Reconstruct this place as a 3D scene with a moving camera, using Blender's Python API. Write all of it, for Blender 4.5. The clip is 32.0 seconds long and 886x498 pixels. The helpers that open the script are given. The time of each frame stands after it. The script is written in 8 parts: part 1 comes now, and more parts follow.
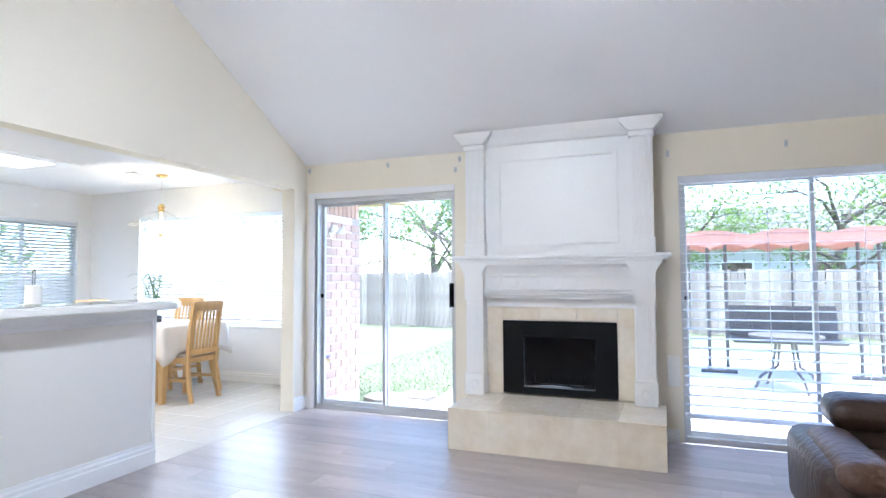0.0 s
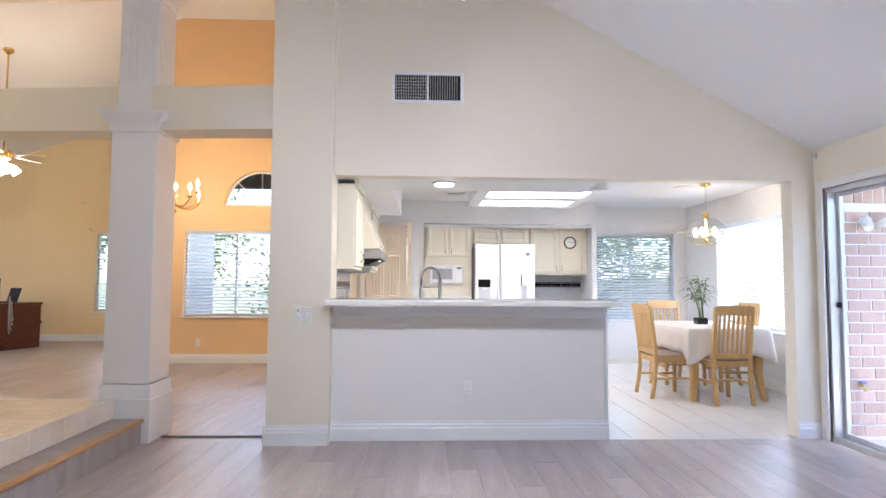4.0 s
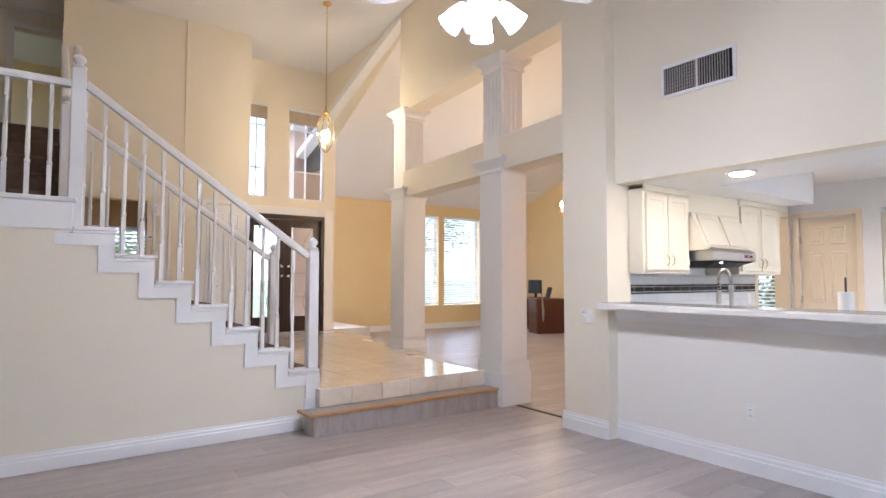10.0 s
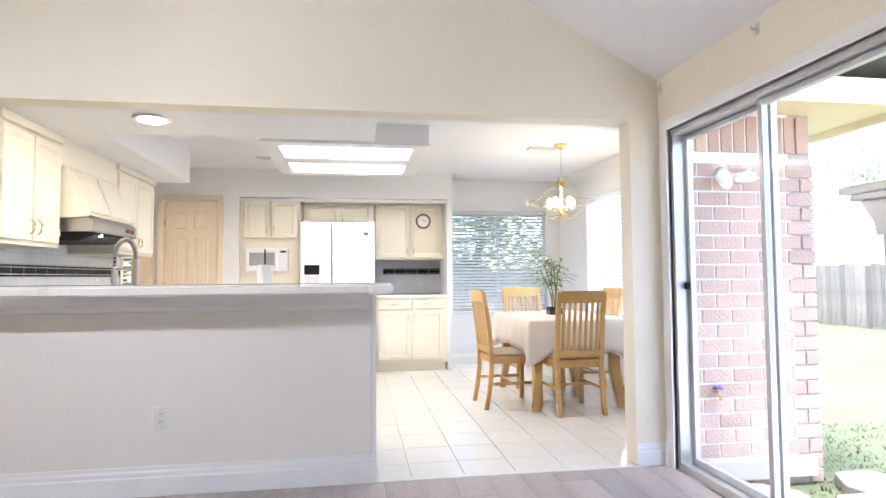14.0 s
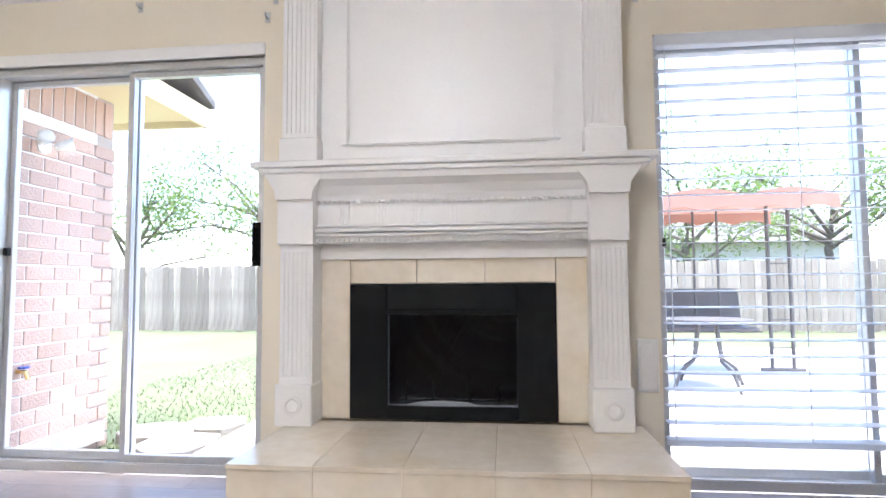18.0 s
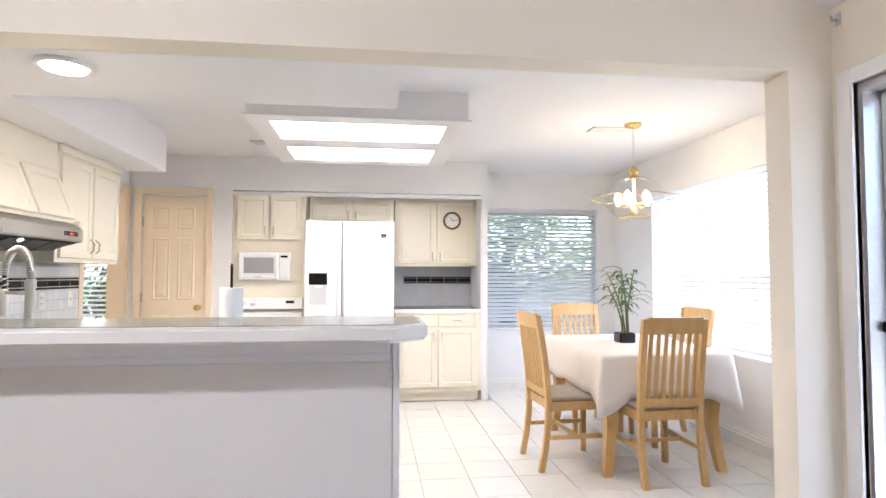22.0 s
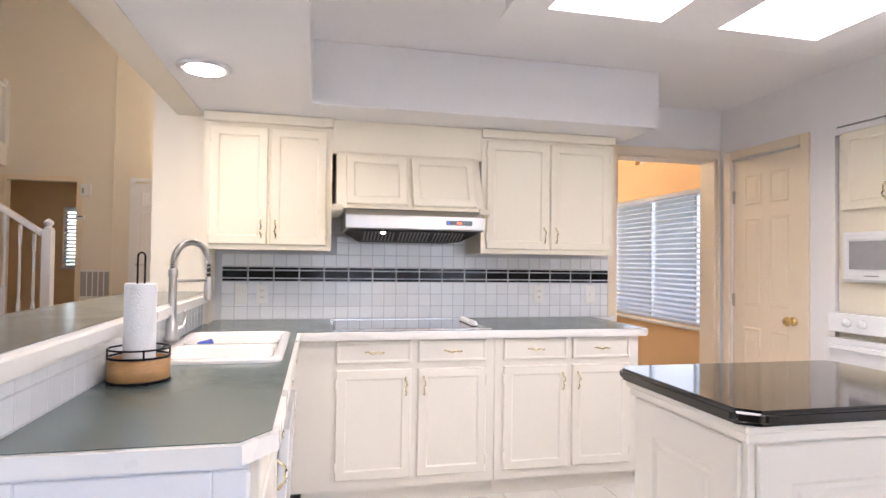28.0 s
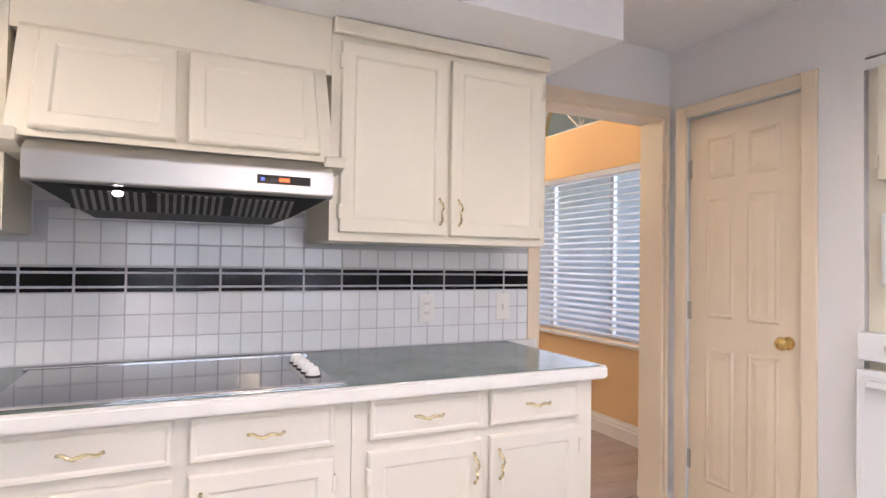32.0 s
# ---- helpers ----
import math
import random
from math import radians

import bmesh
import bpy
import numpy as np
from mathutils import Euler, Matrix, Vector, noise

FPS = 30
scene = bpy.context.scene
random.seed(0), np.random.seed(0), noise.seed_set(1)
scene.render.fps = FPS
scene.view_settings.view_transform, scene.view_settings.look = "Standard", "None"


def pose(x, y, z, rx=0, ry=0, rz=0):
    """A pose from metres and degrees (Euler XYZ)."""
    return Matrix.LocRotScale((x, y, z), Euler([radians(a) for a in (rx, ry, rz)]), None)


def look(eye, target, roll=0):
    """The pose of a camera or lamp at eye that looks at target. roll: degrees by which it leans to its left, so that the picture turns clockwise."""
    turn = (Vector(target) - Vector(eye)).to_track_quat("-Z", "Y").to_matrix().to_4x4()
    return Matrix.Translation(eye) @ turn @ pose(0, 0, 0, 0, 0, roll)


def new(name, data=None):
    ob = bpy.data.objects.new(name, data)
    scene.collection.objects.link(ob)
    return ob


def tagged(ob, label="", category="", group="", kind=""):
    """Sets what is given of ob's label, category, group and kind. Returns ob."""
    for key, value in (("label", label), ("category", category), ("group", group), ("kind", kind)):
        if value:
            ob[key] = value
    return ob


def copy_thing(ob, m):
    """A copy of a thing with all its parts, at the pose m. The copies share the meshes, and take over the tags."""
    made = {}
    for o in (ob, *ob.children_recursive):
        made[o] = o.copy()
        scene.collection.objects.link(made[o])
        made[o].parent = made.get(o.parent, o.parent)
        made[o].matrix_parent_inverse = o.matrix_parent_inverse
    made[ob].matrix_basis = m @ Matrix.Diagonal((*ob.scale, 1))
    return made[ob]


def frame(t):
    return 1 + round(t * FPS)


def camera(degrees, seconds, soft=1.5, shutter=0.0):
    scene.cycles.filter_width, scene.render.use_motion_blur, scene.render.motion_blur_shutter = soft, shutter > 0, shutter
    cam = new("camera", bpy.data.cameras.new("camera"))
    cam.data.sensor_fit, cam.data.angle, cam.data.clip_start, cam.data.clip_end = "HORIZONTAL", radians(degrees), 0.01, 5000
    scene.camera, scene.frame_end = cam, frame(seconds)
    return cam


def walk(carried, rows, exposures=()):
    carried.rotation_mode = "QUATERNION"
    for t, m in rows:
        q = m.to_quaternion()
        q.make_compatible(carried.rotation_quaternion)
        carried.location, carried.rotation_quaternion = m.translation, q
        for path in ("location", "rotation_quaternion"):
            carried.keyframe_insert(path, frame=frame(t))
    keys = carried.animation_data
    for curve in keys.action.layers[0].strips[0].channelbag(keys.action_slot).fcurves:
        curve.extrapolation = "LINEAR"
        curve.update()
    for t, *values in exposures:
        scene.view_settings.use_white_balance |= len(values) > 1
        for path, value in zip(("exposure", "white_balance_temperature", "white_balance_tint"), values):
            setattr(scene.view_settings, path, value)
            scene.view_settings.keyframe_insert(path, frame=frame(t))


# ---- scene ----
cam = camera(75.9, 32.0)
PATH = [
    (0, (0.483, 0.072, 1.246), (-0.244, 1.933, 1.344), -0.3),
    (0.5, (0.708, 0.164, 1.231), (-0.304, 1.885, 1.34), -0.1),
    (1, (0.937, 0.332, 1.235), (-0.36, 1.851, 1.345), 0.1),
    (1.5, (1.202, 0.553, 1.239), (-0.364, 1.792, 1.352), 0.1),
    (2, (1.361, 0.747, 1.207), (-0.36, 1.759, 1.329), 0.5),
    (2.5, (1.482, 1.007, 1.227), (-0.364, 1.769, 1.341), 0.4),
    (4.5, (1.785, 1.695, 1.235), (-0.201, 1.484, 1.342), 0.5),
    (5, (1.675, 1.88, 1.25), (-0.25, 1.349, 1.342), 0.5),
    (5.5, (1.463, 1.875, 1.235), (-0.383, 1.112, 1.341), 0.2),
    (6, (1.182, 1.991, 1.247), (-0.527, 0.957, 1.345), 0.1),
    (6.5, (1.058, 2.236, 1.251), (-0.469, 0.948, 1.348), 0.2),
    (7, (0.987, 2.523, 1.254), (-0.385, 1.072, 1.356), 0.2),
    (7.5, (0.94, 2.836, 1.272), (-0.292, 1.264, 1.372), 0.2),
    (8, (0.97, 3.127, 1.283), (-0.21, 1.515, 1.384), 0.2),
    (8.5, (1.001, 3.385, 1.29), (-0.14, 1.745, 1.39), 0.1),
    (9, (1.087, 3.558, 1.29), (-0.046, 1.913, 1.393), 0.2),
    (9.5, (1.144, 3.669, 1.291), (-0.002, 2.033, 1.397), 0.1),
    (10, (1.142, 3.782, 1.29), (-0.021, 2.158, 1.394), 0.1),
    (10.5, (1.136, 3.838, 1.268), (-0.084, 2.258, 1.377), 0.1),
    (11, (1.117, 3.842, 1.265), (-0.22, 2.359, 1.37), 0.1),
    (11.5, (1.082, 3.826, 1.259), (-0.386, 2.473, 1.361), -0.1),
    (12, (0.97, 3.748, 1.246), (-0.632, 2.554, 1.345), -0.2),
    (12.5, (0.833, 3.611, 1.231), (-0.906, 2.629, 1.332), -0.2),
    (13, (0.716, 3.414, 1.207), (-1.148, 2.696, 1.302), -0.3),
    (13.5, (0.603, 3.148, 1.153), (-1.376, 2.882, 1.253), -0.5),
    (14, (0.469, 2.877, 1.133), (-1.506, 3.178, 1.23), -0.4),
    (14.5, (0.325, 2.74, 1.123), (-1.467, 3.624, 1.208), -1.0),
    (15, (0.159, 2.608, 1.065), (-1.317, 3.955, 1.165), -0.4),
    (15.5, (0.046, 2.507, 1.007), (-1.03, 4.19, 1.112), -0.3),
    (17.5, (-0.052, 2.144, 0.874), (-0.316, 4.123, 1.001), -0.4),
    (18, (-0.087, 2.145, 0.883), (-0.3, 4.13, 1.01), -0.4),
    (18.5, (-0.14, 2.156, 0.986), (-0.36, 4.14, 1.11), -0.3),
    (19, (-0.232, 2.145, 1.086), (-0.643, 4.099, 1.205), -0.3),
    (19.5, (-0.201, 2.208, 1.155), (-1.057, 4.013, 1.249), -0.5),
    (20, (-0.214, 2.236, 1.209), (-1.445, 3.811, 1.28), -0.8),
    (20.5, (-0.278, 2.33, 1.19), (-1.793, 3.633, 1.283), -0.3),
    (21, (-0.419, 2.469, 1.238), (-2.172, 3.429, 1.321), -0.3),
    (21.5, (-0.55, 2.69, 1.251), (-2.456, 3.291, 1.341), -0.0),
    (22, (-0.71, 2.891, 1.261), (-2.693, 3.133, 1.352), 0.1),
    (22.5, (-0.879, 3.133, 1.269), (-2.873, 3.017, 1.359), -0.0),
    (23, (-1.066, 3.399, 1.28), (-2.992, 2.869, 1.372), 0.0),
    (23.5, (-1.331, 3.585, 1.29), (-3.128, 2.711, 1.375), 0.4),
    (24, (-1.617, 3.879, 1.29), (-3.238, 2.711, 1.372), 0.4),
    (24.5, (-1.859, 3.937, 1.273), (-3.41, 2.677, 1.361), 0.1),
    (26.5, (-2.992, 4.263, 1.289), (-4.017, 2.547, 1.34), 0.8),
    (27, (-3.207, 4.237, 1.275), (-4.042, 2.421, 1.325), 0.8),
    (27.5, (-3.382, 4.187, 1.278), (-4.039, 2.299, 1.327), 0.8),
    (28, (-3.527, 4.183, 1.289), (-3.961, 2.231, 1.331), 0.8),
    (28.5, (-3.613, 4.176, 1.284), (-3.865, 2.192, 1.329), 0.7),
    (29, (-3.662, 4.137, 1.282), (-3.812, 2.143, 1.325), 0.7),
    (29.5, (-3.703, 3.965, 1.292), (-3.823, 1.969, 1.328), 0.6),
    (30, (-3.739, 3.717, 1.304), (-3.863, 1.721, 1.33), 0.6),
    (30.5, (-3.833, 3.449, 1.282), (-3.961, 1.454, 1.324), 0.5),
    (31, (-3.89, 3.205, 1.282), (-4.157, 1.224, 1.321), 0.6),
    (31.5, (-3.944, 2.968, 1.273), (-4.516, 1.052, 1.32), 0.6),
    (32, (-4.012, 2.791, 1.272), (-4.873, 0.986, 1.317), 0.9),
]
walk(cam, [(t, look(eye, target, roll)) for t, eye, target, roll in PATH], exposures=[(0, 2.9, 5500, 12), (2.5, 2.66, 5600, 15), (5, 2.52, 5800, 20), (9, 2.58, 5850, 20), (12, 2.6, 5950, 20), (13, 2.6, 6050, 19), (14, 2.76, 6150, 16), (20, 2.8, 6150, 16), (22, 2.7, 6150, 19), (24, 2.56, 6150, 21), (27, 2.41, 6150, 24), (30, 2.38, 6100, 24), (31, 2.27, 6100, 24), (32, 2.3, 6150, 25)])

# ---- world, sun, large lights ----
world = bpy.data.worlds.new("sky")
scene.world = world
world.use_nodes = True
sky = world.node_tree.nodes.new("ShaderNodeTexSky")
sky.sky_type, sky.sun_disc = "NISHITA", False
sky.sun_elevation, sky.sun_rotation = radians(78), radians(105)
world.node_tree.links.new(sky.outputs[0], world.node_tree.nodes["Background"].inputs["Color"])
world.node_tree.nodes["Background"].inputs["Strength"].default_value = 0.15
sun = bpy.data.lights.new("sun", "SUN")
sun.energy, sun.angle, sun.color = 2.6, radians(30), (1.0, 0.96, 0.90)
SUN = new("sun", sun)
SUN.matrix_basis = pose(0, 0, 12, 12, 0, 75)


# ---- materials ----
def mix_noise(nt, scale, lo, hi, detail=4.0, coord="Object", stretch=(1, 1, 1)):
    """A noise running from lo to hi, at a real-world scale."""
    tc = nt.nodes.new("ShaderNodeTexCoord")
    mp = nt.nodes.new("ShaderNodeMapping")
    mp.inputs["Scale"].default_value = stretch
    nz = nt.nodes.new("ShaderNodeTexNoise")
    nz.inputs["Scale"].default_value = scale
    nz.inputs["Detail"].default_value = detail
    rg = nt.nodes.new("ShaderNodeMapRange")
    rg.inputs["From Min"].default_value, rg.inputs["From Max"].default_value = 0.3, 0.7
    rg.inputs["To Min"].default_value, rg.inputs["To Max"].default_value = lo, hi
    nt.links.new(tc.outputs[coord], mp.inputs["Vector"])
    nt.links.new(mp.outputs["Vector"], nz.inputs["Vector"])
    nt.links.new(nz.outputs["Fac"], rg.inputs["Value"])
    return rg.outputs["Result"]


def material(name, colour, rough=0.5, metal=0.0, vary=0.06, scale=3.0, grain=60.0, bump=0.0, bump_scale=90.0, stretch=(1, 1, 1),
             second=None, random_part=0.0, coat=0.0, rough_vary=0.03, emit=0.0, emit_colour=None, spec=0.5):
    m = bpy.data.materials.new(name)
    m.use_nodes = True
    nt = m.node_tree
    b = nt.nodes["Principled BSDF"]
    b.inputs["Metallic"].default_value = metal
    b.inputs["Specular IOR Level"].default_value = spec
    b.inputs["Coat Weight"].default_value = coat
    b.inputs["Coat Roughness"].default_value = 0.08
    c = (*colour, 1)
    if vary <= 0 and second is None and random_part <= 0:
        b.inputs["Base Color"].default_value = c
    else:
        base = nt.nodes.new("ShaderNodeMix")
        base.data_type = "RGBA"
        base.inputs[6].default_value = c
        base.inputs[7].default_value = (*second, 1) if second else (*[v * (1 - 2 * vary) for v in colour], 1)
        nt.links.new(mix_noise(nt, scale, 0, 1, stretch=stretch), base.inputs[0])
        hsv = nt.nodes.new("ShaderNodeHueSaturation")
        nt.links.new(base.outputs[2], hsv.inputs["Color"])
        fine = mix_noise(nt, grain, 1 - vary, 1 + vary, stretch=stretch)
        if random_part > 0:
            info = nt.nodes.new("ShaderNodeObjectInfo")
            rg = nt.nodes.new("ShaderNodeMapRange")
            rg.inputs["To Min"].default_value, rg.inputs["To Max"].default_value = 1 - random_part, 1 + random_part
            nt.links.new(info.outputs["Random"], rg.inputs["Value"])
            mul = nt.nodes.new("ShaderNodeMath")
            mul.operation = "MULTIPLY"
            nt.links.new(fine, mul.inputs[0])
            nt.links.new(rg.outputs["Result"], mul.inputs[1])
            fine = mul.outputs[0]
        nt.links.new(fine, hsv.inputs["Value"])
        nt.links.new(hsv.outputs["Color"], b.inputs["Base Color"])
    if rough_vary > 0:
        nt.links.new(mix_noise(nt, scale * 4, max(0.02, rough - rough_vary), min(1, rough + rough_vary)), b.inputs["Roughness"])
    else:
        b.inputs["Roughness"].default_value = rough
    if bump > 0:
        bp = nt.nodes.new("ShaderNodeBump")
        bp.inputs["Strength"].default_value = bump
        bp.inputs["Distance"].default_value = 0.01
        nt.links.new(mix_noise(nt, bump_scale, 0, 1, stretch=stretch), bp.inputs["Height"])
        nt.links.new(bp.outputs["Normal"], b.inputs["Normal"])
    if emit > 0:
        b.inputs["Emission Color"].default_value = (*(emit_colour or colour), 1)
        b.inputs["Emission Strength"].default_value = emit
    return m


def glass_material(name, tint=(1, 1, 1), rough=0.0, reflect=0.08):
    """Thin clear glass: light goes straight through, with a weak mirror on top."""
    m = bpy.data.materials.new(name)
    m.use_nodes = True
    nt = m.node_tree
    nt.nodes.remove(nt.nodes["Principled BSDF"])
    out = nt.nodes["Material Output"]
    tr = nt.nodes.new("ShaderNodeBsdfTransparent")
    tr.inputs["Color"].default_value = (*tint, 1)
    gl = nt.nodes.new("ShaderNodeBsdfGlossy")
    gl.inputs["Roughness"].default_value = rough
    lw = nt.nodes.new("ShaderNodeLayerWeight")
    lw.inputs["Blend"].default_value = 0.5
    pw = nt.nodes.new("ShaderNodeMath")
    pw.operation = "POWER"
    pw.inputs[1].default_value = 4.0
    ad = nt.nodes.new("ShaderNodeMath")
    ad.operation = "MULTIPLY_ADD"
    ad.inputs[1].default_value, ad.inputs[2].default_value = 0.5, reflect * 0.4
    nt.links.new(lw.outputs["Facing"], pw.inputs[0])
    nt.links.new(pw.outputs[0], ad.inputs[0])
    mx = nt.nodes.new("ShaderNodeMixShader")
    nt.links.new(ad.outputs[0], mx.inputs[0])
    nt.links.new(tr.outputs[0], mx.inputs[1])
    nt.links.new(gl.outputs[0], mx.inputs[2])
    nt.links.new(mx.outputs[0], out.inputs["Surface"])
    return m


def thin(m, share, colour):
    """Lets light shine through a thin sheet."""
    nt = m.node_tree
    tl = nt.nodes.new("ShaderNodeBsdfTranslucent")
    tl.inputs["Color"].default_value = (*colour, 1)
    mx = nt.nodes.new("ShaderNodeMixShader")
    mx.inputs[0].default_value = share
    nt.links.new(nt.nodes["Principled BSDF"].outputs[0], mx.inputs[1])
    nt.links.new(tl.outputs[0], mx.inputs[2])
    nt.links.new(mx.outputs[0], nt.nodes["Material Output"].inputs["Surface"])
    return m


def glow(name, colour, strength):
    m = bpy.data.materials.new(name)
    m.use_nodes = True
    nt = m.node_tree
    nt.nodes.remove(nt.nodes["Principled BSDF"])
    e = nt.nodes.new("ShaderNodeEmission")
    e.inputs["Color"].default_value = (*colour, 1)
    e.inputs["Strength"].default_value = strength
    nt.links.new(e.outputs[0], nt.nodes["Material Output"].inputs["Surface"])
    return m


M_CREAM = material("cream_wall_paint", (0.80, 0.74, 0.62), 0.75, vary=0.015, scale=1.2, grain=220, bump=0.12, bump_scale=260)
M_YELLOW = material("warm_yellow_wall_paint", (0.80, 0.63, 0.36), 0.75, vary=0.015, scale=1.2, grain=220, bump=0.12, bump_scale=260)
M_ORANGE = material("apricot_wall_paint", (0.80, 0.55, 0.30), 0.75, vary=0.015, scale=1.2, grain=220, bump=0.12, bump_scale=260)
M_WALLWHITE = material("off_white_wall_paint", (0.81, 0.805, 0.80), 0.7, vary=0.012, scale=1.0, grain=220, bump=0.1, bump_scale=260)
M_BAR = material("pale_grey_bar_wall_paint", (0.80, 0.765, 0.72), 0.7, vary=0.012, scale=1.0, grain=220, bump=0.1, bump_scale=260)
M_CEIL = material("white_ceiling_paint", (0.82, 0.815, 0.82), 0.85, vary=0.012, scale=1.0, grain=160, bump=0.12, bump_scale=180)
M_TRIM = material("white_gloss_trim_paint", (0.82, 0.82, 0.82), 0.35, vary=0.012, scale=2.0, grain=120, bump=0.03)
M_CAB = material("ivory_cabinet_paint", (0.80, 0.745, 0.61), 0.42, vary=0.008, scale=1.2, grain=90, bump=0.02, bump_scale=60)
M_CABW = material("pale_cabinet_paint", (0.80, 0.76, 0.68), 0.42, vary=0.008, scale=1.2, grain=90, bump=0.02, bump_scale=60)
M_DOOR = material("cream_door_paint", (0.80, 0.68, 0.52), 0.45, vary=0.01, scale=1.2, grain=90, bump=0.02, bump_scale=60)
M_GREEN = material("grey_green_laminate", (0.125, 0.165, 0.155), 0.22, vary=0.015, scale=2, grain=300, bump=0.02)
M_BARLAM = material("grey_green_bar_laminate", (0.20, 0.22, 0.20), 0.18, vary=0.02, scale=2, grain=300, bump=0.02)
M_EDGE = material("white_counter_edge", (0.82, 0.80, 0.76), 0.3, vary=0.006, scale=1.0, grain=100)
M_GRANITE = material("polished_black_stone", (0.012, 0.011, 0.011), 0.06, vary=0.3, scale=30, grain=250, coat=0.5, rough_vary=0.02)
M_TILE = material("glazed_white_wall_tile", (0.78, 0.80, 0.82), 0.1, vary=0.015, scale=8, grain=60, random_part=0.03, rough_vary=0.03, coat=0.3)
M_BTILE = material("glazed_black_wall_tile", (0.004, 0.004, 0.005), 0.12, vary=0.1, scale=8, grain=60, random_part=0.3, rough_vary=0.03, spec=0.25)
M_GROUT = material("pale_grey_grout", (0.56, 0.57, 0.60), 0.8, vary=0.05, scale=10, grain=200)
M_FLOORTILE = material("glossy_white_floor_tile", (0.77, 0.75, 0.69), 0.12, vary=0.02, scale=3, grain=40, random_part=0.025, rough_vary=0.05, coat=0.2)
M_FGROUT = material("beige_floor_grout", (0.57, 0.535, 0.48), 0.8, vary=0.06, scale=8, grain=200)
M_MARBLE = material("polished_cream_marble_tile", (0.70, 0.58, 0.44), 0.1, vary=0.05, scale=4, grain=14, random_part=0.05, second=(0.80, 0.71, 0.60), rough_vary=0.04, coat=0.3)
M_TRAV = material("beige_marble_slab", (0.72, 0.63, 0.49), 0.2, vary=0.04, scale=5, grain=18, random_part=0.03, second=(0.78, 0.72, 0.62), rough_vary=0.06, coat=0.2)
M_LAM = material("grey_brown_wood_laminate", (0.33, 0.28, 0.26), 0.34, vary=0.10, scale=1.6, grain=14, stretch=(1, 7, 1), random_part=0.14, second=(0.42, 0.37, 0.345), bump=0.05, bump_scale=30)
M_LAMX = material("grey_brown_wood_laminate_across", (0.33, 0.28, 0.26), 0.34, vary=0.10, scale=1.6, grain=14, stretch=(7, 1, 1), random_part=0.14, second=(0.42, 0.37, 0.345), bump=0.05, bump_scale=30)
M_OAK = material("honey_oak", (0.58, 0.345, 0.125), 0.35, vary=0.10, scale=3, grain=30, stretch=(6, 6, 1), second=(0.66, 0.43, 0.185), bump=0.04, bump_scale=40)
M_NOSE = material("oak_step_nosing", (0.40, 0.20, 0.07), 0.35, vary=0.12, scale=3, grain=30, stretch=(1, 6, 6), second=(0.50, 0.28, 0.11))
M_DESK = material("dark_cherry_desk", (0.10, 0.032, 0.018), 0.3, vary=0.15, scale=3, grain=25, stretch=(1, 8, 8))
M_FRONTDOOR = material("dark_mahogany", (0.028, 0.009, 0.007), 0.3, vary=0.2, scale=4, grain=40, stretch=(8, 8, 1))
M_CARPET = material("taupe_stair_carpet", (0.24, 0.165, 0.125), 0.95, vary=0.15, scale=12, grain=400, bump=0.7, bump_scale=500)
M_STEEL = material("brushed_steel", (0.52, 0.51, 0.49), 0.34, metal=1.0, vary=0.02, scale=1.2, grain=90, stretch=(1, 14, 14), rough_vary=0.02)
M_STEELDULL = material("dull_steel_bar", (0.30, 0.29, 0.28), 0.5, metal=0.8, vary=0.05, rough_vary=0.05)
M_FILTER = material("dark_filter_mesh", (0.035, 0.034, 0.033), 0.6, metal=0.3, vary=0.15, scale=30, grain=200)
M_CHROME = material("chrome", (0.75, 0.75, 0.76), 0.08, metal=1.0, vary=0.02, rough_vary=0.03)
M_ALU = material("grey_aluminium_frame", (0.60, 0.61, 0.62), 0.35, metal=0.6, vary=0.05, scale=6, grain=80)
M_BRASS = material("polished_brass", (0.80, 0.56, 0.22), 0.16, metal=1.0, vary=0.06, scale=12, grain=60, rough_vary=0.06)
M_PULL = material("pale_brass_pull", (0.85, 0.74, 0.46), 0.2, metal=1.0, vary=0.06, scale=30, grain=90)
M_APPL = material("white_appliance_enamel", (0.82, 0.83, 0.84), 0.22, vary=0.01, scale=3, grain=150, bump=0.03, bump_scale=300, coat=0.2)
M_GASKET = material("dark_grey_rubber", (0.03, 0.03, 0.03), 0.6, vary=0.1)
M_BLACK = material("matt_black_metal", (0.0025, 0.0026, 0.003), 0.4, spec=0.2, vary=0.2, scale=10, grain=90)
M_SOOT = material("sooty_black", (0.012, 0.012, 0.013), 0.8, vary=0.3, scale=6, grain=30)
M_DGLASS = material("black_ceramic_glass", (0.01, 0.01, 0.012), 0.05, vary=0.05, rough_vary=0.01, coat=0.6)
M_PORC = material("white_porcelain", (0.84, 0.83, 0.80), 0.12, vary=0.01, coat=0.4)
M_PAPER = material("white_paper_towel", (0.84, 0.84, 0.84), 0.9, vary=0.02, scale=20, grain=200, bump=0.3, bump_scale=200)
M_BAMBOO = material("bamboo", (0.50, 0.27, 0.10), 0.4, vary=0.12, scale=6, grain=50, stretch=(1, 1, 6))
M_BLUE = material("blue_plastic", (0.01, 0.06, 0.42), 0.3, vary=0.05)
M_SLAT = material("white_blind_slat", (0.80, 0.81, 0.83), 0.35, vary=0.015, scale=5, grain=80)
M_CLOTH = material("off_white_tablecloth", (0.76, 0.70, 0.63), 0.9, vary=0.03, scale=4, grain=300, bump=0.25, bump_scale=400)
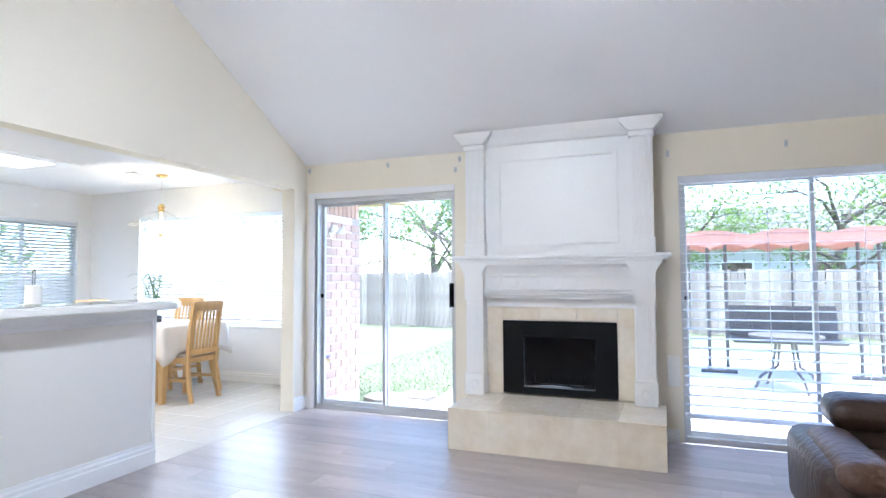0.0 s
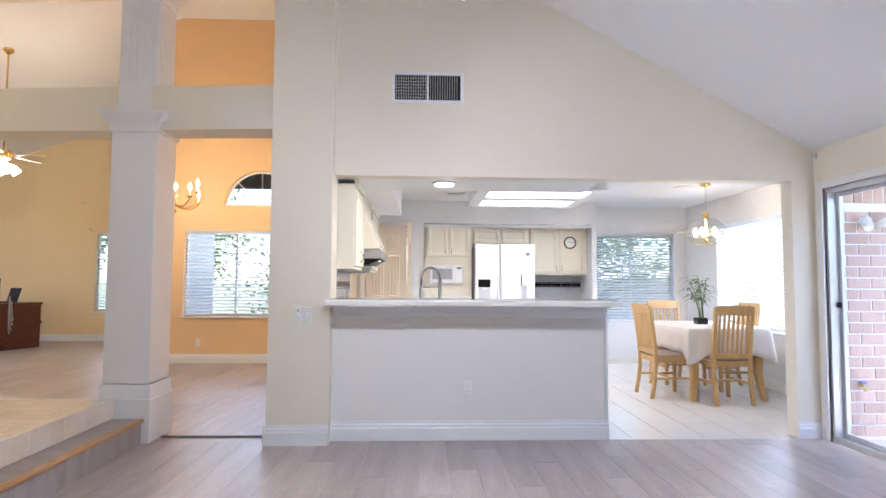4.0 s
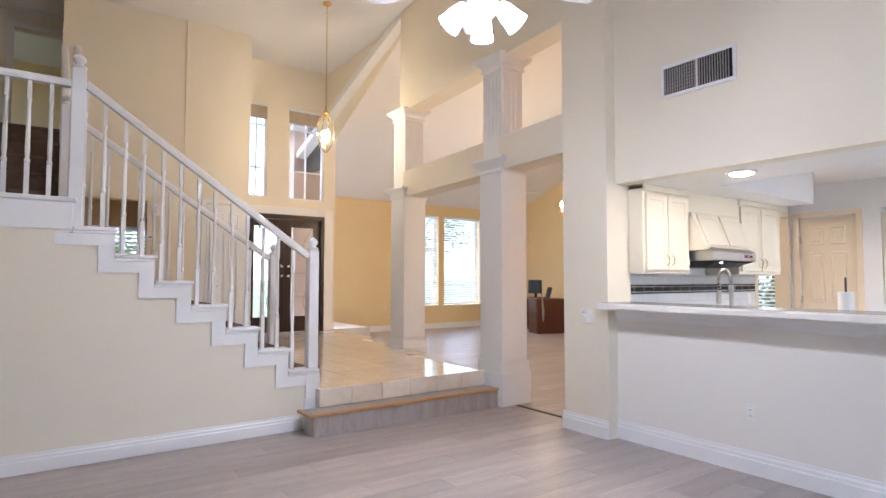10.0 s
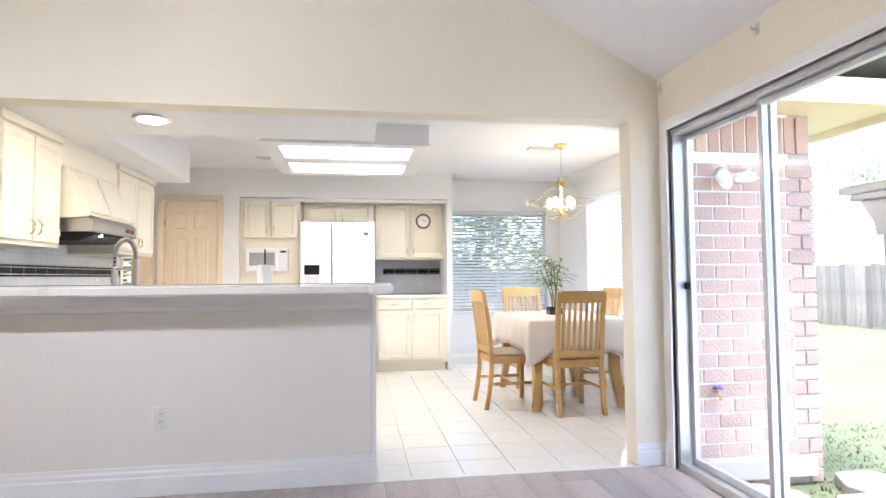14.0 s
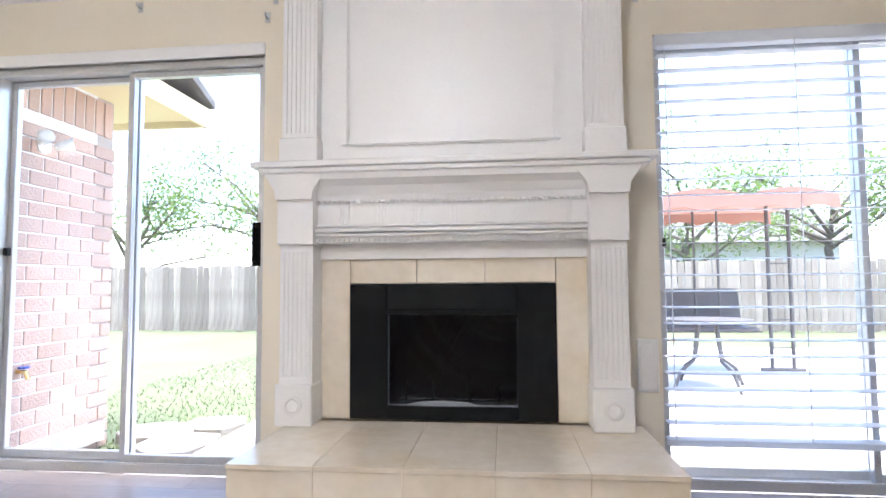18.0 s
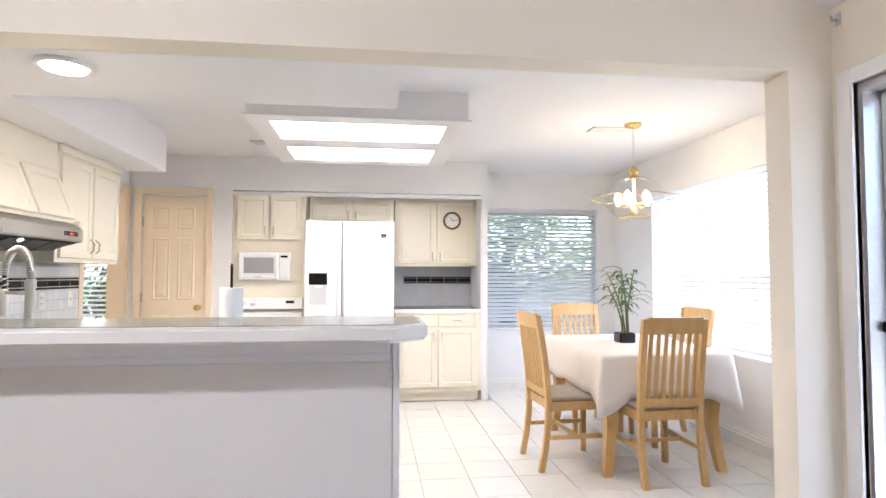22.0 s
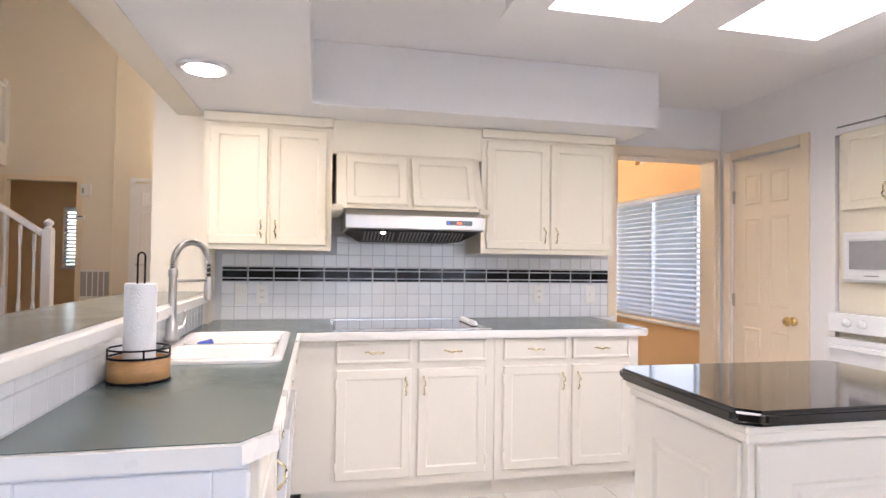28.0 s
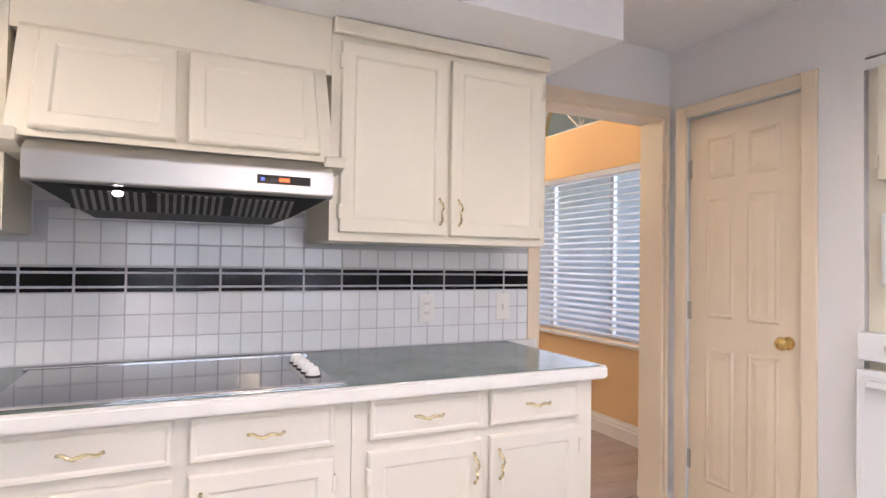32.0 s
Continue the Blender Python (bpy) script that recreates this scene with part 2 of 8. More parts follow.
M_SEAT = material("cream_seat_fabric", (0.55, 0.46, 0.36), 0.9, vary=0.06, scale=10, grain=300, bump=0.4, bump_scale=400)
M_LEATHER = material("dark_brown_leather", (0.045, 0.024, 0.017), 0.42, vary=0.2, scale=7, grain=60, bump=0.35, bump_scale=25)
M_LEATHERB = material("worn_brown_leather", (0.12, 0.065, 0.045), 0.45, vary=0.2, scale=7, grain=60, bump=0.35, bump_scale=25)
M_LEAF = material("bamboo_plant_leaf", (0.07, 0.14, 0.035), 0.45, vary=0.25, scale=9, grain=40, random_part=0.25)
M_STEM = material("green_plant_stem", (0.16, 0.22, 0.07), 0.5, vary=0.15, scale=20)
M_POT = material("black_glazed_pot", (0.012, 0.012, 0.013), 0.15, vary=0.1)
M_SOIL = material("pebble_soil", (0.10, 0.08, 0.06), 0.9, vary=0.3, scale=60, grain=200, bump=0.8)
M_PLASTIC = material("white_plastic_plate", (0.80, 0.79, 0.76), 0.35, vary=0.015)
M_GRILLE = material("grey_vent_blade", (0.38, 0.37, 0.36), 0.5, vary=0.05)
# coloured-in shade of vent and socket holes; also dark displays
M_DARK = material("hole_shade_and_dark_plastic", (0.012, 0.012, 0.012), 0.9, vary=0.1)
M_CLOCKWOOD = material("brown_clock_rim", (0.20, 0.115, 0.055), 0.4, vary=0.15, scale=12, grain=50)
M_FACE = material("white_clock_face", (0.8, 0.8, 0.78), 0.5, vary=0.01)
M_BRICK = material("salmon_brick", (0.52, 0.355, 0.285), 0.85, vary=0.10, scale=7, grain=70, random_part=0.14, second=(0.58, 0.43, 0.36), bump=0.5, bump_scale=70)
M_MORTAR = material("pale_mortar", (0.52, 0.46, 0.42), 0.95, vary=0.1, scale=15, grain=120, bump=0.4)
M_EAVE = material("cream_eave_paint", (0.72, 0.60, 0.36), 0.6, vary=0.04)
M_FENCE = material("weathered_cedar_board", (0.44, 0.37, 0.30), 0.85, vary=0.18, scale=3, grain=22, stretch=(6, 6, 1), random_part=0.25, second=(0.30, 0.24, 0.19), bump=0.3, bump_scale=40)
M_GRASS = material("lawn_grass", (0.10, 0.145, 0.055), 0.9, vary=0.2, scale=1.2, grain=30, second=(0.125, 0.155, 0.07), random_part=0.2)
M_GROUND = material("lawn_ground", (0.11, 0.145, 0.065), 0.95, vary=0.2, scale=0.8, grain=12, second=(0.15, 0.155, 0.09), bump=0.6, bump_scale=30)
M_CONC = material("pale_patio_concrete", (0.62, 0.60, 0.57), 0.85, vary=0.06, scale=1.6, grain=60, bump=0.2, bump_scale=60)
M_STONE = material("flagstone", (0.36, 0.32, 0.29), 0.8, vary=0.12, scale=4, grain=30, bump=0.3)
M_BARK = material("grey_bark", (0.20, 0.165, 0.14), 0.95, vary=0.25, scale=6, grain=30, bump=0.8, bump_scale=25)
M_TREELEAF = material("spring_leaf", (0.115, 0.17, 0.075), 0.6, vary=0.3, scale=3, grain=8)
M_CANVAS = material("terracotta_canvas", (0.46, 0.24, 0.18), 0.9, vary=0.08, scale=4, grain=80)
M_PATIOMETAL = material("dark_patio_metal", (0.11, 0.10, 0.095), 0.5, vary=0.1)
M_ROOF = material("grey_shingle", (0.16, 0.15, 0.14), 0.9, vary=0.2, scale=10, grain=40)
M_SIDING = material("pale_siding", (0.5, 0.5, 0.48), 0.8, vary=0.05)
M_GLASS = glass_material("window_glass", (0.97, 0.98, 0.98), reflect=0.05)
M_SHADEGLASS = glass_material("clear_shade_glass", (0.97, 0.97, 0.95), 0.02, reflect=0.05)
M_BEVEL = glass_material("bevelled_lantern_glass", (0.95, 0.95, 0.93), 0.05, reflect=0.12)
M_LEADED = glass_material("leaded_door_glass", (0.93, 0.94, 0.95), 0.25, reflect=0.1)
M_FIREGLASS = glass_material("fire_screen_glass", (0.80, 0.84, 0.90), 0.10, reflect=0.03)
M_GOLDTRIM = material("gilt_chain", (0.75, 0.55, 0.25), 0.25, metal=1.0, vary=0.1)
M_BUTTERFLY = material("dark_magnet", (0.03, 0.03, 0.05), 0.5, vary=0.2)
M_GREYGLASS = material("grey_microwave_window", (0.33, 0.33, 0.34), 0.2, vary=0.03)
M_CABLE = material("grey_cable", (0.35, 0.33, 0.31), 0.6, vary=0.1)
M_TABLEPLASTIC = material("white_plastic_table", (0.75, 0.75, 0.76), 0.4, vary=0.03)
M_STRIP = material("dark_metal_threshold", (0.08, 0.07, 0.06), 0.4, metal=0.6, vary=0.1)
M_GRAVELLEAF = material("dead_leaf_litter", (0.20, 0.15, 0.09), 0.9, vary=0.3, scale=20)
thin(M_SLAT, 0.5, (0.84, 0.86, 0.89))
thin(M_TREELEAF, 0.5, (0.20, 0.30, 0.08))
thin(M_LEAF, 0.35, (0.16, 0.26, 0.05))
M_PORCH = material("pale_porch_stone", (0.56, 0.44, 0.38), 0.85, vary=0.08, scale=3, grain=30, bump=0.3, bump_scale=20)


# ---- builders ----
def part(name, bm, mat, parent=None, label="", smooth=False):
    """Links a bmesh as one mesh object, under a thing or a part."""
    me = bpy.data.meshes.new(name)
    bmesh.ops.recalc_face_normals(bm, faces=bm.faces)
    bm.to_mesh(me)
    bm.free()
    if smooth:
        for p in me.polygons:
            p.use_smooth = True
    me.materials.append(mat)
    ob = new(name, me)
    if parent is not None:
        ob.parent = parent
    if label:
        ob["label"] = label
    return ob


def thing(name, label, category, group="", m=None):
    ob = new(name)
    ob.empty_display_size = 0.1
    if m is not None:
        ob.matrix_basis = m
    return tagged(ob, label, category, group)


def box(bm, x0, x1, y0, y1, z0, z1, bevel=0.0, seg=1):
    vs = [bm.verts.new((x, y, z)) for x in (x0, x1) for y in (y0, y1) for z in (z0, z1)]
    q = [(0, 1, 3, 2), (4, 6, 7, 5), (0, 4, 5, 1), (2, 3, 7, 6), (0, 2, 6, 4), (1, 5, 7, 3)]
    fs = [bm.faces.new([vs[i] for i in f]) for f in q]
    if bevel > 0:
        es = {e for f in fs for e in f.edges}
        bmesh.ops.bevel(bm, geom=list(es), offset=bevel, segments=seg, affect="EDGES", profile=0.5)
    return vs


def B(x0, x1, y0, y1, z0, z1, bevel=0.0, seg=1):
    bm = bmesh.new()
    box(bm, min(x0, x1), max(x0, x1), min(y0, y1), max(y0, y1), min(z0, z1), max(z0, z1), bevel, seg)
    return bm


def boxes(*bs, bevel=0.0, seg=1):
    bm = bmesh.new()
    for b in bs:
        box(bm, *b, bevel=0)
    if bevel > 0:
        bmesh.ops.bevel(bm, geom=list(bm.edges), offset=bevel, segments=seg, affect="EDGES")
    return bm


def prism(pts, z0, z1, axis="z", bevel=0.0, seg=1):
    """A polygon in a plane, drawn out along an axis. axis x: pts are (y, z); axis y: pts are (x, z)."""
    bm = bmesh.new()
    place = {"z": lambda p, h: (p[0], p[1], h), "x": lambda p, h: (h, p[0], p[1]), "y": lambda p, h: (p[0], h, p[1])}[axis]
    a = [bm.verts.new(place(p, z0)) for p in pts]
    b = [bm.verts.new(place(p, z1)) for p in pts]
    bm.faces.new(a)
    bm.faces.new(b[::-1])
    n = len(pts)
    for i in range(n):
        bm.faces.new([a[i], b[i], b[(i + 1) % n], a[(i + 1) % n]])
    bmesh.ops.recalc_face_normals(bm, faces=bm.faces)
    if bevel > 0:
        bmesh.ops.bevel(bm, geom=list(bm.edges), offset=bevel, segments=seg, affect="EDGES")
    return bm


def lathe(profile, n=16, x=0, y=0, z=0, bm=None, axis="z"):
    """Turns a profile of (radius, height) round an axis."""
    bm = bm or bmesh.new()
    rings = []
    for r, h in profile:
        ring = []
        for k in range(n):
            a = 2 * math.pi * k / n
            p = {"z": (r * math.cos(a), r * math.sin(a), h), "x": (h, r * math.cos(a), r * math.sin(a)), "y": (r * math.cos(a), h, r * math.sin(a))}[axis]
            ring.append(bm.verts.new((x + p[0], y + p[1], z + p[2])))
        rings.append(ring)
    for a, b in zip(rings, rings[1:]):
        for k in range(n):
            bm.faces.new([a[k], a[(k + 1) % n], b[(k + 1) % n], b[k]])
    for ring in (rings[0], rings[-1]):
        if len({tuple(round(c, 5) for c in v.co) for v in ring}) > 2:
            bm.faces.new(ring)
    return bm


def tube(pts, r, n=8, bm=None, taper=None):
    """A round tube along points."""
    bm = bm or bmesh.new()
    pts = [Vector(p) for p in pts]
    rings = []
    for i, p in enumerate(pts):
        d = (pts[min(i + 1, len(pts) - 1)] - pts[max(i - 1, 0)]).normalized()
        side = d.cross(Vector((0, 0, 1)))
        if side.length < 0.05:
            side = d.cross(Vector((1, 0, 0)))
        side.normalize()
        up = side.cross(d)
        rr = r if taper is None else r + (taper - r) * i / (len(pts) - 1)
        rings.append([bm.verts.new(p + rr * (math.cos(2 * math.pi * k / n) * side + math.sin(2 * math.pi * k / n) * up)) for k in range(n)])
    for a, b in zip(rings, rings[1:]):
        for k in range(n):
            bm.faces.new([a[k], a[(k + 1) % n], b[(k + 1) % n], b[k]])
    bm.faces.new(rings[0])
    bm.faces.new(rings[-1][::-1])
    return bm


def wall(name, bm, mat, label="", kind="structure"):
    ob = part(name, bm, mat)
    tagged(ob, label or name.replace("_", " "), "wall", "", kind)
    return ob


def structure(ob, label, category):
    return tagged(ob, label, category, "", "structure")


def joined(bms):
    """Several bmeshes as one."""
    out = bmesh.new()
    for b in bms:
        me = bpy.data.meshes.new("tmp")
        b.to_mesh(me)
        b.free()
        out.from_mesh(me)
        bpy.data.meshes.remove(me)
    return out


def shifted(bm, m):
    bmesh.ops.transform(bm, matrix=m, verts=bm.verts)
    return bm


def lamp(name, kind, m, energy, colour, size=0.1, size_y=None):
    d = bpy.data.lights.new(name, kind)
    d.energy, d.color = energy, colour
    if kind == "AREA":
        d.size = size
        if size_y:
            d.shape, d.size_y = "RECTANGLE", size_y
    elif kind == "POINT":
        d.shadow_soft_size = size
    ob = new(name, d)
    ob.matrix_basis = m
    return ob


# ---- plan, in metres ----
XW = -2.76          # west face of the family room (bar wall and upper wall)
XS = -2.64          # face of the short wall beside the bar
YN = 4.72           # slider wall
XE = 2.70           # east wall
RIDGE_Y, SLOPE, EAVE = -0.95, 0.54, 2.33
FOYER_Z = 0.34
YF = -5.95          # front door wall
YL, XL = -8.40, -10.10   # living room front and west walls
XD = -6.98          # dining room west wall
YK, XK = 0.58, -6.40     # kitchen south wall and west wall
YNK = 5.62          # breakfast nook window wall
XNK = -6.92
HC, HS = 2.41, 2.08      # kitchen ceiling and its lowered border


def roof_z(y):
    return EAVE + SLOPE * (YN - y) if y > RIDGE_Y else EAVE + SLOPE * (YN - RIDGE_Y) - SLOPE * (RIDGE_Y - y) * 0.75


# floors
ob = structure(part("floor", B(XW + 0.02, XE, -0.93, YN, -0.12, -0.004), M_LAM), "grey-brown wood laminate floor of the family room", "floor")
FLOOR_FAMILY = ob
ob = structure(part("floor", B(XL - 0.1, XW - 0.16, YL, YK - 0.16, -0.12, -0.004), M_LAM), "grey-brown wood laminate floor of dining and living rooms", "floor")
FLOOR_LIVING = ob
FLOOR_KITCHEN = structure(part("floor", B(-7.3, XW + 0.02, YK - 0.16, YNK + 0.1, -0.12, -0.006), M_FGROUT), "glossy white ceramic tile kitchen floor", "floor")
ob = structure(part("floor", B(XW - 0.16, XW + 0.02, -0.93, YK - 0.16, -0.12, -0.005), M_LAM), "laminate floor in the dining opening", "floor")

# slider wall with its two openings
SL1 = (-2.66, -1.22, 0.0, 2.0)
SL2 = (0.59, 2.35, 0.0, 2.0)
wall("wall_north", boxes((XW - 0.14, SL1[0], YN, YN + 0.16, 0, 2.6), (SL1[0], SL1[1], YN, YN + 0.16, SL1[3], 2.6), (SL1[1], SL2[0], YN, YN + 0.16, 0, 2.6),
                         (SL2[0], SL2[1], YN, YN + 0.16, SL2[3], 2.6), (SL2[1], XE + 0.15, YN, YN + 0.16, 0, 2.6)), M_CREAM, "cream painted wall with two glass sliders")
# east wall, never entered
top = [(YN + 0.16, 0), (YN + 0.16, roof_z(YN)), (RIDGE_Y, roof_z(RIDGE_Y) + 0.02), (-6.2, roof_z(RIDGE_Y) + 0.02), (-6.2, 0)]
wall("wall_east", prism(top, XE, XE + 0.15, "x"), M_CREAM, "cream painted east wall")
# upper wall over the bar
wall("wall_bar_upper", prism([(YN, 2.6), (YN, HS), (0.80, HS), (0.80, roof_z(0.8) + 0.1), (YN, roof_z(YN) + 0.1)], XW - 0.14, XW, "x"), M_CREAM, "cream gable wall above the kitchen bar")
wall("wall_opening_end", B(XW - 0.14, XW, 4.53, YN, 0, HS), M_CREAM, "narrow cream wall beside the kitchen opening")
wall("wall_stub", B(XS - 0.30, XS, 0.33, 0.80, 0, roof_z(0.5)), M_CREAM, "tall cream wall pier beside the bar")
wall("wall_bar", B(XW - 0.14, XW, 0.80, 2.96, 0, 1.04), M_BAR, "pale grey half wall under the breakfast bar")
structure(part("trim", B(XW - 0.145, XW + 0.006, 2.962, 2.985, 0, 1.04), M_TRIM), "white painted end board of the bar wall", "trim")

# ceilings
structure(part("ceiling", prism([(YN + 0.16, roof_z(YN) - 0.08), (YN + 0.16, roof_z(YN) + 0.06), (RIDGE_Y, roof_z(RIDGE_Y) + 0.12), (RIDGE_Y, roof_z(RIDGE_Y))], XW - 0.2, XE + 0.15, "x"), M_CEIL), "white sloping ceiling of the family room", "ceiling")
structure(part("ceiling", B(-1.5, XE + 0.15, -6.3, RIDGE_Y, 5.08, 5.2), M_CEIL), "high flat ceiling over the stairs", "ceiling")
structure(part("ceiling", B(-3.5, -1.5, -6.3, RIDGE_Y, 5.08, 5.2), M_CEIL), "high flat ceiling over the entry", "ceiling")
structure(part("ceiling", prism([(YL - 0.3, 3.10), (YL - 0.3, 3.22), (-2.9, 5.19), (-2.9, 5.07)], XL - 0.2, -3.0, "x"), M_CEIL), "white sloping ceiling of the living room", "ceiling")
structure(part("ceiling", prism([(-2.9, 5.07), (-2.9, 5.19), (-2.22, 5.42), (0.5, 5.42), (0.5, 5.3), (-2.22, 5.3)], XD - 0.2, -3.0, "x"), M_CEIL), "white ceiling of the dining room", "ceiling")
for x0, x1, y0, y1, z in [(XK - 0.7, XW - 0.14, YK - 0.1, YNK + 0.2, HC)]:
    structure(part("ceiling", B(x0, x1, y0, y1, z, z + 0.12), M_CEIL), "white kitchen ceiling", "ceiling")
structure(part("ceiling", boxes((-3.49, XW - 0.142, YK, 3.0, HS, HC - 0.002), (-5.46, -3.49, YK, 1.235, HS, HC - 0.002)), M_CEIL), "lowered white ceiling border over counters", "ceiling")

# kitchen walls
DWY = (-5.56, -6.36)
wall("wall_kitchen_south", boxes((DWY[0], XS - 0.3, YK - 0.14, YK, 0, HC), (DWY[1], DWY[0], YK - 0.14, YK, 2.055, HC), (XK - 0.1, DWY[1], YK - 0.14, YK, 0, HC)), M_WALLWHITE, "off-white kitchen wall behind the cooktop")
PD = (0.70, 1.29, 2.03)
wall("wall_kitchen_west", boxes((XK - 0.14, XK, YK, PD[0], 0, HC), (XK - 0.14, XK, PD[0], PD[1], PD[2], HC), (XK - 0.14, XK, PD[1], 1.53, 0, HC),
                                (XK - 0.14, XK, 1.53, 4.045, HS, HC)), M_WALLWHITE, "off-white kitchen wall with cabinet alcove")
wall("wall_alcove", boxes((-7.12, -7.0, 1.4, 4.03, 0, HC), (-7.0, XK - 0.14, 1.45, 1.53, 0, HC)), M_WALLWHITE, "off-white back wall of the cabinet alcove")
WW = (4.11, 5.42, 0.67, 2.0)
wall("wall_nook_west", boxes((XNK - 0.14, XNK, 4.03, WW[0], 0, HC), (XNK - 0.14, XNK, WW[1], YNK + 0.14, 0, HC), (XNK - 0.14, XNK, WW[0], WW[1], 0, WW[2]), (XNK - 0.14, XNK, WW[0], WW[1], WW[3], HC)), M_WALLWHITE, "off-white breakfast nook wall with a window")
NW = (-6.02, -3.5, 0.67, 2.04)
wall("wall_nook_north", boxes((XNK, NW[0], YNK, YNK + 0.14, 0, HC), (NW[1], XW - 0.04, YNK, YNK + 0.14, 0, HC), (NW[0], NW[1], YNK, YNK + 0.14, 0, NW[2]), (NW[0], NW[1], YNK, YNK + 0.14, NW[3], HC)), M_WALLWHITE, "off-white breakfast nook wall with a wide window")
wall("wall_nook_east", B(XW - 0.14, XW - 0.02, YN, YNK, 0, HC), M_WALLWHITE, "off-white wall closing the breakfast nook")

# living and dining walls
bs = []
for x0, x1, op in [(XL - 0.14, -8.84, 0), (-8.84, -7.62, 1), (-7.62, -7.44, 0), (-7.44, -6.78, 1), (-6.78, -3.2, 0)]:
    bs += [(x0, x1, YL - 0.3, YL, 0, 0.60), (x0, x1, YL - 0.3, YL, 2.93, 3.6)] if op else [(x0, x1, YL - 0.3, YL, 0, 3.6)]
wall("wall_living_south", boxes(*bs), M_YELLOW, "warm yellow living room wall with windows")
wall("wall_living_west", joined([prism([(YL, 0), (YL, 3.35), (-5.15, 4.6), (-5.15, 0)], XL - 0.14, XL, "x"), prism([(-4.45, 0), (-4.45, 4.95), (-3.36, 5.3), (-2.86, 5.3), (-2.86, 0)], XL - 0.14, XL, "x"), prism([(-5.15, 0), (-5.15, 0.6), (-4.45, 0.6), (-4.45, 0)], XL - 0.14, XL, "x"), prism([(-5.15, 2.2), (-5.15, 4.6), (-4.45, 4.95), (-4.45, 2.2)], XL - 0.14, XL, "x")]), M_YELLOW, "warm yellow living room end wall")
wall("wall_dining_return", B(XL, XD - 0.141, -3.0, -2.86, 0, 5.3), M_YELLOW, "warm yellow return wall")
# made-up white skin, so the arched window looks onto something bright
wall("wall_return_outside", B(XL - 0.14, XD - 0.141, -2.857, -2.82, 0, 5.3), M_TRIM, "added white skin that keeps the arch view bright")
DA = (-2.10, 0.15, 0.70, 2.00)
ARCH = (-0.97, 2.38, 0.55)
arc = [(ARCH[0] + ARCH[2] * math.cos(math.pi * k / 16), ARCH[1] + ARCH[2] * math.sin(math.pi * k / 16)) for k in range(17)]
wall("wall_dining_west", joined([boxes((XD - 0.14, XD, -3.0, DA[0], 0, 5.3), (XD - 0.14, XD, DA[1], YK - 0.14, 0, 5.3), (XD - 0.14, XD, DA[0], DA[1], 0, DA[2]), (XD - 0.14, XD, DA[0], DA[1], DA[3], ARCH[1])),
                                 prism([(DA[0], ARCH[1]), (DA[0], 5.3), (ARCH[0], 5.3)] + arc[8:], XD - 0.14, XD, "x"), prism([(ARCH[0], 5.3), (DA[1], 5.3), (DA[1], ARCH[1])] + arc[:9], XD - 0.14, XD, "x")]), M_ORANGE, "apricot dining room wall with arched window above")
wall("wall_dining_north", boxes((XD, DWY[1], YK - 0.156, YK - 0.142, 0, 5.3), (DWY[1], DWY[0], YK - 0.156, YK - 0.142, 2.055, 5.3), (DWY[0], XS - 0.302, YK - 0.156, YK - 0.142, 0, 5.3)), M_ORANGE, "apricot dining room wall")

# entry
FW = [(-2.06, -1.71), (-3.12, -2.45)]
wall("wall_front", boxes((-3.35, -3.18, YF - 0.16, YF, 0, 5.1), (-1.66, -1.4, YF - 0.16, YF, 0, 5.1), (-3.18, -1.66, YF - 0.16, YF, 2.46, 2.69), (-3.18, -3.12, YF - 0.16, YF, 2.69, 4.33),
                         (-2.45, -2.06, YF - 0.16, YF, 2.69, 4.33), (-1.71, -1.66, YF - 0.16, YF, 2.69, 4.33), (-3.18, -1.66, YF - 0.16, YF, 4.33, 5.1)), M_CREAM, "tall cream entry wall with two high windows")
wall("wall_entry_east", boxes((-1.5, -1.36, YF, -5.06, 0, 5.1), (-1.36, -0.1, -5.2, -5.06, 0, 5.4), (-0.1, 0.82, -5.2, -5.06, 2.37, 5.4), (0.82, 0.95, -5.2, -5.06, 0, 5.4)), M_CREAM, "tall cream wall beside the entry")
HW = (-0.30, 0.50, 1.10, 2.08)     # hall window
UD = (0.78, 1.50, 4.84)            # doorway of the upper hall
wall("wall_front_east", boxes((-1.36, HW[0], -6.3, -6.15, 0, 2.6), (HW[0], HW[1], -6.3, -6.15, 0, HW[2]), (HW[0], HW[1], -6.3, -6.15, HW[3], 2.6), (HW[1], XE, -6.3, -6.15, 0, 2.6)), M_ORANGE, "apricot wall behind the stair hall")
wall("wall_upper_front", boxes((-1.36, UD[0], -6.3, -6.15, 2.6, 5.4), (UD[1], XE, -6.3, -6.15, 2.6, 5.4), (UD[0], UD[1], -6.3, -6.15, UD[2], 5.4), (UD[0], UD[1], -6.3, -6.15, 2.6, 2.81)), M_CREAM, "cream wall of the upper hall with a doorway")
# the gap in the unseen east side is invented, to let daylight in
wall("wall_bedroom", boxes((-0.2, 2.9, -9.1, -9.0, 2.7, 5.4), (-0.3, -0.2, -9.1, -6.3, 2.7, 5.4), (2.8, 2.9, -9.0, -8.4, 2.7, 5.4), (2.8, 2.9, -7.2, -6.3, 2.7, 5.4), (2.8, 2.9, -8.4, -7.2, 2.7, 3.6), (2.8, 2.9, -8.4, -7.2, 4.9, 5.4)), M_YELLOW, "pale yellow walls of the room past the upper hall")
structure(part("floor", B(-0.3, 2.9, -9.1, -6.3, 2.62, 2.81), M_CARPET), "carpeted floor of the upper room", "floor")
structure(part("ceiling", B(-0.3, 2.9, -9.1, -6.3, 5.25, 5.4), M_CEIL), "white ceiling of the upper room", "ceiling")
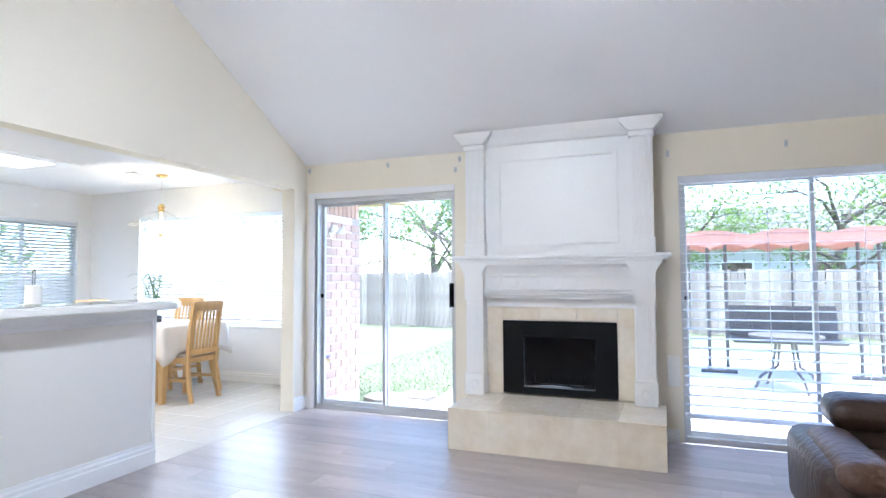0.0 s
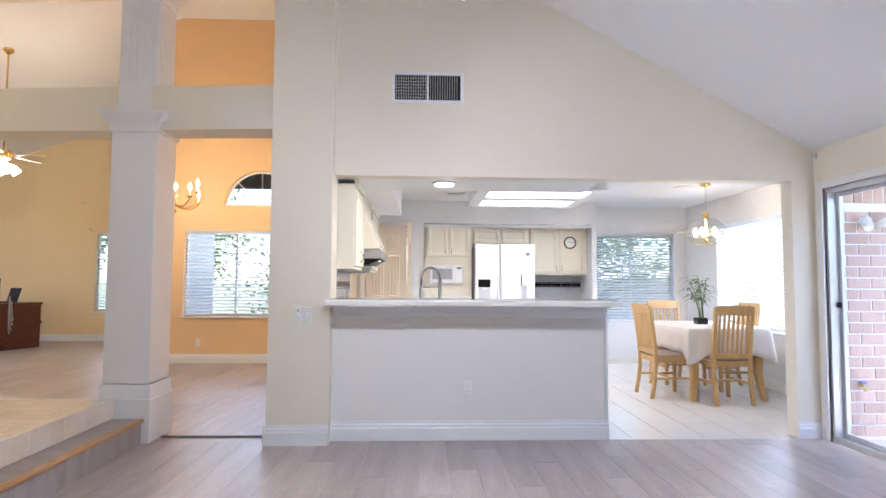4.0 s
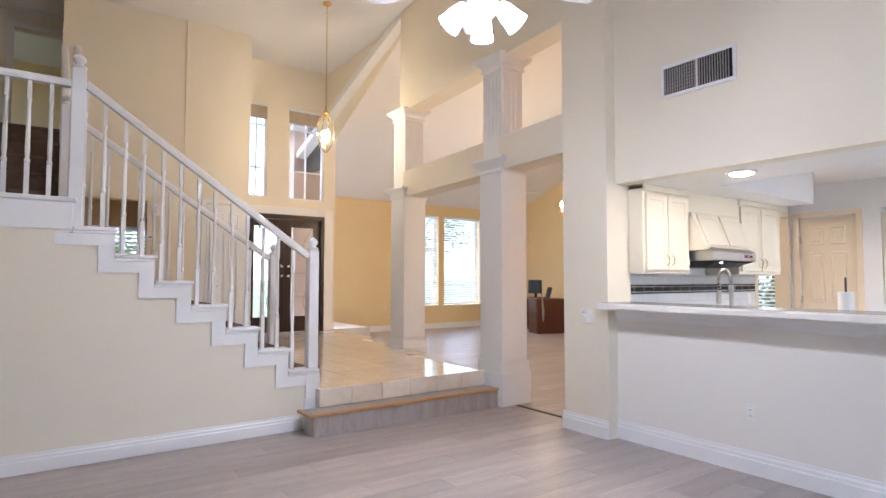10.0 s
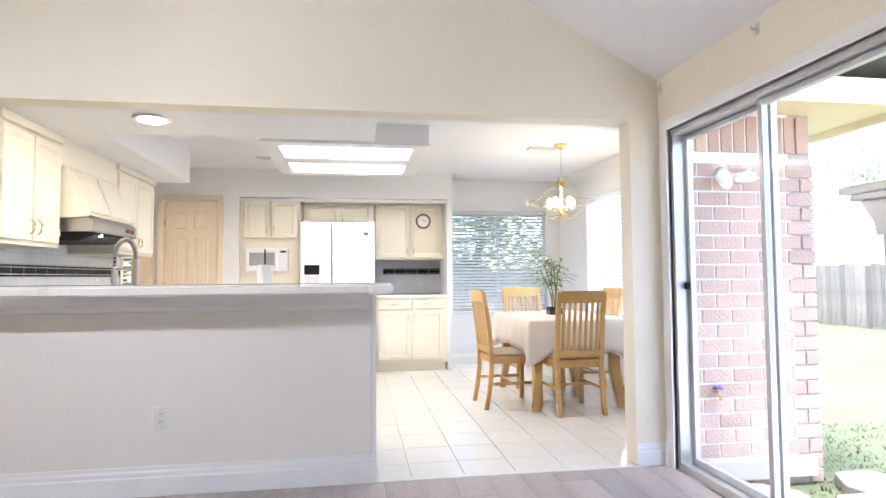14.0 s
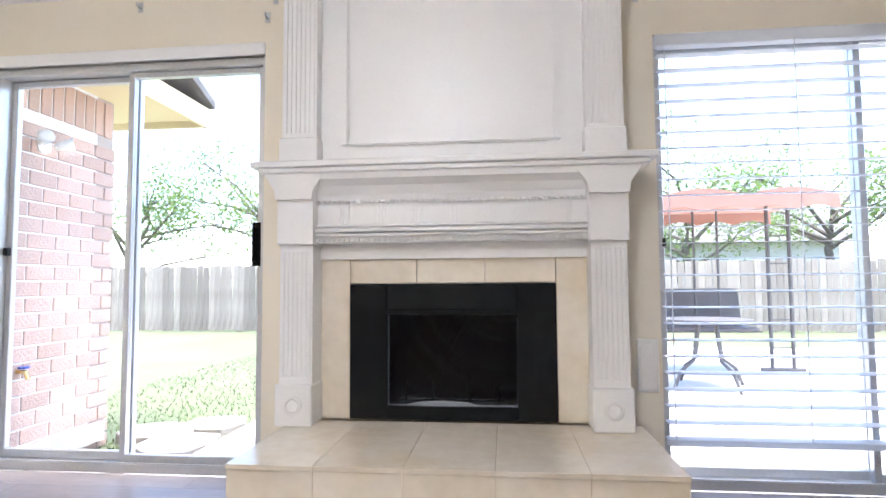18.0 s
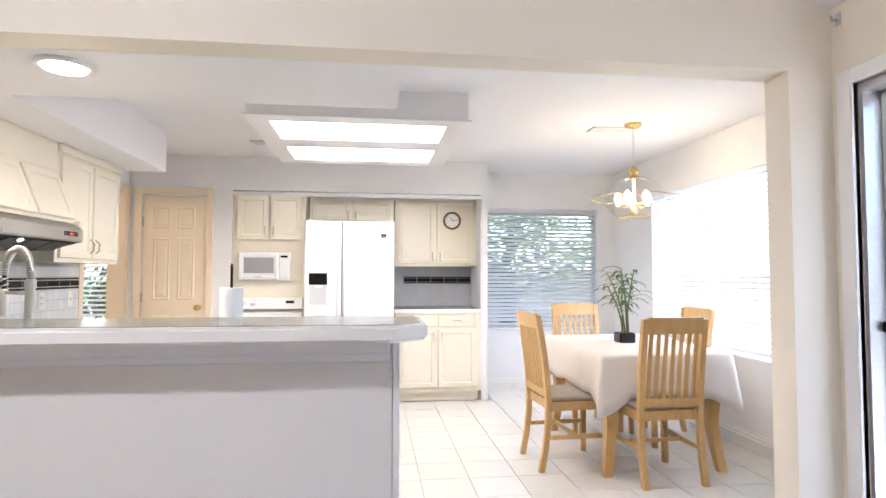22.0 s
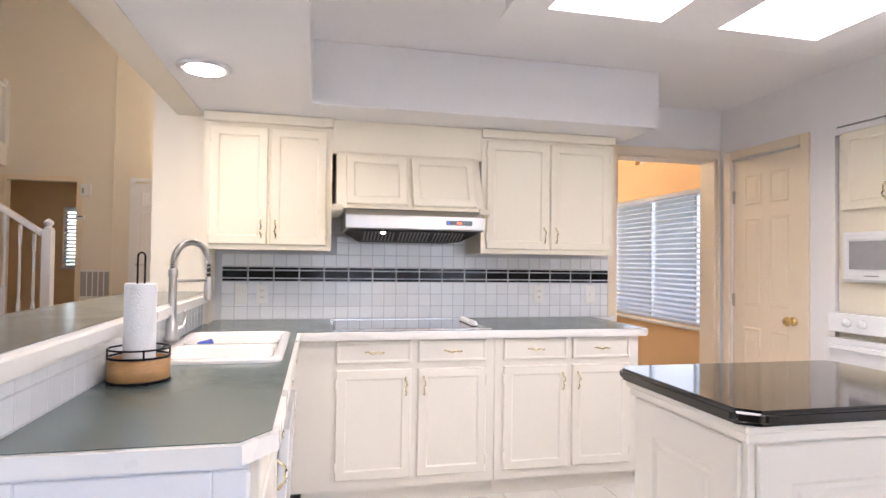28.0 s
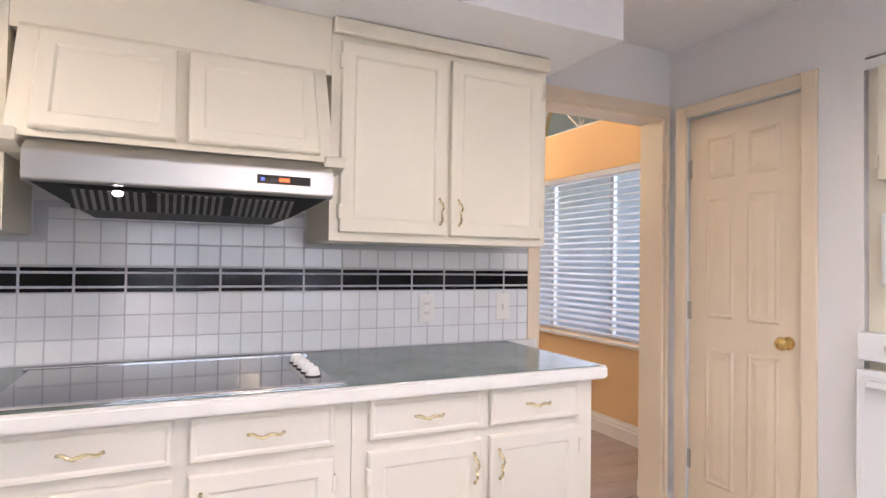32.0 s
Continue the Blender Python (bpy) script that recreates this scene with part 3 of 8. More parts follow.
# column line: lower beam, upper wall
c1, c2 = (-3.11, -3.00), (-2.90, -0.76)
wall("beam_dining", prism([(XS - 0.30, 0.33), (XS - 0.02, 0.33), (c2[0] + 0.14, c2[1]), (c2[0] - 0.14, c2[1])], 2.42, 2.77), M_CREAM, "cream beam over the dining opening")
wall("beam_living", prism([(c2[0] - 0.14, c2[1]), (c2[0] + 0.14, c2[1]), (c1[0] + 0.14, c1[1]), (c1[0] - 0.14, c1[1])], 2.42, 2.77), M_CREAM, "cream beam between the columns")
wall("wall_over_columns", prism([(XS - 0.30, 0.33), (XS - 0.02, 0.33), (c2[0] + 0.14, c2[1]), (c1[0] + 0.14, c1[1]), (c1[0] - 0.14, c1[1]), (c2[0] - 0.14, c2[1])], 3.62, 5.3), M_CREAM, "cream upper wall above the columns")
wall("wall_entry_west_upper", prism([(-5.95, 3.58), (-3.4, 4.84), (-3.15, 4.96), (-3.15, 5.15), (-5.95, 5.15)], -3.18, -3.16, "x"), M_CREAM, "upper cream wall of the entry")
# raised entry floor and its step
PLAT = [(-0.86, -0.83), (-2.70, -0.83), (-2.90, -2.2), (-3.3, -3.3), (-3.34, YF), (1.0, YF), (1.0, -2.3), (-0.86, -2.3)]
FLOOR_ENTRY = structure(part("floor", prism(PLAT, 0, FOYER_Z - 0.012), M_FGROUT), "raised entry floor of polished cream marble", "floor")

# unseen shell added over the high rooms, to stop light leaking in
structure(part("roof", boxes((XL - 0.4, XE + 0.2, -6.35, 0.7, 5.46, 5.6), (XL - 0.4, -3.2, -8.85, -6.35, 5.46, 5.6), (XL - 0.4, -3.2, -8.85, -8.72, 3.2, 5.46), (-3.3, -3.2, -8.72, -6.35, 3.4, 5.46),
                             (-3.2, XE + 0.2, -6.5, -6.35, 5.05, 5.6), (XL - 0.4, XL - 0.25, -8.72, 0.7, 3.2, 5.46), (XL - 0.25, XW - 0.2, 0.56, 0.7, 2.55, 5.46)), M_ROOF), "unseen shell that blocks stray light over the high rooms", "roof")
wall("wall_ridge_step", B(-3.4, XE + 0.15, RIDGE_Y, RIDGE_Y + 0.05, 5.075, 5.48), M_CEIL, "white step between the two high ceilings")
wall("wall_alcove_return", B(-7.0, XK - 0.001, 3.972, 4.044, 0, HS - 0.001), M_WALLWHITE, "off-white wall end beside the alcove cabinets")


# ---- kitchen ----
def panel(bm, x0, x1, z0, z1, t=0.02, rings=((0.05, 0.0), (0.058, 0.006), (0.07, 0.006), (0.078, 0.002))):
    """A slab whose front faces -y, with a moulded field."""
    def ring(a, y):
        return [bm.verts.new(p) for p in ((x0 + a, y, z0 + a), (x1 - a, y, z0 + a), (x1 - a, y, z1 - a), (x0 + a, y, z1 - a))]
    back, edge = ring(0, 0), ring(0, -t + 0.004)
    rs = [back, edge, ring(0.004, -t)] + [ring(a, -t + d) for a, d in rings]
    for a, b in zip(rs, rs[1:]):
        for k in range(4):
            bm.faces.new([a[k], a[(k + 1) % 4], b[(k + 1) % 4], b[k]])
    bm.faces.new(rs[-1])
    bm.faces.new(back[::-1])
    return bm


def pull(parent, x, z, upright=True, y=-0.02, length=0.095):
    """A thin bowed metal pull."""
    h = length / 2
    pts = []
    for k in range(9):
        u = -1 + k / 4
        pts.append((u * h, -0.028 + 0.028 * u ** 4 + 0.004 * math.cos(u * 9), 0.004 * math.sin(u * 6)))
    if upright:
        pts = [(c, b, a) for a, b, c in pts]
    return part("handle", tube([(x + a, y + b, z + c) for a, b, c in pts], 0.0048, 6), M_PULL, parent, "thin brass pull", True)


def cab_door(parent, x0, x1, z0, z1, mat, side=None, hz=None, name="door"):
    d = part(name, panel(bmesh.new(), x0, x1, z0, z1, rings=((0.045, 0.0), (0.053, 0.006), (0.058, 0.006)) if z1 - z0 > 0.2 else ((0.012, 0.0), (0.018, 0.003), (0.02, 0.003))), mat, parent)
    if side == "l":
        pull(d, x0 + 0.03, hz)
    elif side == "r":
        pull(d, x1 - 0.03, hz)
    elif side == "c":
        pull(d, (x0 + x1) / 2, (z0 + z1) / 2, False)
    if z1 - z0 > 0.3 and side in ("l", "r"):
        xh = x1 if side == "l" else x0
        for z in (z0 + 0.07, z1 - 0.07):
            part("hinge", B(xh - 0.006, xh + 0.006, -0.024, -0.002, z - 0.025, z + 0.025, 0.002), mat, d)
    return d


SOUTH = lambda x, y: pose(x, y, 0, 0, 0, 180)
WEST = lambda y, x: pose(x, y, 0, 0, 0, 90)
EAST = lambda y, x: pose(x, y, 0, 0, 0, -90)

# base cabinets under the cooktop: local x runs west
for x0, x1, dr in [(-3.47, -4.488, [(-3.636, -4.025), (-4.063, -4.436)]), (-4.49, -5.36, [(-4.537, -4.91), (-4.942, -5.295)])]:
    c = thing("base_cabinet", "pale cream base cabinet with two drawers and two doors", "cabinet", "base cabinets along the wall", SOUTH(x0, 1.20))
    w = x0 - x1
    part("body", B(-0.074 if x0 > -4 else 0, w, 0.0, 0.60, 0.10, 0.875), M_CABW, c)
    part("toe_kick", B(0.0, w, 0.05, 0.58, 0.0, 0.0995), M_CABW, c)
    for k, (a, b) in enumerate(dr):
        d = cab_door(c, x0 - a, x0 - b, 0.752, 0.868, M_CABW, "c", name="drawer")
        cab_door(c, x0 - a, x0 - b, 0.155, 0.718, M_CABW, "r" if k == 0 else "l", 0.63)
# peninsula units face west: local x runs south
c = thing("base_cabinet", "pale cream corner cabinet with one drawer and one door", "cabinet", "peninsula cabinets", EAST(1.605, -3.395))
part("body", B(0, 0.40, 0.0, 0.50, 0.10, 0.875), M_CABW, c)
part("toe_kick", B(0, 0.40, 0.05, 0.5, 0, 0.0995), M_CABW, c)
cab_door(c, 0.02, 0.33, 0.752, 0.868, M_CABW, "c", name="drawer")
cab_door(c, 0.02, 0.33, 0.155, 0.718, M_CABW, "l", 0.60)
c = thing("base_cabinet", "pale cream end cabinet with one drawer and one door", "cabinet", "peninsula cabinets", EAST(2.92, -3.395))
part("body", B(0, 0.70, 0.0, 0.50, 0.10, 0.875), M_CABW, c)
part("toe_kick", B(0, 0.70, 0.05, 0.5, 0, 0.0995), M_CABW, c)
cab_door(c, 0.05, 0.66, 0.752, 0.868, M_CABW, "c", name="drawer")
cab_door(c, 0.05, 0.66, 0.155, 0.718, M_CABW, "r", 0.60)
dw = thing("dishwasher", "white built-in dishwasher, its door ajar over a dark gap", "dishwasher", "", EAST(2.215, -3.395))
# the shade behind the ajar door is put into this block's dark colour
part("body", B(0.0, 0.605, 0.03, 0.5, 0.10, 0.74), M_GASKET, dw, "solid tub block, coloured dark for the shade in the gap")
part("door", shifted(panel(bmesh.new(), 0.008, 0.598, 0.0, 0.575, 0.03, ((0.01, 0.0), (0.02, 0.002))), pose(0, -0.004, 0.145, 2.2, 0, 0)), M_APPL, dw)
fr_d = cab_door(dw, 0.008, 0.598, 0.752, 0.868, M_CABW, "c", name="control_panel")
part("case", B(0.0, 0.605, 0.0, 0.5, 0.741, 0.874), M_CABW, dw)
part("toe_kick", B(0.0, 0.605, 0.05, 0.5, 0, 0.0995), M_GASKET, dw)
pe = thing("peninsula_end_panel", "white end panel of the kitchen peninsula", "panel", "", pose(0, 0, 0))
part("panel", B(-3.40, -2.905, 2.922, 2.955, 0.0, 0.875), M_TRIM, pe)
part("frame", boxes((-3.40, -3.33, 2.956, 2.966, 0.06, 0.86), (-2.98, -2.91, 2.956, 2.966, 0.06, 0.86), (-3.33, -2.98, 2.956, 2.966, 0.78, 0.86), (-3.33, -2.98, 2.956, 2.966, 0.06, 0.16), bevel=0.003), M_TRIM, pe)

# worktop: one L, a white edge with the laminate let in, and the sink cut out
wt = thing("worktop", "grey-green laminate worktop with a white edge", "worktop")
SX0, SX1, SY0, SY1 = -3.385, -2.975, 1.29, 2.05   # sink hole
part("edge", joined([prism([(-5.40, YK + 0.012), (-5.40, 1.24), (-5.37, 1.255), (-3.455, 1.255), (-3.455, YK + 0.012)], 0.876, 0.917, bevel=0.006, seg=2),
                     prism([(-3.455, 1.255), (-3.455, SY0), (-2.91, SY0), (-2.91, 1.255)], 0.876, 0.917), prism([(-3.455, 1.255), (-2.91, 1.255), (-2.91, YK + 0.012), (-3.455, YK + 0.012)], 0.876, 0.917),
                     prism([(-3.455, SY0), (-3.455, SY1), (SX0, SY1), (SX0, SY0)], 0.876, 0.917), prism([(SX1, SY0), (SX1, SY1), (-2.91, SY1), (-2.91, SY0)], 0.876, 0.917),
                     prism([(-3.455, SY1), (-3.455, 2.90), (-3.39, 2.99), (-2.91, 2.99), (-2.91, SY1)], 0.876, 0.917)]), M_EDGE, wt, "white rounded worktop edge")
part("laminate", joined([prism([(-5.385, YK + 0.012), (-5.385, 1.232), (-3.44, 1.232), (-3.44, YK + 0.012)], 0.9175, 0.9195), prism([(-3.44, YK + 0.012), (-3.44, SY0), (-2.912, SY0), (-2.912, YK + 0.012)], 0.9175, 0.9195),
                         prism([(-3.44, SY0), (-3.44, SY1), (SX0, SY1), (SX0, SY0)], 0.9175, 0.9195), prism([(SX1, SY0), (SX1, SY1), (-2.912, SY1), (-2.912, SY0)], 0.9175, 0.9195),
                         prism([(-3.44, SY1), (-3.44, 2.895), (-3.382, 2.972), (-2.912, 2.972), (-2.912, SY1)], 0.9175, 0.9195)]), M_GREEN, wt, "grey-green laminate surface")

# sink
sk = thing("kitchen_sink", "white double bowl sink with rounded rim set in the worktop", "sink")
def bowl(x0, x1, y0, y1, zt, depth):
    bm = bmesh.new()
    def ring(a, z, r):
        out = []
        for cx, cy, s in ((x1 - a - r, y1 - a - r, 0), (x0 + a + r, y1 - a - r, 1), (x0 + a + r, y0 + a + r, 2), (x1 - a - r, y0 + a + r, 3)):
            for k in range(5):
                t = (s + k / 4) * math.pi / 2
                out.append(bm.verts.new((cx + r * math.cos(t), cy + r * math.sin(t), z)))
        return out
    rs = [ring(0, zt, 0.05), ring(0.008, zt - 0.012, 0.05), ring(0.022, zt - depth + 0.03, 0.045), ring(0.05, zt - depth, 0.03)]
    for a, b in zip(rs, rs[1:]):
        for k in range(20):
            bm.faces.new([a[k], a[(k + 1) % 20], b[(k + 1) % 20], b[k]])
    bm.faces.new(rs[-1])
    return bm
ymid = (SY0 + SY1) / 2
def round_ring(bm, x0, x1, y0, y1, r, z):
    out = []
    for cx, cy, q in ((x1 - r, y1 - r, 0), (x0 + r, y1 - r, 1), (x0 + r, y0 + r, 2), (x1 - r, y0 + r, 3)):
        for k in range(6):
            t = (q + k / 5) * math.pi / 2
            out.append(bm.verts.new((cx + r * math.cos(t), cy + r * math.sin(t), z)))
    return out
bm = bmesh.new()
X0, X1, Y0, Y1 = SX0 - 0.028, SX1 + 0.03, SY0 - 0.028, SY1 + 0.028
rs = [round_ring(bm, X0, X1, Y0, Y1, 0.065, 0.9196), round_ring(bm, X0, X1, Y0, Y1, 0.065, 0.928), round_ring(bm, X0 + 0.008, X1 - 0.008, Y0 + 0.008, Y1 - 0.008, 0.06, 0.934),
      round_ring(bm, SX0, SX1, SY0, SY1, 0.05, 0.935), round_ring(bm, SX0 + 0.013, SX1 - 0.013, SY0 + 0.013, SY1 - 0.013, 0.045, 0.928), round_ring(bm, SX0 + 0.013, SX1 - 0.013, SY0 + 0.013, SY1 - 0.013, 0.045, 0.915)]
for a, b in zip(rs, rs[1:]):
    for k in range(24):
        bm.faces.new([a[k], a[(k + 1) % 24], b[(k + 1) % 24], b[k]])
part("rim", bm, M_PORC, sk, smooth=True)
part("divider", B(SX0 + 0.014, SX1 - 0.014, ymid - 0.022, ymid + 0.022, 0.88, 0.927, 0.006, 2), M_PORC, sk)
for y0, y1 in ((SY0 + 0.01, ymid - 0.018), (ymid + 0.018, SY1 - 0.01)):
    b = part("bowl", bowl(SX0 + 0.01, SX1 - 0.01, y0, y1, 0.93, 0.17), M_PORC, sk, smooth=True)
    part("drain", lathe([(0.04, 0.0), (0.04, 0.004), (0.03, 0.005), (0.0, 0.002)], 16, (SX0 + SX1) / 2, (y0 + y1) / 2, 0.762), M_STEEL, b)

# spring neck tap behind the sink, its spout swung over the bowls
TAP_R = 0.095
tap = thing("kitchen_tap", "brushed steel spring-neck kitchen tap", "tap", "", pose(-2.95, 1.65, 0.935, 0, 0, 54))
part("deck_plate", shifted(B(-0.03, 0.03, -0.12, 0.12, 0.0, 0.008, 0.006, 2), pose(0, 0, 0, 0, 0, -54)), M_CHROME, tap)
part("base", lathe([(0.027, 0.008), (0.028, 0.02), (0.024, 0.03), (0.023, 0.085), (0.017, 0.10), (0.0155, 0.27), (0.019, 0.275), (0.019, 0.30), (0.012, 0.31)], 16), M_STEEL, tap, smooth=True)
arc_pts = [(0, 0, 0.30)] + [(-TAP_R + TAP_R * math.cos(a), 0, 0.325 + TAP_R * math.sin(a)) for a in [math.pi * k / 14 for k in range(15)]] + [(-2 * TAP_R, 0, 0.26)]
part("hose", tube(arc_pts, 0.008, 8), M_GASKET, tap, smooth=True)
coil = []
for k in range(260):
    u = k / 259 * (len(arc_pts) - 1)
    i = min(int(u), len(arc_pts) - 2)
    p = Vector(arc_pts[i]).lerp(Vector(arc_pts[i + 1]), u - i)
    d = (Vector(arc_pts[i + 1]) - Vector(arc_pts[i])).normalized()
    side = Vector((0, 1, 0))
    a = k * 1.05
    coil.append(p + 0.0125 * (math.cos(a) * side + math.sin(a) * d.cross(side)))
part("spring", tube(coil, 0.003, 5), M_STEEL, tap, smooth=True)
part("spray_head", lathe([(0.011, 0.165), (0.018, 0.17), (0.02, 0.20), (0.017, 0.25), (0.013, 0.27)], 14, -2 * TAP_R, 0), M_STEEL, tap, smooth=True)
part("holder_arm", tube([(0, 0, 0.255), (-TAP_R, 0, 0.255), (-2 * TAP_R, 0, 0.255)], 0.006, 8), M_STEEL, tap, smooth=True)
part("lever", tube([(-0.02, 0.0, 0.055), (-0.06, -0.01, 0.06), (-0.075, -0.015, 0.075), (-0.08, -0.016, 0.13)], 0.008, 8), M_CHROME, tap, smooth=True)
sp = thing("dish_scrubber", "small blue plastic scrubber lying in the sink", "scrubber", "", pose(-3.05, 1.54, 0.905, 20, 10, 30))
part("head", B(-0.045, 0.02, -0.02, 0.02, -0.012, 0.02, 0.008, 2), M_BLUE, sp)
part("grip", tube([(0.015, 0, 0.0), (0.045, 0.005, 0.012), (0.06, 0.01, 0.005)], 0.010, 8), M_BLUE, sp, smooth=True)

# paper towel stand with a bamboo basket
pt = thing("paper_towel_stand", "paper towel roll on a stand with a round bamboo base", "towel holder", "", pose(-3.02, 2.34, 0.92))
part("base_band", lathe([(0.082, 0.010), (0.085, 0.014), (0.085, 0.070), (0.080, 0.072), (0.076, 0.07), (0.076, 0.02), (0.0, 0.016)], 28), M_BAMBOO, pt, "pale bamboo band", True)
part("base_plate", lathe([(0.087, 0.004), (0.087, 0.010), (0.0, 0.011)], 28), M_BLACK, pt)
for k in range(3):
    a = 2.1 * k
    part("foot", lathe([(0.010, 0.0), (0.010, 0.004)], 10, 0.07 * math.cos(a), 0.07 * math.sin(a)), M_BLACK, pt)
ringp = [(0.083 * math.cos(2 * math.pi * k / 28), 0.083 * math.sin(2 * math.pi * k / 28)) for k in range(29)]
for z, r in ((0.076, 0.0035), (0.100, 0.003)):
    part("rail", tube([(a, b, z) for a, b in ringp], r, 6), M_BLACK, pt, smooth=True)
for k in range(4):
    a = 0.4 + k * math.pi / 2
    part("rail_post", tube([(0.083 * math.cos(a), 0.083 * math.sin(a), 0.072), (0.083 * math.cos(a), 0.083 * math.sin(a), 0.101)], 0.0028, 6), M_BLACK, pt)
part("roll", lathe([(0.018, 0.02), (0.043, 0.02), (0.044, 0.03), (0.0435, 0.286), (0.042, 0.29), (0.018, 0.29), (0.018, 0.02)], 24), M_PAPER, pt, "white paper roll", True)
loop = [(-0.010, 0, 0.02), (-0.010, 0, 0.37)] + [(0.010 * math.cos(a), 0, 0.37 + 0.012 * math.sin(a)) for a in [math.pi - math.pi * k / 6 for k in range(7)]] + [(0.010, 0, 0.37), (0.010, 0, 0.02)]
part("post", tube(loop, 0.003, 6), M_BLACK, pt, smooth=True)

# cooktop with its knobs
ct = thing("cooktop", "black ceramic glass cooktop with white knobs", "cooktop")
part("glass", B(-4.45, -3.63, 0.70, 1.20, 0.9198, 0.926, 0.002), M_DGLASS, ct)
for y0 in (0.686, 1.200):
    part("trim", B(-4.465, -3.615, y0, y0 + 0.014, 0.9198, 0.9275), M_CHROME, ct, "thin steel trim")
for k in range(5):
    kb = part("knob", lathe([(0.021, 0.0), (0.022, 0.003), (0.019, 0.012), (0.015, 0.024), (0.0, 0.026)], 12, -4.40, 0.84 + 0.062 * k, 0.928), M_PLASTIC, ct, "white knob", True)
    part("skirt", lathe([(0.024, 0.0), (0.024, 0.003), (0.0, 0.003)], 12, -4.40, 0.84 + 0.062 * k, 0.9262), M_GASKET, kb)

# wall cabinets
for x0, x1 in ((-2.928, -3.604), (-4.478, -5.34)):
    c = thing("wall_cabinet", "ivory wall cabinet with two doors and brass pulls", "cabinet", "wall cabinets", SOUTH(x0, 0.935))
    w = x0 - x1
    part("body", B(0, w, 0.0, 0.342, 1.337, 2.045), M_CAB, c)
    m = 0.03
    cab_door(c, m, w / 2 - 0.008, 1.365, 2.005, M_CAB, "r", 1.45)
    cab_door(c, w / 2 + 0.008, w - m, 1.365, 2.005, M_CAB, "l", 1.45)
    part("top_moulding", B(-0.002, w + 0.002, -0.03, 0.0, 2.025, HS - 0.002, 0.008, 2), M_CAB, c)
# cabinet over the hood: a slanting front
hc = thing("hood_cabinet", "ivory slanted cabinet above the range hood", "cabinet")
part("body", prism([(YK + 0.012, 1.57), (1.075, 1.57), (0.95, 1.885), (0.935, 1.90), (YK + 0.012, 1.90)], -4.455, -3.628, "x"), M_CAB, hc)
part("valance", B(-4.476, -3.606, 0.895, 0.935, 1.885, HS - 0.002), M_CAB, hc)
slope = math.degrees(math.atan2(0.125, 0.315))
for a, b in ((0.05, 0.385), (0.415, 0.78)):
    d = part("door", panel(bmesh.new(), a, b, 0.015, 0.315, 0.02, ((0.04, 0.0), (0.047, 0.005), (0.052, 0.005))), M_CAB, hc)
    d.matrix_basis = pose(-3.63, 1.077, 1.575, -slope, 0, 180)
for x in (-3.628, -4.455):
    part("corbel", prism([(YK + 0.012, 1.545), (1.05, 1.545), (1.09, 1.555), (1.105, 1.585), (YK + 0.012, 1.585)], x - 0.03, x + 0.03, "x"), M_CAB, hc)
# range hood: a flat front over a slanting filter bed
rh = thing("range_hood", "brushed steel under-cabinet range hood", "range hood")
part("canopy", prism([(YK + 0.012, 1.57), (1.06, 1.57), (1.112, 1.535), (1.115, 1.53), (1.115, 1.462), (1.105, 1.455), (YK + 0.012, 1.455)], -4.445, -3.675, "x", 0.003), M_STEEL, rh)
def frustum(x0, x1, y0, y1, z1, inset, back, z0):
    bm = bmesh.new()
    hi = [bm.verts.new(p) for p in ((x0, y0, z1), (x1, y0, z1), (x1, y1, z1), (x0, y1, z1))]
    lo = [bm.verts.new(p) for p in ((x0 + inset, y0, z0), (x1 - inset, y0, z0), (x1 - inset, y1 - back, z0), (x0 + inset, y1 - back, z0))]
    for k in range(4):
        bm.faces.new([hi[k], hi[(k + 1) % 4], lo[(k + 1) % 4], lo[k]])
    bm.faces.new(hi[::-1])
    bm.faces.new(lo)
    return bm
part("filter_bed", frustum(-4.43, -3.69, YK + 0.02, 1.10, 1.4545, 0.09, 0.13, 1.40), M_FILTER, rh, "dark grey grease filter bed")
slant = math.degrees(math.atan2(0.0545, 0.13))
for k in range(3):
    x0 = -4.34 + k * 0.195
    f = part("filter", shifted(B(0, 0.185, -0.115, 0.0, -0.004, 0.0), pose(x0, 1.089, 1.448, slant, 0, 0)), M_FILTER, rh, "dark slotted grease filter")
    for j in range(9):
        part("slot_bar", shifted(B(0.006 + j * 0.0198, 0.0145 + j * 0.0198, -0.112, -0.004, -0.0075, -0.0042), pose(x0, 1.089, 1.448, slant, 0, 0)), M_STEELDULL, f)
cp = part("control_panel", B(-4.375, -4.225, 1.1152, 1.118, 1.487, 1.512), M_DGLASS, rh, "black control strip with red digits")
part("display", B(-4.315, -4.285, 1.1182, 1.1192, 1.494, 1.505), material("red_display", (0.8, 0.1, 0.02), 0.4, vary=0, emit=0.3, emit_colour=(1, 0.15, 0.03)), cp, "glowing red digits")
part("button", B(-4.245, -4.235, 1.1182, 1.1190, 1.495, 1.504), material("blue_button", (0.05, 0.1, 0.8), 0.4, vary=0, emit=0.2, emit_colour=(0.1, 0.2, 1)), cp, "blue lit button")
part("lamp_lens", shifted(lathe([(0.0, -0.003), (0.011, -0.0025), (0.013, 0.002)], 12), pose(-3.88, 1.078, 1.4375, slant, 0, 0)), glow("hood_lamp", (1.0, 0.97, 0.92), 8.0), rh, "lit hood lamp")

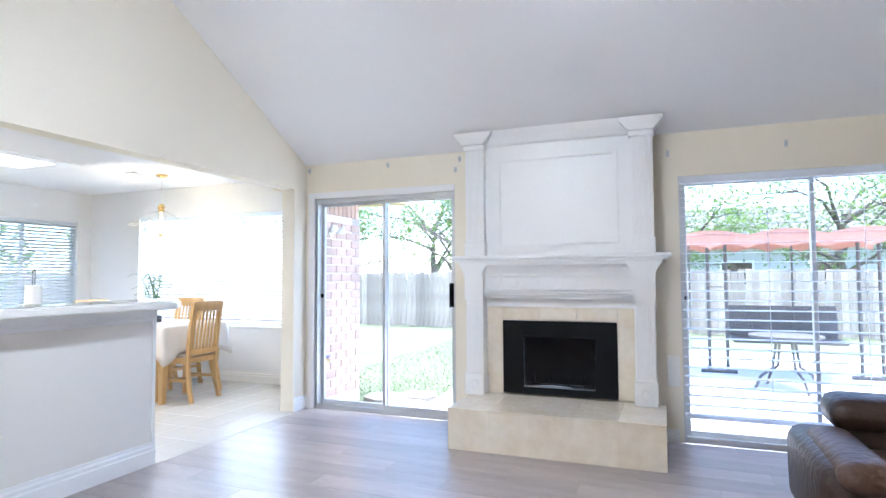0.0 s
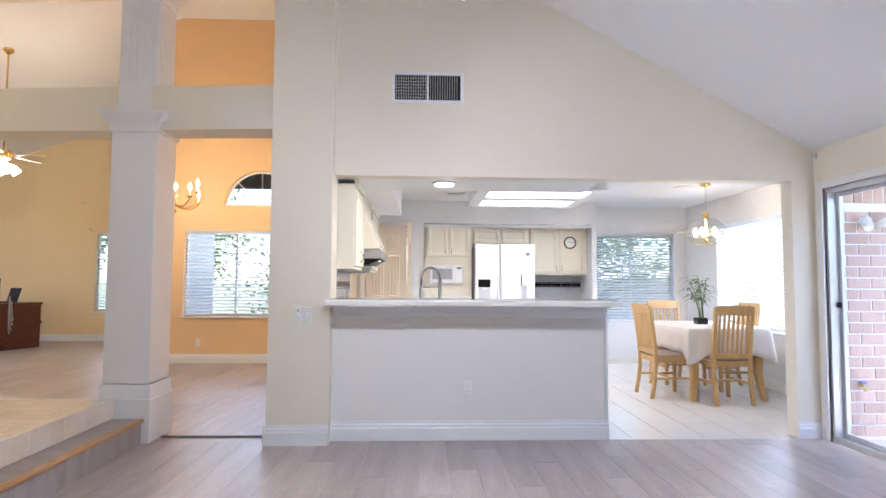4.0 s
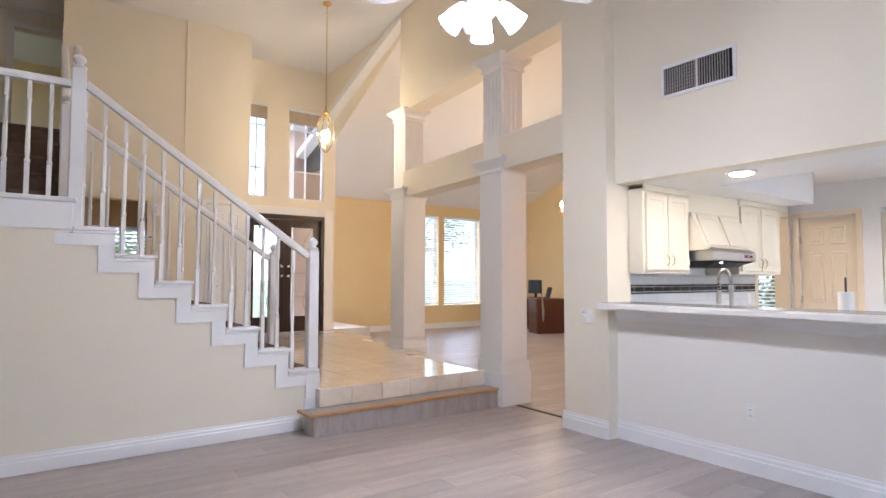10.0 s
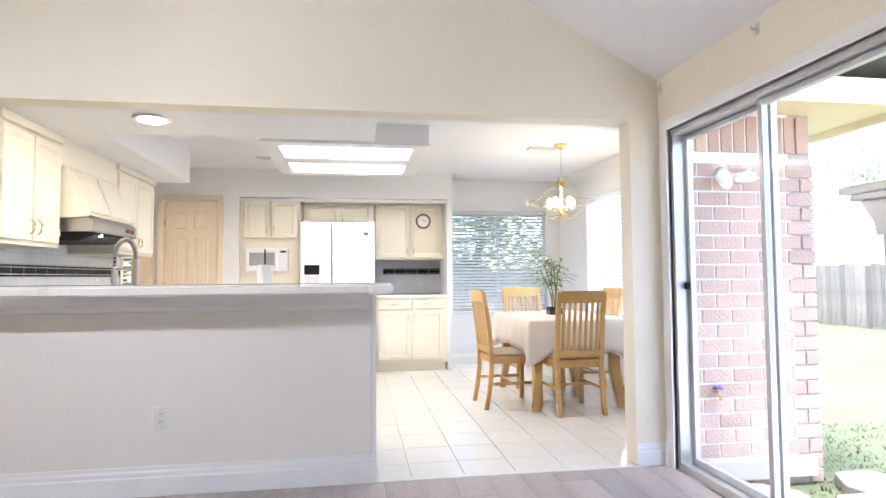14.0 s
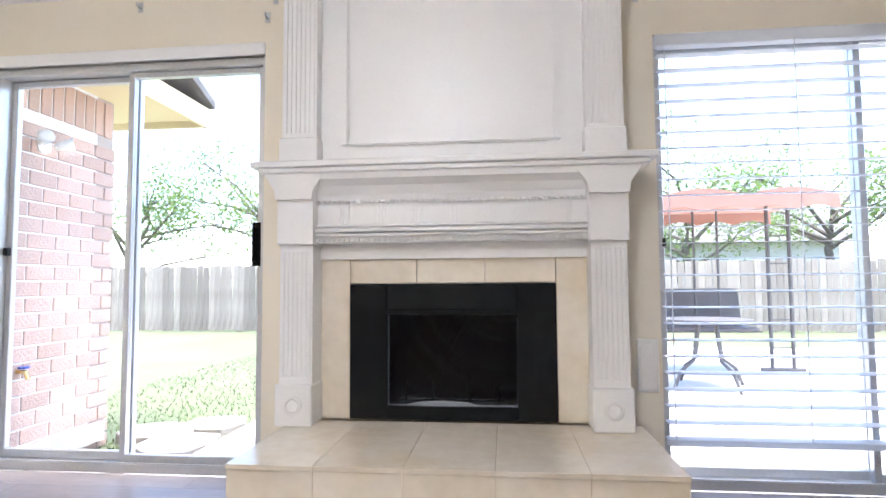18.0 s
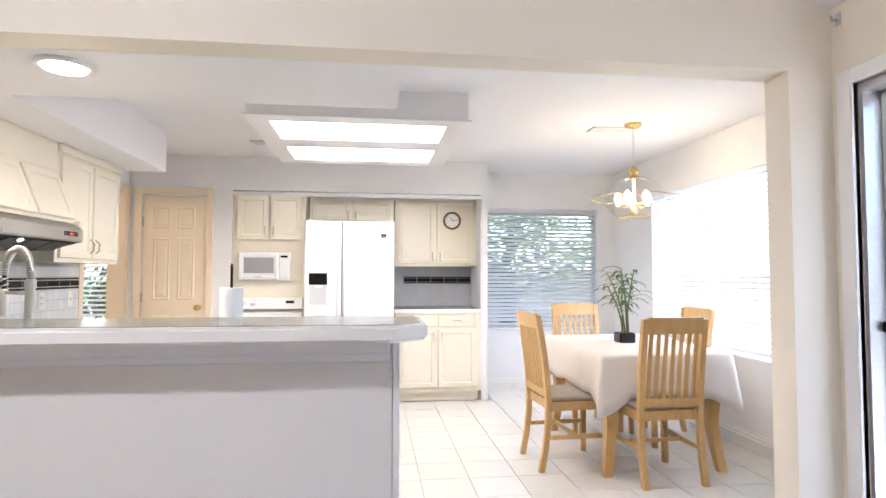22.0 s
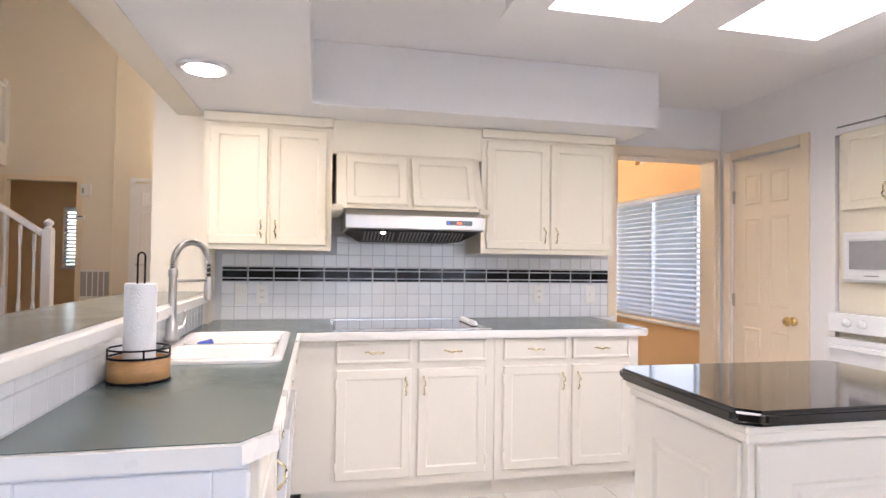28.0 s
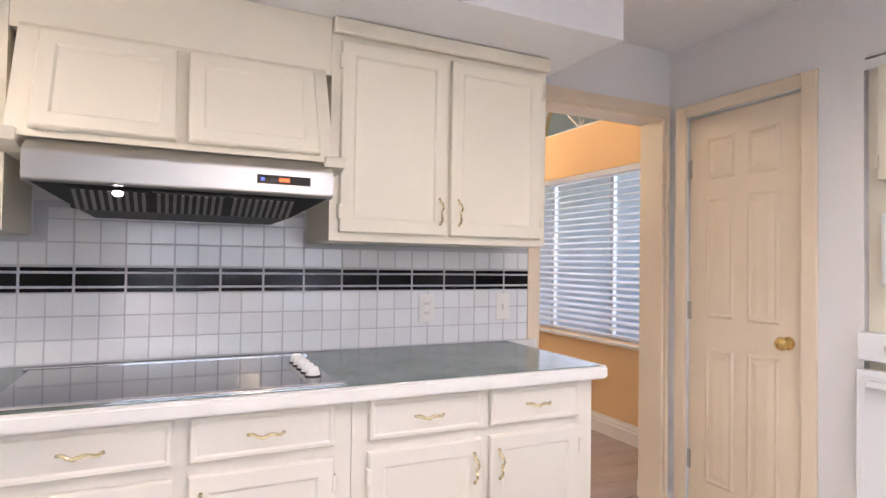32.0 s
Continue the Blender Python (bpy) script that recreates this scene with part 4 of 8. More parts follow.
# black glass band and plain splash beside the fridge
aw = thing("alcove_splashback", "grey tiled splashback with a black tile band", "splashback")
part("panel", B(-6.998, -6.985, 3.10, 4.03, 0.92, 1.345), M_GROUT, aw)
for r, (z0, z1) in enumerate(((1.166, 1.180), (1.185, 1.222), (1.227, 1.241))):
    for k in range(5):
        part("black_tile", B(-6.985, -6.979, 3.22 + k * 0.15, 3.364 + k * 0.15, z0, z1, 0.001), M_BTILE, aw)

# oven column
oc = thing("oven_cabinet", "ivory tall cabinet holding microwave and oven", "cabinet", "", WEST(1.535, XK + 0.01))
part("body", joined([boxes((0, 0.685, 0.02, 0.58, 0.0, 2.06))]), M_CAB, oc)
cab_door(oc, 0.05, 0.34, 1.60, 2.03, M_CAB, "r", 1.68)
cab_door(oc, 0.36, 0.65, 1.60, 2.03, M_CAB, "l", 1.68)
mw = thing("microwave", "white built-in microwave with grey window", "microwave", "", WEST(1.60, XK + 0.03))
part("case", B(0, 0.49, -0.01, 0.035, 1.205, 1.475, 0.006, 2), M_APPL, mw)
part("door", panel(bmesh.new(), 0.012, 0.375, 1.215, 1.465, 0.012, ((0.03, 0.0), (0.034, 0.003))), M_APPL, mw).matrix_basis = pose(0, -0.011, 0)
part("window", B(0.055, 0.335, -0.026, -0.022, 1.275, 1.425), M_GREYGLASS, mw, "grey mesh window")
kp = part("keypad", B(0.385, 0.478, -0.022, -0.0105, 1.225, 1.465, 0.003), M_APPL, mw)
part("display", B(0.40, 0.465, -0.025, -0.0222, 1.425, 1.445), M_BLACK, kp)
part("wording", B(0.14, 0.22, -0.0245, -0.0235, 1.237, 1.243), M_GREYGLASS, mw, "small grey bar of maker's lettering")
ov = thing("oven", "white built-in oven with two knobs and dark clock", "oven", "", WEST(1.535, XK + 0.055))
part("control_panel", B(0, 0.675, -0.012, 0.05, 0.93, 1.035, 0.006, 2), M_APPL, ov)
for x in (0.12, 0.21):
    part("knob", shifted(lathe([(0.024, 0.0), (0.022, 0.018), (0.0, 0.02)], 14), pose(x, -0.012, 0.985, 90, 0, 0)), M_APPL, ov, smooth=True)
part("clock_display", B(0.52, 0.60, -0.015, -0.0122, 0.985, 1.01), M_BLACK, ov, "dark clock display")
dr = part("door", panel(bmesh.new(), 0.005, 0.67, 0.30, 0.90, 0.03, ((0.02, 0.0), (0.03, 0.002))), M_APPL, ov)
part("handle", boxes((0.06, 0.615, -0.075, -0.055, 0.845, 0.87), (0.07, 0.09, -0.055, -0.028, 0.85, 0.866), (0.585, 0.605, -0.055, -0.028, 0.85, 0.866), bevel=0.003), M_APPL, dr)
part("window", B(0.14, 0.53, -0.034, -0.0285, 0.45, 0.75), M_DGLASS, dr)
part("drawer", panel(bmesh.new(), 0.005, 0.67, 0.09, 0.285, 0.03, ((0.02, 0.0), (0.03, 0.002))), M_APPL, ov)

# refrigerator
fr = thing("refrigerator", "white side-by-side refrigerator with ice dispenser", "refrigerator", "", WEST(2.245, -6.23))
part("body", B(0.0, 0.845, 0.0, 0.70, 0.03, 1.745, 0.004), M_APPL, fr)
part("gasket", B(0.008, 0.837, -0.012, -0.0005, 0.10, 1.755), M_GASKET, fr, "dark door gasket")
ld = part("freezer_door", B(0.002, 0.344, -0.085, -0.0125, 0.095, 1.77, 0.012, 3), M_APPL, fr)
rd = part("fridge_door", B(0.352, 0.843, -0.085, -0.0125, 0.095, 1.77, 0.012, 3), M_APPL, fr)
for d, x in ((ld, 0.318), (rd, 0.378)):
    part("handle", tube([(x, -0.085, 0.55), (x, -0.125, 0.60), (x, -0.13, 1.0), (x, -0.125, 1.52), (x, -0.085, 1.57)], 0.013, 8), M_APPL, d, smooth=True)
dsp = part("dispenser", B(0.045, 0.215, -0.089, -0.0852, 1.165, 1.275, 0.004), M_BLACK, ld, "black dispenser display")
part("niche", boxes((0.05, 0.21, -0.0875, -0.0853, 0.98, 1.16)), material("dispenser_grey", (0.6, 0.61, 0.62), 0.4, vary=0.02), ld)
part("spout", B(0.10, 0.17, -0.105, -0.0876, 1.13, 1.158, 0.006), M_APPL, ld)
part("hinge_cover", boxes((0.02, 0.09, -0.06, 0.06, 1.7705, 1.782), (0.755, 0.825, -0.06, 0.06, 1.7705, 1.782), bevel=0.003), M_APPL, fr)
part("base_grille", boxes((0.01, 0.835, -0.05, -0.005, 0.035, 0.06), (0.01, 0.835, -0.05, -0.005, 0.07, 0.09)), M_GASKET, fr, "black base grille")
for x0 in (0.05, 0.745):
    part("foot", B(x0, x0 + 0.05, 0.02, 0.07, 0, 0.03), M_GASKET, fr)
mg = thing("fridge_magnet", "small dark butterfly-shaped magnet on the refrigerator", "magnet", "", pose(-6.142, 2.985, 1.63, 90, 0, 90))
bm = bmesh.new()
for s in (-1, 1):
    for dx, dz, r in ((0.014, 0.008, 0.014), (0.011, -0.010, 0.010)):
        lathe([(r, 0.0), (r, 0.004), (0, 0.005)], 8, s * dx, dz, 0, bm)
part("wings", bm, M_BUTTERFLY, mg)
part("wording", B(-6.1435, -6.1415, 2.88, 2.95, 1.715, 1.722), M_GREYGLASS, None)
wd = bpy.data.objects["wording.001"] if "wording.001" in bpy.data.objects else None
if wd:
    wd.parent = rd
    wd.matrix_parent_inverse = (fr.matrix_basis).inverted()
    wd["label"] = "small grey bar of maker's lettering"

# cabinets over the fridge and to its side
c = thing("wall_cabinet", "ivory cabinet above the refrigerator", "cabinet", "alcove cabinets", WEST(2.235, -6.64))
part("body", B(0, 0.86, 0.0, 0.355, 1.80, 2.055), M_CAB, c)
cab_door(c, 0.03, 0.42, 1.82, 2.03, M_CAB, "r", 1.87)
cab_door(c, 0.44, 0.83, 1.82, 2.03, M_CAB, "l", 1.87)
c = thing("wall_cabinet", "ivory wall cabinet with a clock on its door", "cabinet", "alcove cabinets", WEST(3.11, -6.64))
part("body", B(0, 0.86, 0.0, 0.345, 1.35, 2.055), M_CAB, c)
cab_door(c, 0.04, 0.42, 1.375, 2.03, M_CAB, "r", 1.45)
cab_door(c, 0.44, 0.82, 1.375, 2.03, M_CAB, "l", 1.45)
c = thing("base_cabinet", "ivory base cabinet with two drawers and two doors", "cabinet", "alcove cabinets", WEST(3.11, -6.395))
part("body", B(0, 0.86, 0.0, 0.585, 0.10, 0.875), M_CAB, c)
part("toe_kick", B(0, 0.84, 0.05, 0.58, 0, 0.0995), M_CAB, c)
for k, (a, b) in enumerate(((0.03, 0.41), (0.43, 0.81))):
    cab_door(c, a, b, 0.745, 0.862, M_CAB, "c", name="drawer")
    cab_door(c, a, b, 0.14, 0.72, M_CAB, "r" if k == 0 else "l", 0.64)
wt2 = thing("worktop", "short grey-green worktop with a cream edge", "worktop")
part("edge", B(-6.98, -6.37, 3.095, 3.970, 0.876, 0.917, 0.006, 2), M_EDGE, wt2)
part("laminate", B(-6.98, -6.385, 3.10, 3.965, 0.9175, 0.9195), M_GREEN, wt2)
# clock
ck = thing("wall_clock", "round wall clock with brown rim and white face", "clock", "", pose(-6.618, 3.706, 1.83, 90, 0, 90))
part("rim", lathe([(0.088, 0.0), (0.095, 0.006), (0.094, 0.02), (0.085, 0.03), (0.074, 0.022), (0.072, 0.0)], 32), M_CLOCKWOOD, ck, smooth=True)
fc = part("face", lathe([(0.073, 0.002), (0.073, 0.012), (0.0, 0.012)], 32), M_FACE, ck)
for a, l in ((20, 0.04), (275, 0.055)):
    part("hand", shifted(B(-0.002, 0.002, 0, l, 0.0135, 0.015), pose(0, 0, 0, 0, 0, a)), M_BLACK, fc)
for k in range(12):
    part("hour_mark", shifted(B(-0.0018, 0.0018, 0.056, 0.066, 0.0122, 0.0132), pose(0, 0, 0, 0, 0, 30 * k)), M_BLACK, fc)

# island
il = thing("kitchen_island", "cream panelled island with polished black stone top", "kitchen island", "", pose(-0.01, -0.05, 0))
part("top", prism([(-5.46, 2.43), (-5.43, 2.40), (-4.58, 2.40), (-4.545, 2.44), (-4.545, 2.99), (-4.60, 3.035), (-5.43, 3.035), (-5.46, 3.0)], 0.888, 0.928, bevel=0.012, seg=3), M_GRANITE, il, "polished black stone top")
part("body", B(-5.40, -4.60, 2.455, 2.98, 0.0, 0.86), M_CABW, il)
part("moulding", boxes((-5.415, -4.585, 2.44, 2.995, 0.835, 0.8875), (-5.425, -4.575, 2.43, 3.005, 0.862, 0.8872), bevel=0.006), M_CABW, il)
for m4, w in ((pose(-4.60, 2.98, 0, 0, 0, 180), 0.80), (pose(-4.60, 2.455, 0, 0, 0, 90), 0.525), (pose(-5.40, 2.455, 0, 0, 0, 0), 0.80)):
    part("side_panel", panel(bmesh.new(), 0.02, w - 0.02, 0.04, 0.83, 0.012, ((0.10, 0.0), (0.112, 0.008), (0.125, 0.008), (0.135, 0.002))), M_CABW, il).matrix_basis = m4

# fluorescent box
lb = thing("ceiling_light_box", "white framed fluorescent ceiling box with two lit panels", "ceiling light")
part("frame", boxes((-4.33, -4.22, 2.12, 3.48, 2.235, HC - 0.002), (-5.66, -5.55, 2.12, 3.48, 2.235, HC - 0.002), (-5.55, -4.33, 2.12, 2.22, 2.235, HC - 0.002), (-5.55, -4.33, 3.37, 3.48, 2.235, HC - 0.002), (-5.05, -4.83, 2.22, 3.37, 2.235, HC - 0.002)), M_TRIM, lb)
part("moulding", boxes((-4.345, -4.20, 2.10, 3.50, 2.225, 2.2345), (-5.68, -5.535, 2.10, 3.50, 2.225, 2.2345), (-5.535, -4.345, 2.10, 2.235, 2.225, 2.2345), (-5.535, -4.345, 3.355, 3.50, 2.225, 2.2345), (-5.065, -4.815, 2.235, 3.355, 2.225, 2.2345)), M_TRIM, lb)
M_TUBE = glow("fluorescent_panel", (1.0, 0.95, 0.87), 2.8)
for x0, x1 in ((-4.83, -4.33), (-5.55, -5.05)):
    part("diffuser", B(x0 + 0.002, x1 - 0.002, 2.222, 3.368, 2.31, 2.316), M_TUBE, lb, "glowing diffuser panel")
# round dome light over the sink
dl = thing("dome_light", "round flush ceiling light, lit, over the sink", "ceiling light")
part("rim", lathe([(0.105, HS), (0.108, HS - 0.008), (0.095, HS - 0.016), (0.078, HS - 0.014)], 28, -3.06, 1.685), M_TRIM, dl, smooth=True)
part("dome", lathe([(0.08, HS - 0.006), (0.075, HS - 0.018), (0.05, HS - 0.026), (0.0, HS - 0.03)], 28, -3.06, 1.685), glow("warm_dome", (1.0, 0.86, 0.66), 42.0), dl, "lit frosted dome", True)
# ceiling vents
for x, y, w, l in ((-4.95, 4.72, 0.14, 0.30), (-5.75, 1.95, 0.14, 0.24)):
    v = thing("ceiling_vent", "cream metal ceiling vent", "vent", "ceiling vents", pose(x, y, HC))
    part("frame", boxes((-w / 2, w / 2, -l / 2, -l / 2 + 0.02, -0.012, -0.001), (-w / 2, w / 2, l / 2 - 0.02, l / 2, -0.012, -0.001), (-w / 2, -w / 2 + 0.02, -l / 2, l / 2, -0.012, -0.001), (w / 2 - 0.02, w / 2, -l / 2, l / 2, -0.012, -0.001)), M_PLASTIC, v)
    for k in range(5):
        part("slat", B(-w / 2 + 0.022 + k * 0.019, -w / 2 + 0.034 + k * 0.019, -l / 2 + 0.02, l / 2 - 0.02, -0.010, -0.002), M_PLASTIC, v)


def outlet(m, kind="outlet", mat=None):
    o = thing("wall_" + kind, "white plastic " + ("electrical outlet" if kind == "outlet" else "light switch") + " plate", kind, "wall plates", m)
    part("plate", B(-0.035, 0.035, -0.006, 0, -0.058, 0.058, 0.003, 2), mat or M_PLASTIC, o)
    if kind == "outlet":
        for z in (-0.02, 0.02):
            s = part("socket", B(-0.015, 0.015, -0.0085, -0.0062, z - 0.014, z + 0.014, 0.003), mat or M_PLASTIC, o)
            part("slot", boxes((-0.007, -0.005, -0.0092, -0.0086, z - 0.004, z + 0.006), (0.005, 0.007, -0.0092, -0.0086, z - 0.004, z + 0.006)), M_DARK, s)
    else:
        part("toggle", B(-0.005, 0.005, -0.016, -0.0062, -0.012, 0.012, 0.002), mat or M_PLASTIC, o)
    return o


for x, k in ((-3.09, "switch"), (-3.21, "outlet"), (-4.985, "outlet"), (-5.36, "switch")):
    outlet(pose(x, YK + 0.0125, 1.075, 0, 0, 180), k)

# pantry door: six panels
def six_panel_door(name, label, w, h, mat, m):
    d = thing(name, label, "door", "", m)
    bm = bmesh.new()
    st, mid = 0.11, 0.09
    cols = [(st, (w - mid) / 2), ((w + mid) / 2, w - st)]
    rws = [(0.22, 0.86), (1.03, 1.60), (1.71, h - 0.12)]
    box(bm, 0, w, -0.02, 0.02, 0.008, h)
    part("slab", bm, mat, d)
    for a, b in cols:
        for z0, z1 in rws:
            p = bmesh.new()
            def ring(i, y):
                return [p.verts.new(q) for q in ((a + i, y, z0 + i), (b - i, y, z0 + i), (b - i, y, z1 - i), (a + i, y, z1 - i))]
            rs = [ring(-0.012, -0.0203), ring(0, -0.027), ring(0.012, -0.022), ring(0.04, -0.027)]
            for u, v in zip(rs, rs[1:]):
                for k in range(4):
                    p.faces.new([u[k], u[(k + 1) % 4], v[(k + 1) % 4], v[k]])
            p.faces.new(rs[-1])
            p.faces.new(rs[0][::-1])
            part("panel", p, mat, d)
    return d


d = six_panel_door("door_pantry", "cream six-panel pantry door, closed, with brass knob", PD[1] - PD[0] - 0.012, PD[2] - 0.012, M_DOOR, pose(XK - 0.03, PD[0] + 0.006, 0, 0, 0, 90))
part("knob", shifted(lathe([(0.028, 0.0), (0.028, 0.006), (0.012, 0.012), (0.012, 0.03), (0.026, 0.04), (0.03, 0.052), (0.022, 0.066), (0.0, 0.07)], 18), pose(PD[1] - PD[0] - 0.07, -0.0205, 0.945, 90, 0, 0)), M_BRASS, d, "polished brass knob", True)
part("hinge", boxes((-0.006, 0.012, -0.028, -0.02, 0.25, 0.34), (-0.006, 0.012, -0.028, -0.02, 1.0, 1.09), (-0.006, 0.012, -0.028, -0.02, 1.72, 1.81)), M_STEEL, d)
structure(part("trim", boxes((XK + 0.001, XK + 0.018, PD[0] - 0.065, PD[0] - 0.002, 0, PD[2] + 0.06), (XK + 0.001, XK + 0.018, PD[1] + 0.002, PD[1] + 0.065, 0, PD[2] + 0.06), (XK + 0.001, XK + 0.018, PD[0] - 0.002, PD[1] + 0.002, PD[2] + 0.002, PD[2] + 0.06), bevel=0.003), M_DOOR), "cream door casing", "trim")
structure(part("trim", boxes((DWY[0], DWY[0] + 0.065, YK + 0.001, YK + 0.018, 0.925, 2.115), (XK + 0.019, DWY[1], YK + 0.001, YK + 0.018, 0, 2.115), (DWY[1], DWY[0], YK + 0.001, YK + 0.018, 2.055, 2.115),
                             (DWY[1] - 0.0, DWY[1] + 0.012, YK - 0.157, YK, 0, 2.043), (DWY[0] - 0.012, DWY[0], YK - 0.157, YK, 0, 2.043), (DWY[1] + 0.012, DWY[0] - 0.012, YK - 0.157, YK, 2.043, 2.0545)), M_DOOR), "cream doorway casing", "trim")
# bar top
bt = thing("breakfast_counter", "long raised bar top of grey-green laminate with thick white edge", "worktop")
part("edge", prism([(-2.535, 0.765), (-2.535, 2.95), (-2.63, 3.075), (-2.955, 3.075), (-2.955, 0.803), (-2.638, 0.803), (-2.638, 0.765)], 1.042, 1.098, bevel=0.012, seg=3), M_EDGE, bt, "thick white rounded edge")
part("laminate", prism([(-2.56, 0.805), (-2.56, 2.94), (-2.64, 3.05), (-2.935, 3.05), (-2.935, 0.805)], 1.0985, 1.1005), M_BARLAM, bt, "grey-green laminate surface")
part("under_moulding", boxes((XW + 0.001, XW + 0.05, 0.81, 2.95, 0.985, 1.0415), (XW + 0.001, XW + 0.025, 0.81, 2.95, 0.955, 0.985), bevel=0.004), M_TRIM, bt)


# ---- family room ----
def baseboard(p, q, side, z=0.0, h=0.13, mat=None):
    """A moulded baseboard from p to q, proud of the wall on the given side."""
    a, b = Vector(p), Vector(q)
    d = (b - a).normalized()
    n = Vector((side[0], side[1]))
    bm = bmesh.new()
    prof = [(0.0015, 0), (0.018, 0), (0.018, h * 0.62), (0.013, h * 0.68), (0.013, h * 0.8), (0.007, h * 0.88), (0.006, h), (0.0015, h)]
    rings = [[bm.verts.new((c.x + n.x * o, c.y + n.y * o, z + zz)) for o, zz in prof] for c in (a, b)]
    k = len(prof)
    for i in range(k):
        bm.faces.new([rings[0][i], rings[0][(i + 1) % k], rings[1][(i + 1) % k], rings[1][i]])
    bm.faces.new(rings[0])
    bm.faces.new(rings[1][::-1])
    return structure(part("baseboard", bm, mat or M_TRIM), "white moulded baseboard", "baseboard")


baseboard((XW, 0.80), (XW, 2.985), (1, 0), h=0.15)
baseboard((XS, 0.312), (XS, 0.80), (1, 0), h=0.15)
baseboard((XS - 0.3, 0.33), (XS + 0.018, 0.33), (0, -1), h=0.15)
baseboard((XW, 4.53), (XW, YN), (1, 0))
baseboard((XW, YN), (SL1[0] - 0.04, YN), (0, -1))
baseboard((0.47, YN), (SL2[0] - 0.03, YN), (0, -1), h=0.10)
baseboard((-0.72, -0.93), (XE, -0.93), (0, 1))
baseboard((XE, -0.93), (XE, YN), (-1, 0))
# strip where wood meets tile
structure(part("trim", B(XW - 0.02, XW + 0.02, 2.985, 4.53, -0.004, 0.004, 0.002), M_FLOORTILE), "pale threshold strip at the kitchen floor", "trim")


def slider(name, x0, x1, z0, z1, label):
    """A two-leaf aluminium sliding door in the north wall."""
    d = thing(name, label, "sliding door")
    y = YN + 0.05
    xm = (x0 + x1) / 2
    part("frame", boxes((x0, x1, y - 0.03, y + 0.09, z1 - 0.035, z1), (x0, x1, y - 0.03, y + 0.09, z0, z0 + 0.03), (x0, x0 + 0.02, y - 0.03, y + 0.09, z0 + 0.03, z1 - 0.035), (x1 - 0.02, x1, y - 0.03, y + 0.09, z0 + 0.03, z1 - 0.035)), M_ALU, d)
    part("track", boxes((x0, x1, y - 0.034, y - 0.031, z0, z0 + 0.04), (x0 + 0.02, x1 - 0.02, y - 0.028, y - 0.02, z0 + 0.03, z0 + 0.045)), M_ALU, d)
    for k, (a, b, yy) in enumerate(((x0 + 0.02, xm + 0.017, y + 0.045), (xm - 0.017, x1 - 0.02, y))):
        leaf = part("leaf", boxes((a, a + 0.03, yy, yy + 0.035, z0 + 0.035, z1 - 0.037), (b - 0.03, b, yy, yy + 0.035, z0 + 0.035, z1 - 0.037), (a + 0.03, b - 0.03, yy, yy + 0.035, z0 + 0.035, z0 + 0.075), (a + 0.03, b - 0.03, yy, yy + 0.035, z1 - 0.065, z1 - 0.037), bevel=0.003), M_ALU, d)
        g = part("glass", B(a + 0.03, b - 0.03, yy + 0.014, yy + 0.02, z0 + 0.075, z1 - 0.065), M_GLASS, leaf)
        g.visible_shadow = False
        if k == 1:
            part("handle", boxes((b - 0.045, b - 0.005, yy - 0.03, yy - 0.001, 0.98, 1.19), (b - 0.035, b - 0.02, yy - 0.055, yy - 0.03, 1.0, 1.17), bevel=0.004), M_BLACK, leaf, "dark pull handle")
        else:
            part("latch", B(a + 0.005, a + 0.03, yy - 0.03, yy - 0.001, 1.05, 1.09, 0.004), M_BLACK, leaf, "small dark latch")
    return d


slider("door_slider", SL1[0], SL1[1], 0.0, SL1[3], "grey aluminium sliding glass door, closed, to the garden")
slider("door_slider_blinds", SL2[0], SL2[1], 0.0, SL2[3], "grey aluminium sliding glass door behind half-drawn blinds")
structure(part("trim", boxes((SL1[0] - 0.07, SL1[0] - 0.0, YN - 0.012, YN + 0.02, 0, SL1[3] + 0.06), (SL1[0], SL1[1], YN - 0.012, YN + 0.02, SL1[3], SL1[3] + 0.06), bevel=0.003), M_WALLWHITE), "white casing of the sliding door", "trim")

# curtain rod brackets left in the wall
for x, z in ((-2.72, 2.28), (-1.87, 2.275), (-1.17, 2.275), (-1.21, 2.185), (0.52, 2.18), (1.31, 2.19)):
    b = thing("curtain_bracket", "small grey metal curtain bracket screwed to the wall", "bracket", "curtain brackets", pose(x, YN, z))
    part("plate", B(-0.012, 0.012, -0.004, 0, -0.025, 0.025), M_ALU, b)
    part("hook", tube([(0, -0.004, -0.005), (0, -0.028, -0.005), (0, -0.034, 0.012)], 0.005, 6), M_ALU, b)
wp = thing("wall_plate", "large blank white wall plate low beside the slider", "plate", "", pose(0.527, YN, 0.53))
part("plate", B(-0.045, 0.045, -0.012, 0, -0.115, 0.115, 0.004), M_PLASTIC, wp)
part("flap", B(-0.035, 0.035, -0.016, -0.0122, -0.10, 0.10, 0.003), M_PLASTIC, wp)

# fireplace
CX = -0.318
fp = thing("fireplace", "white classical fireplace with beige marble surround and black insert", "fireplace")
part("breast", boxes((-0.90, 0.26, 4.58, YN - 0.002, 1.41, 2.42), (-1.0, 0.36, 4.66, YN - 0.002, 0.30, 1.41)), M_TRIM, fp)
part("back_board", B(-1.05, 0.415, 4.60, 4.66, 1.0, 1.30), M_TRIM, fp)
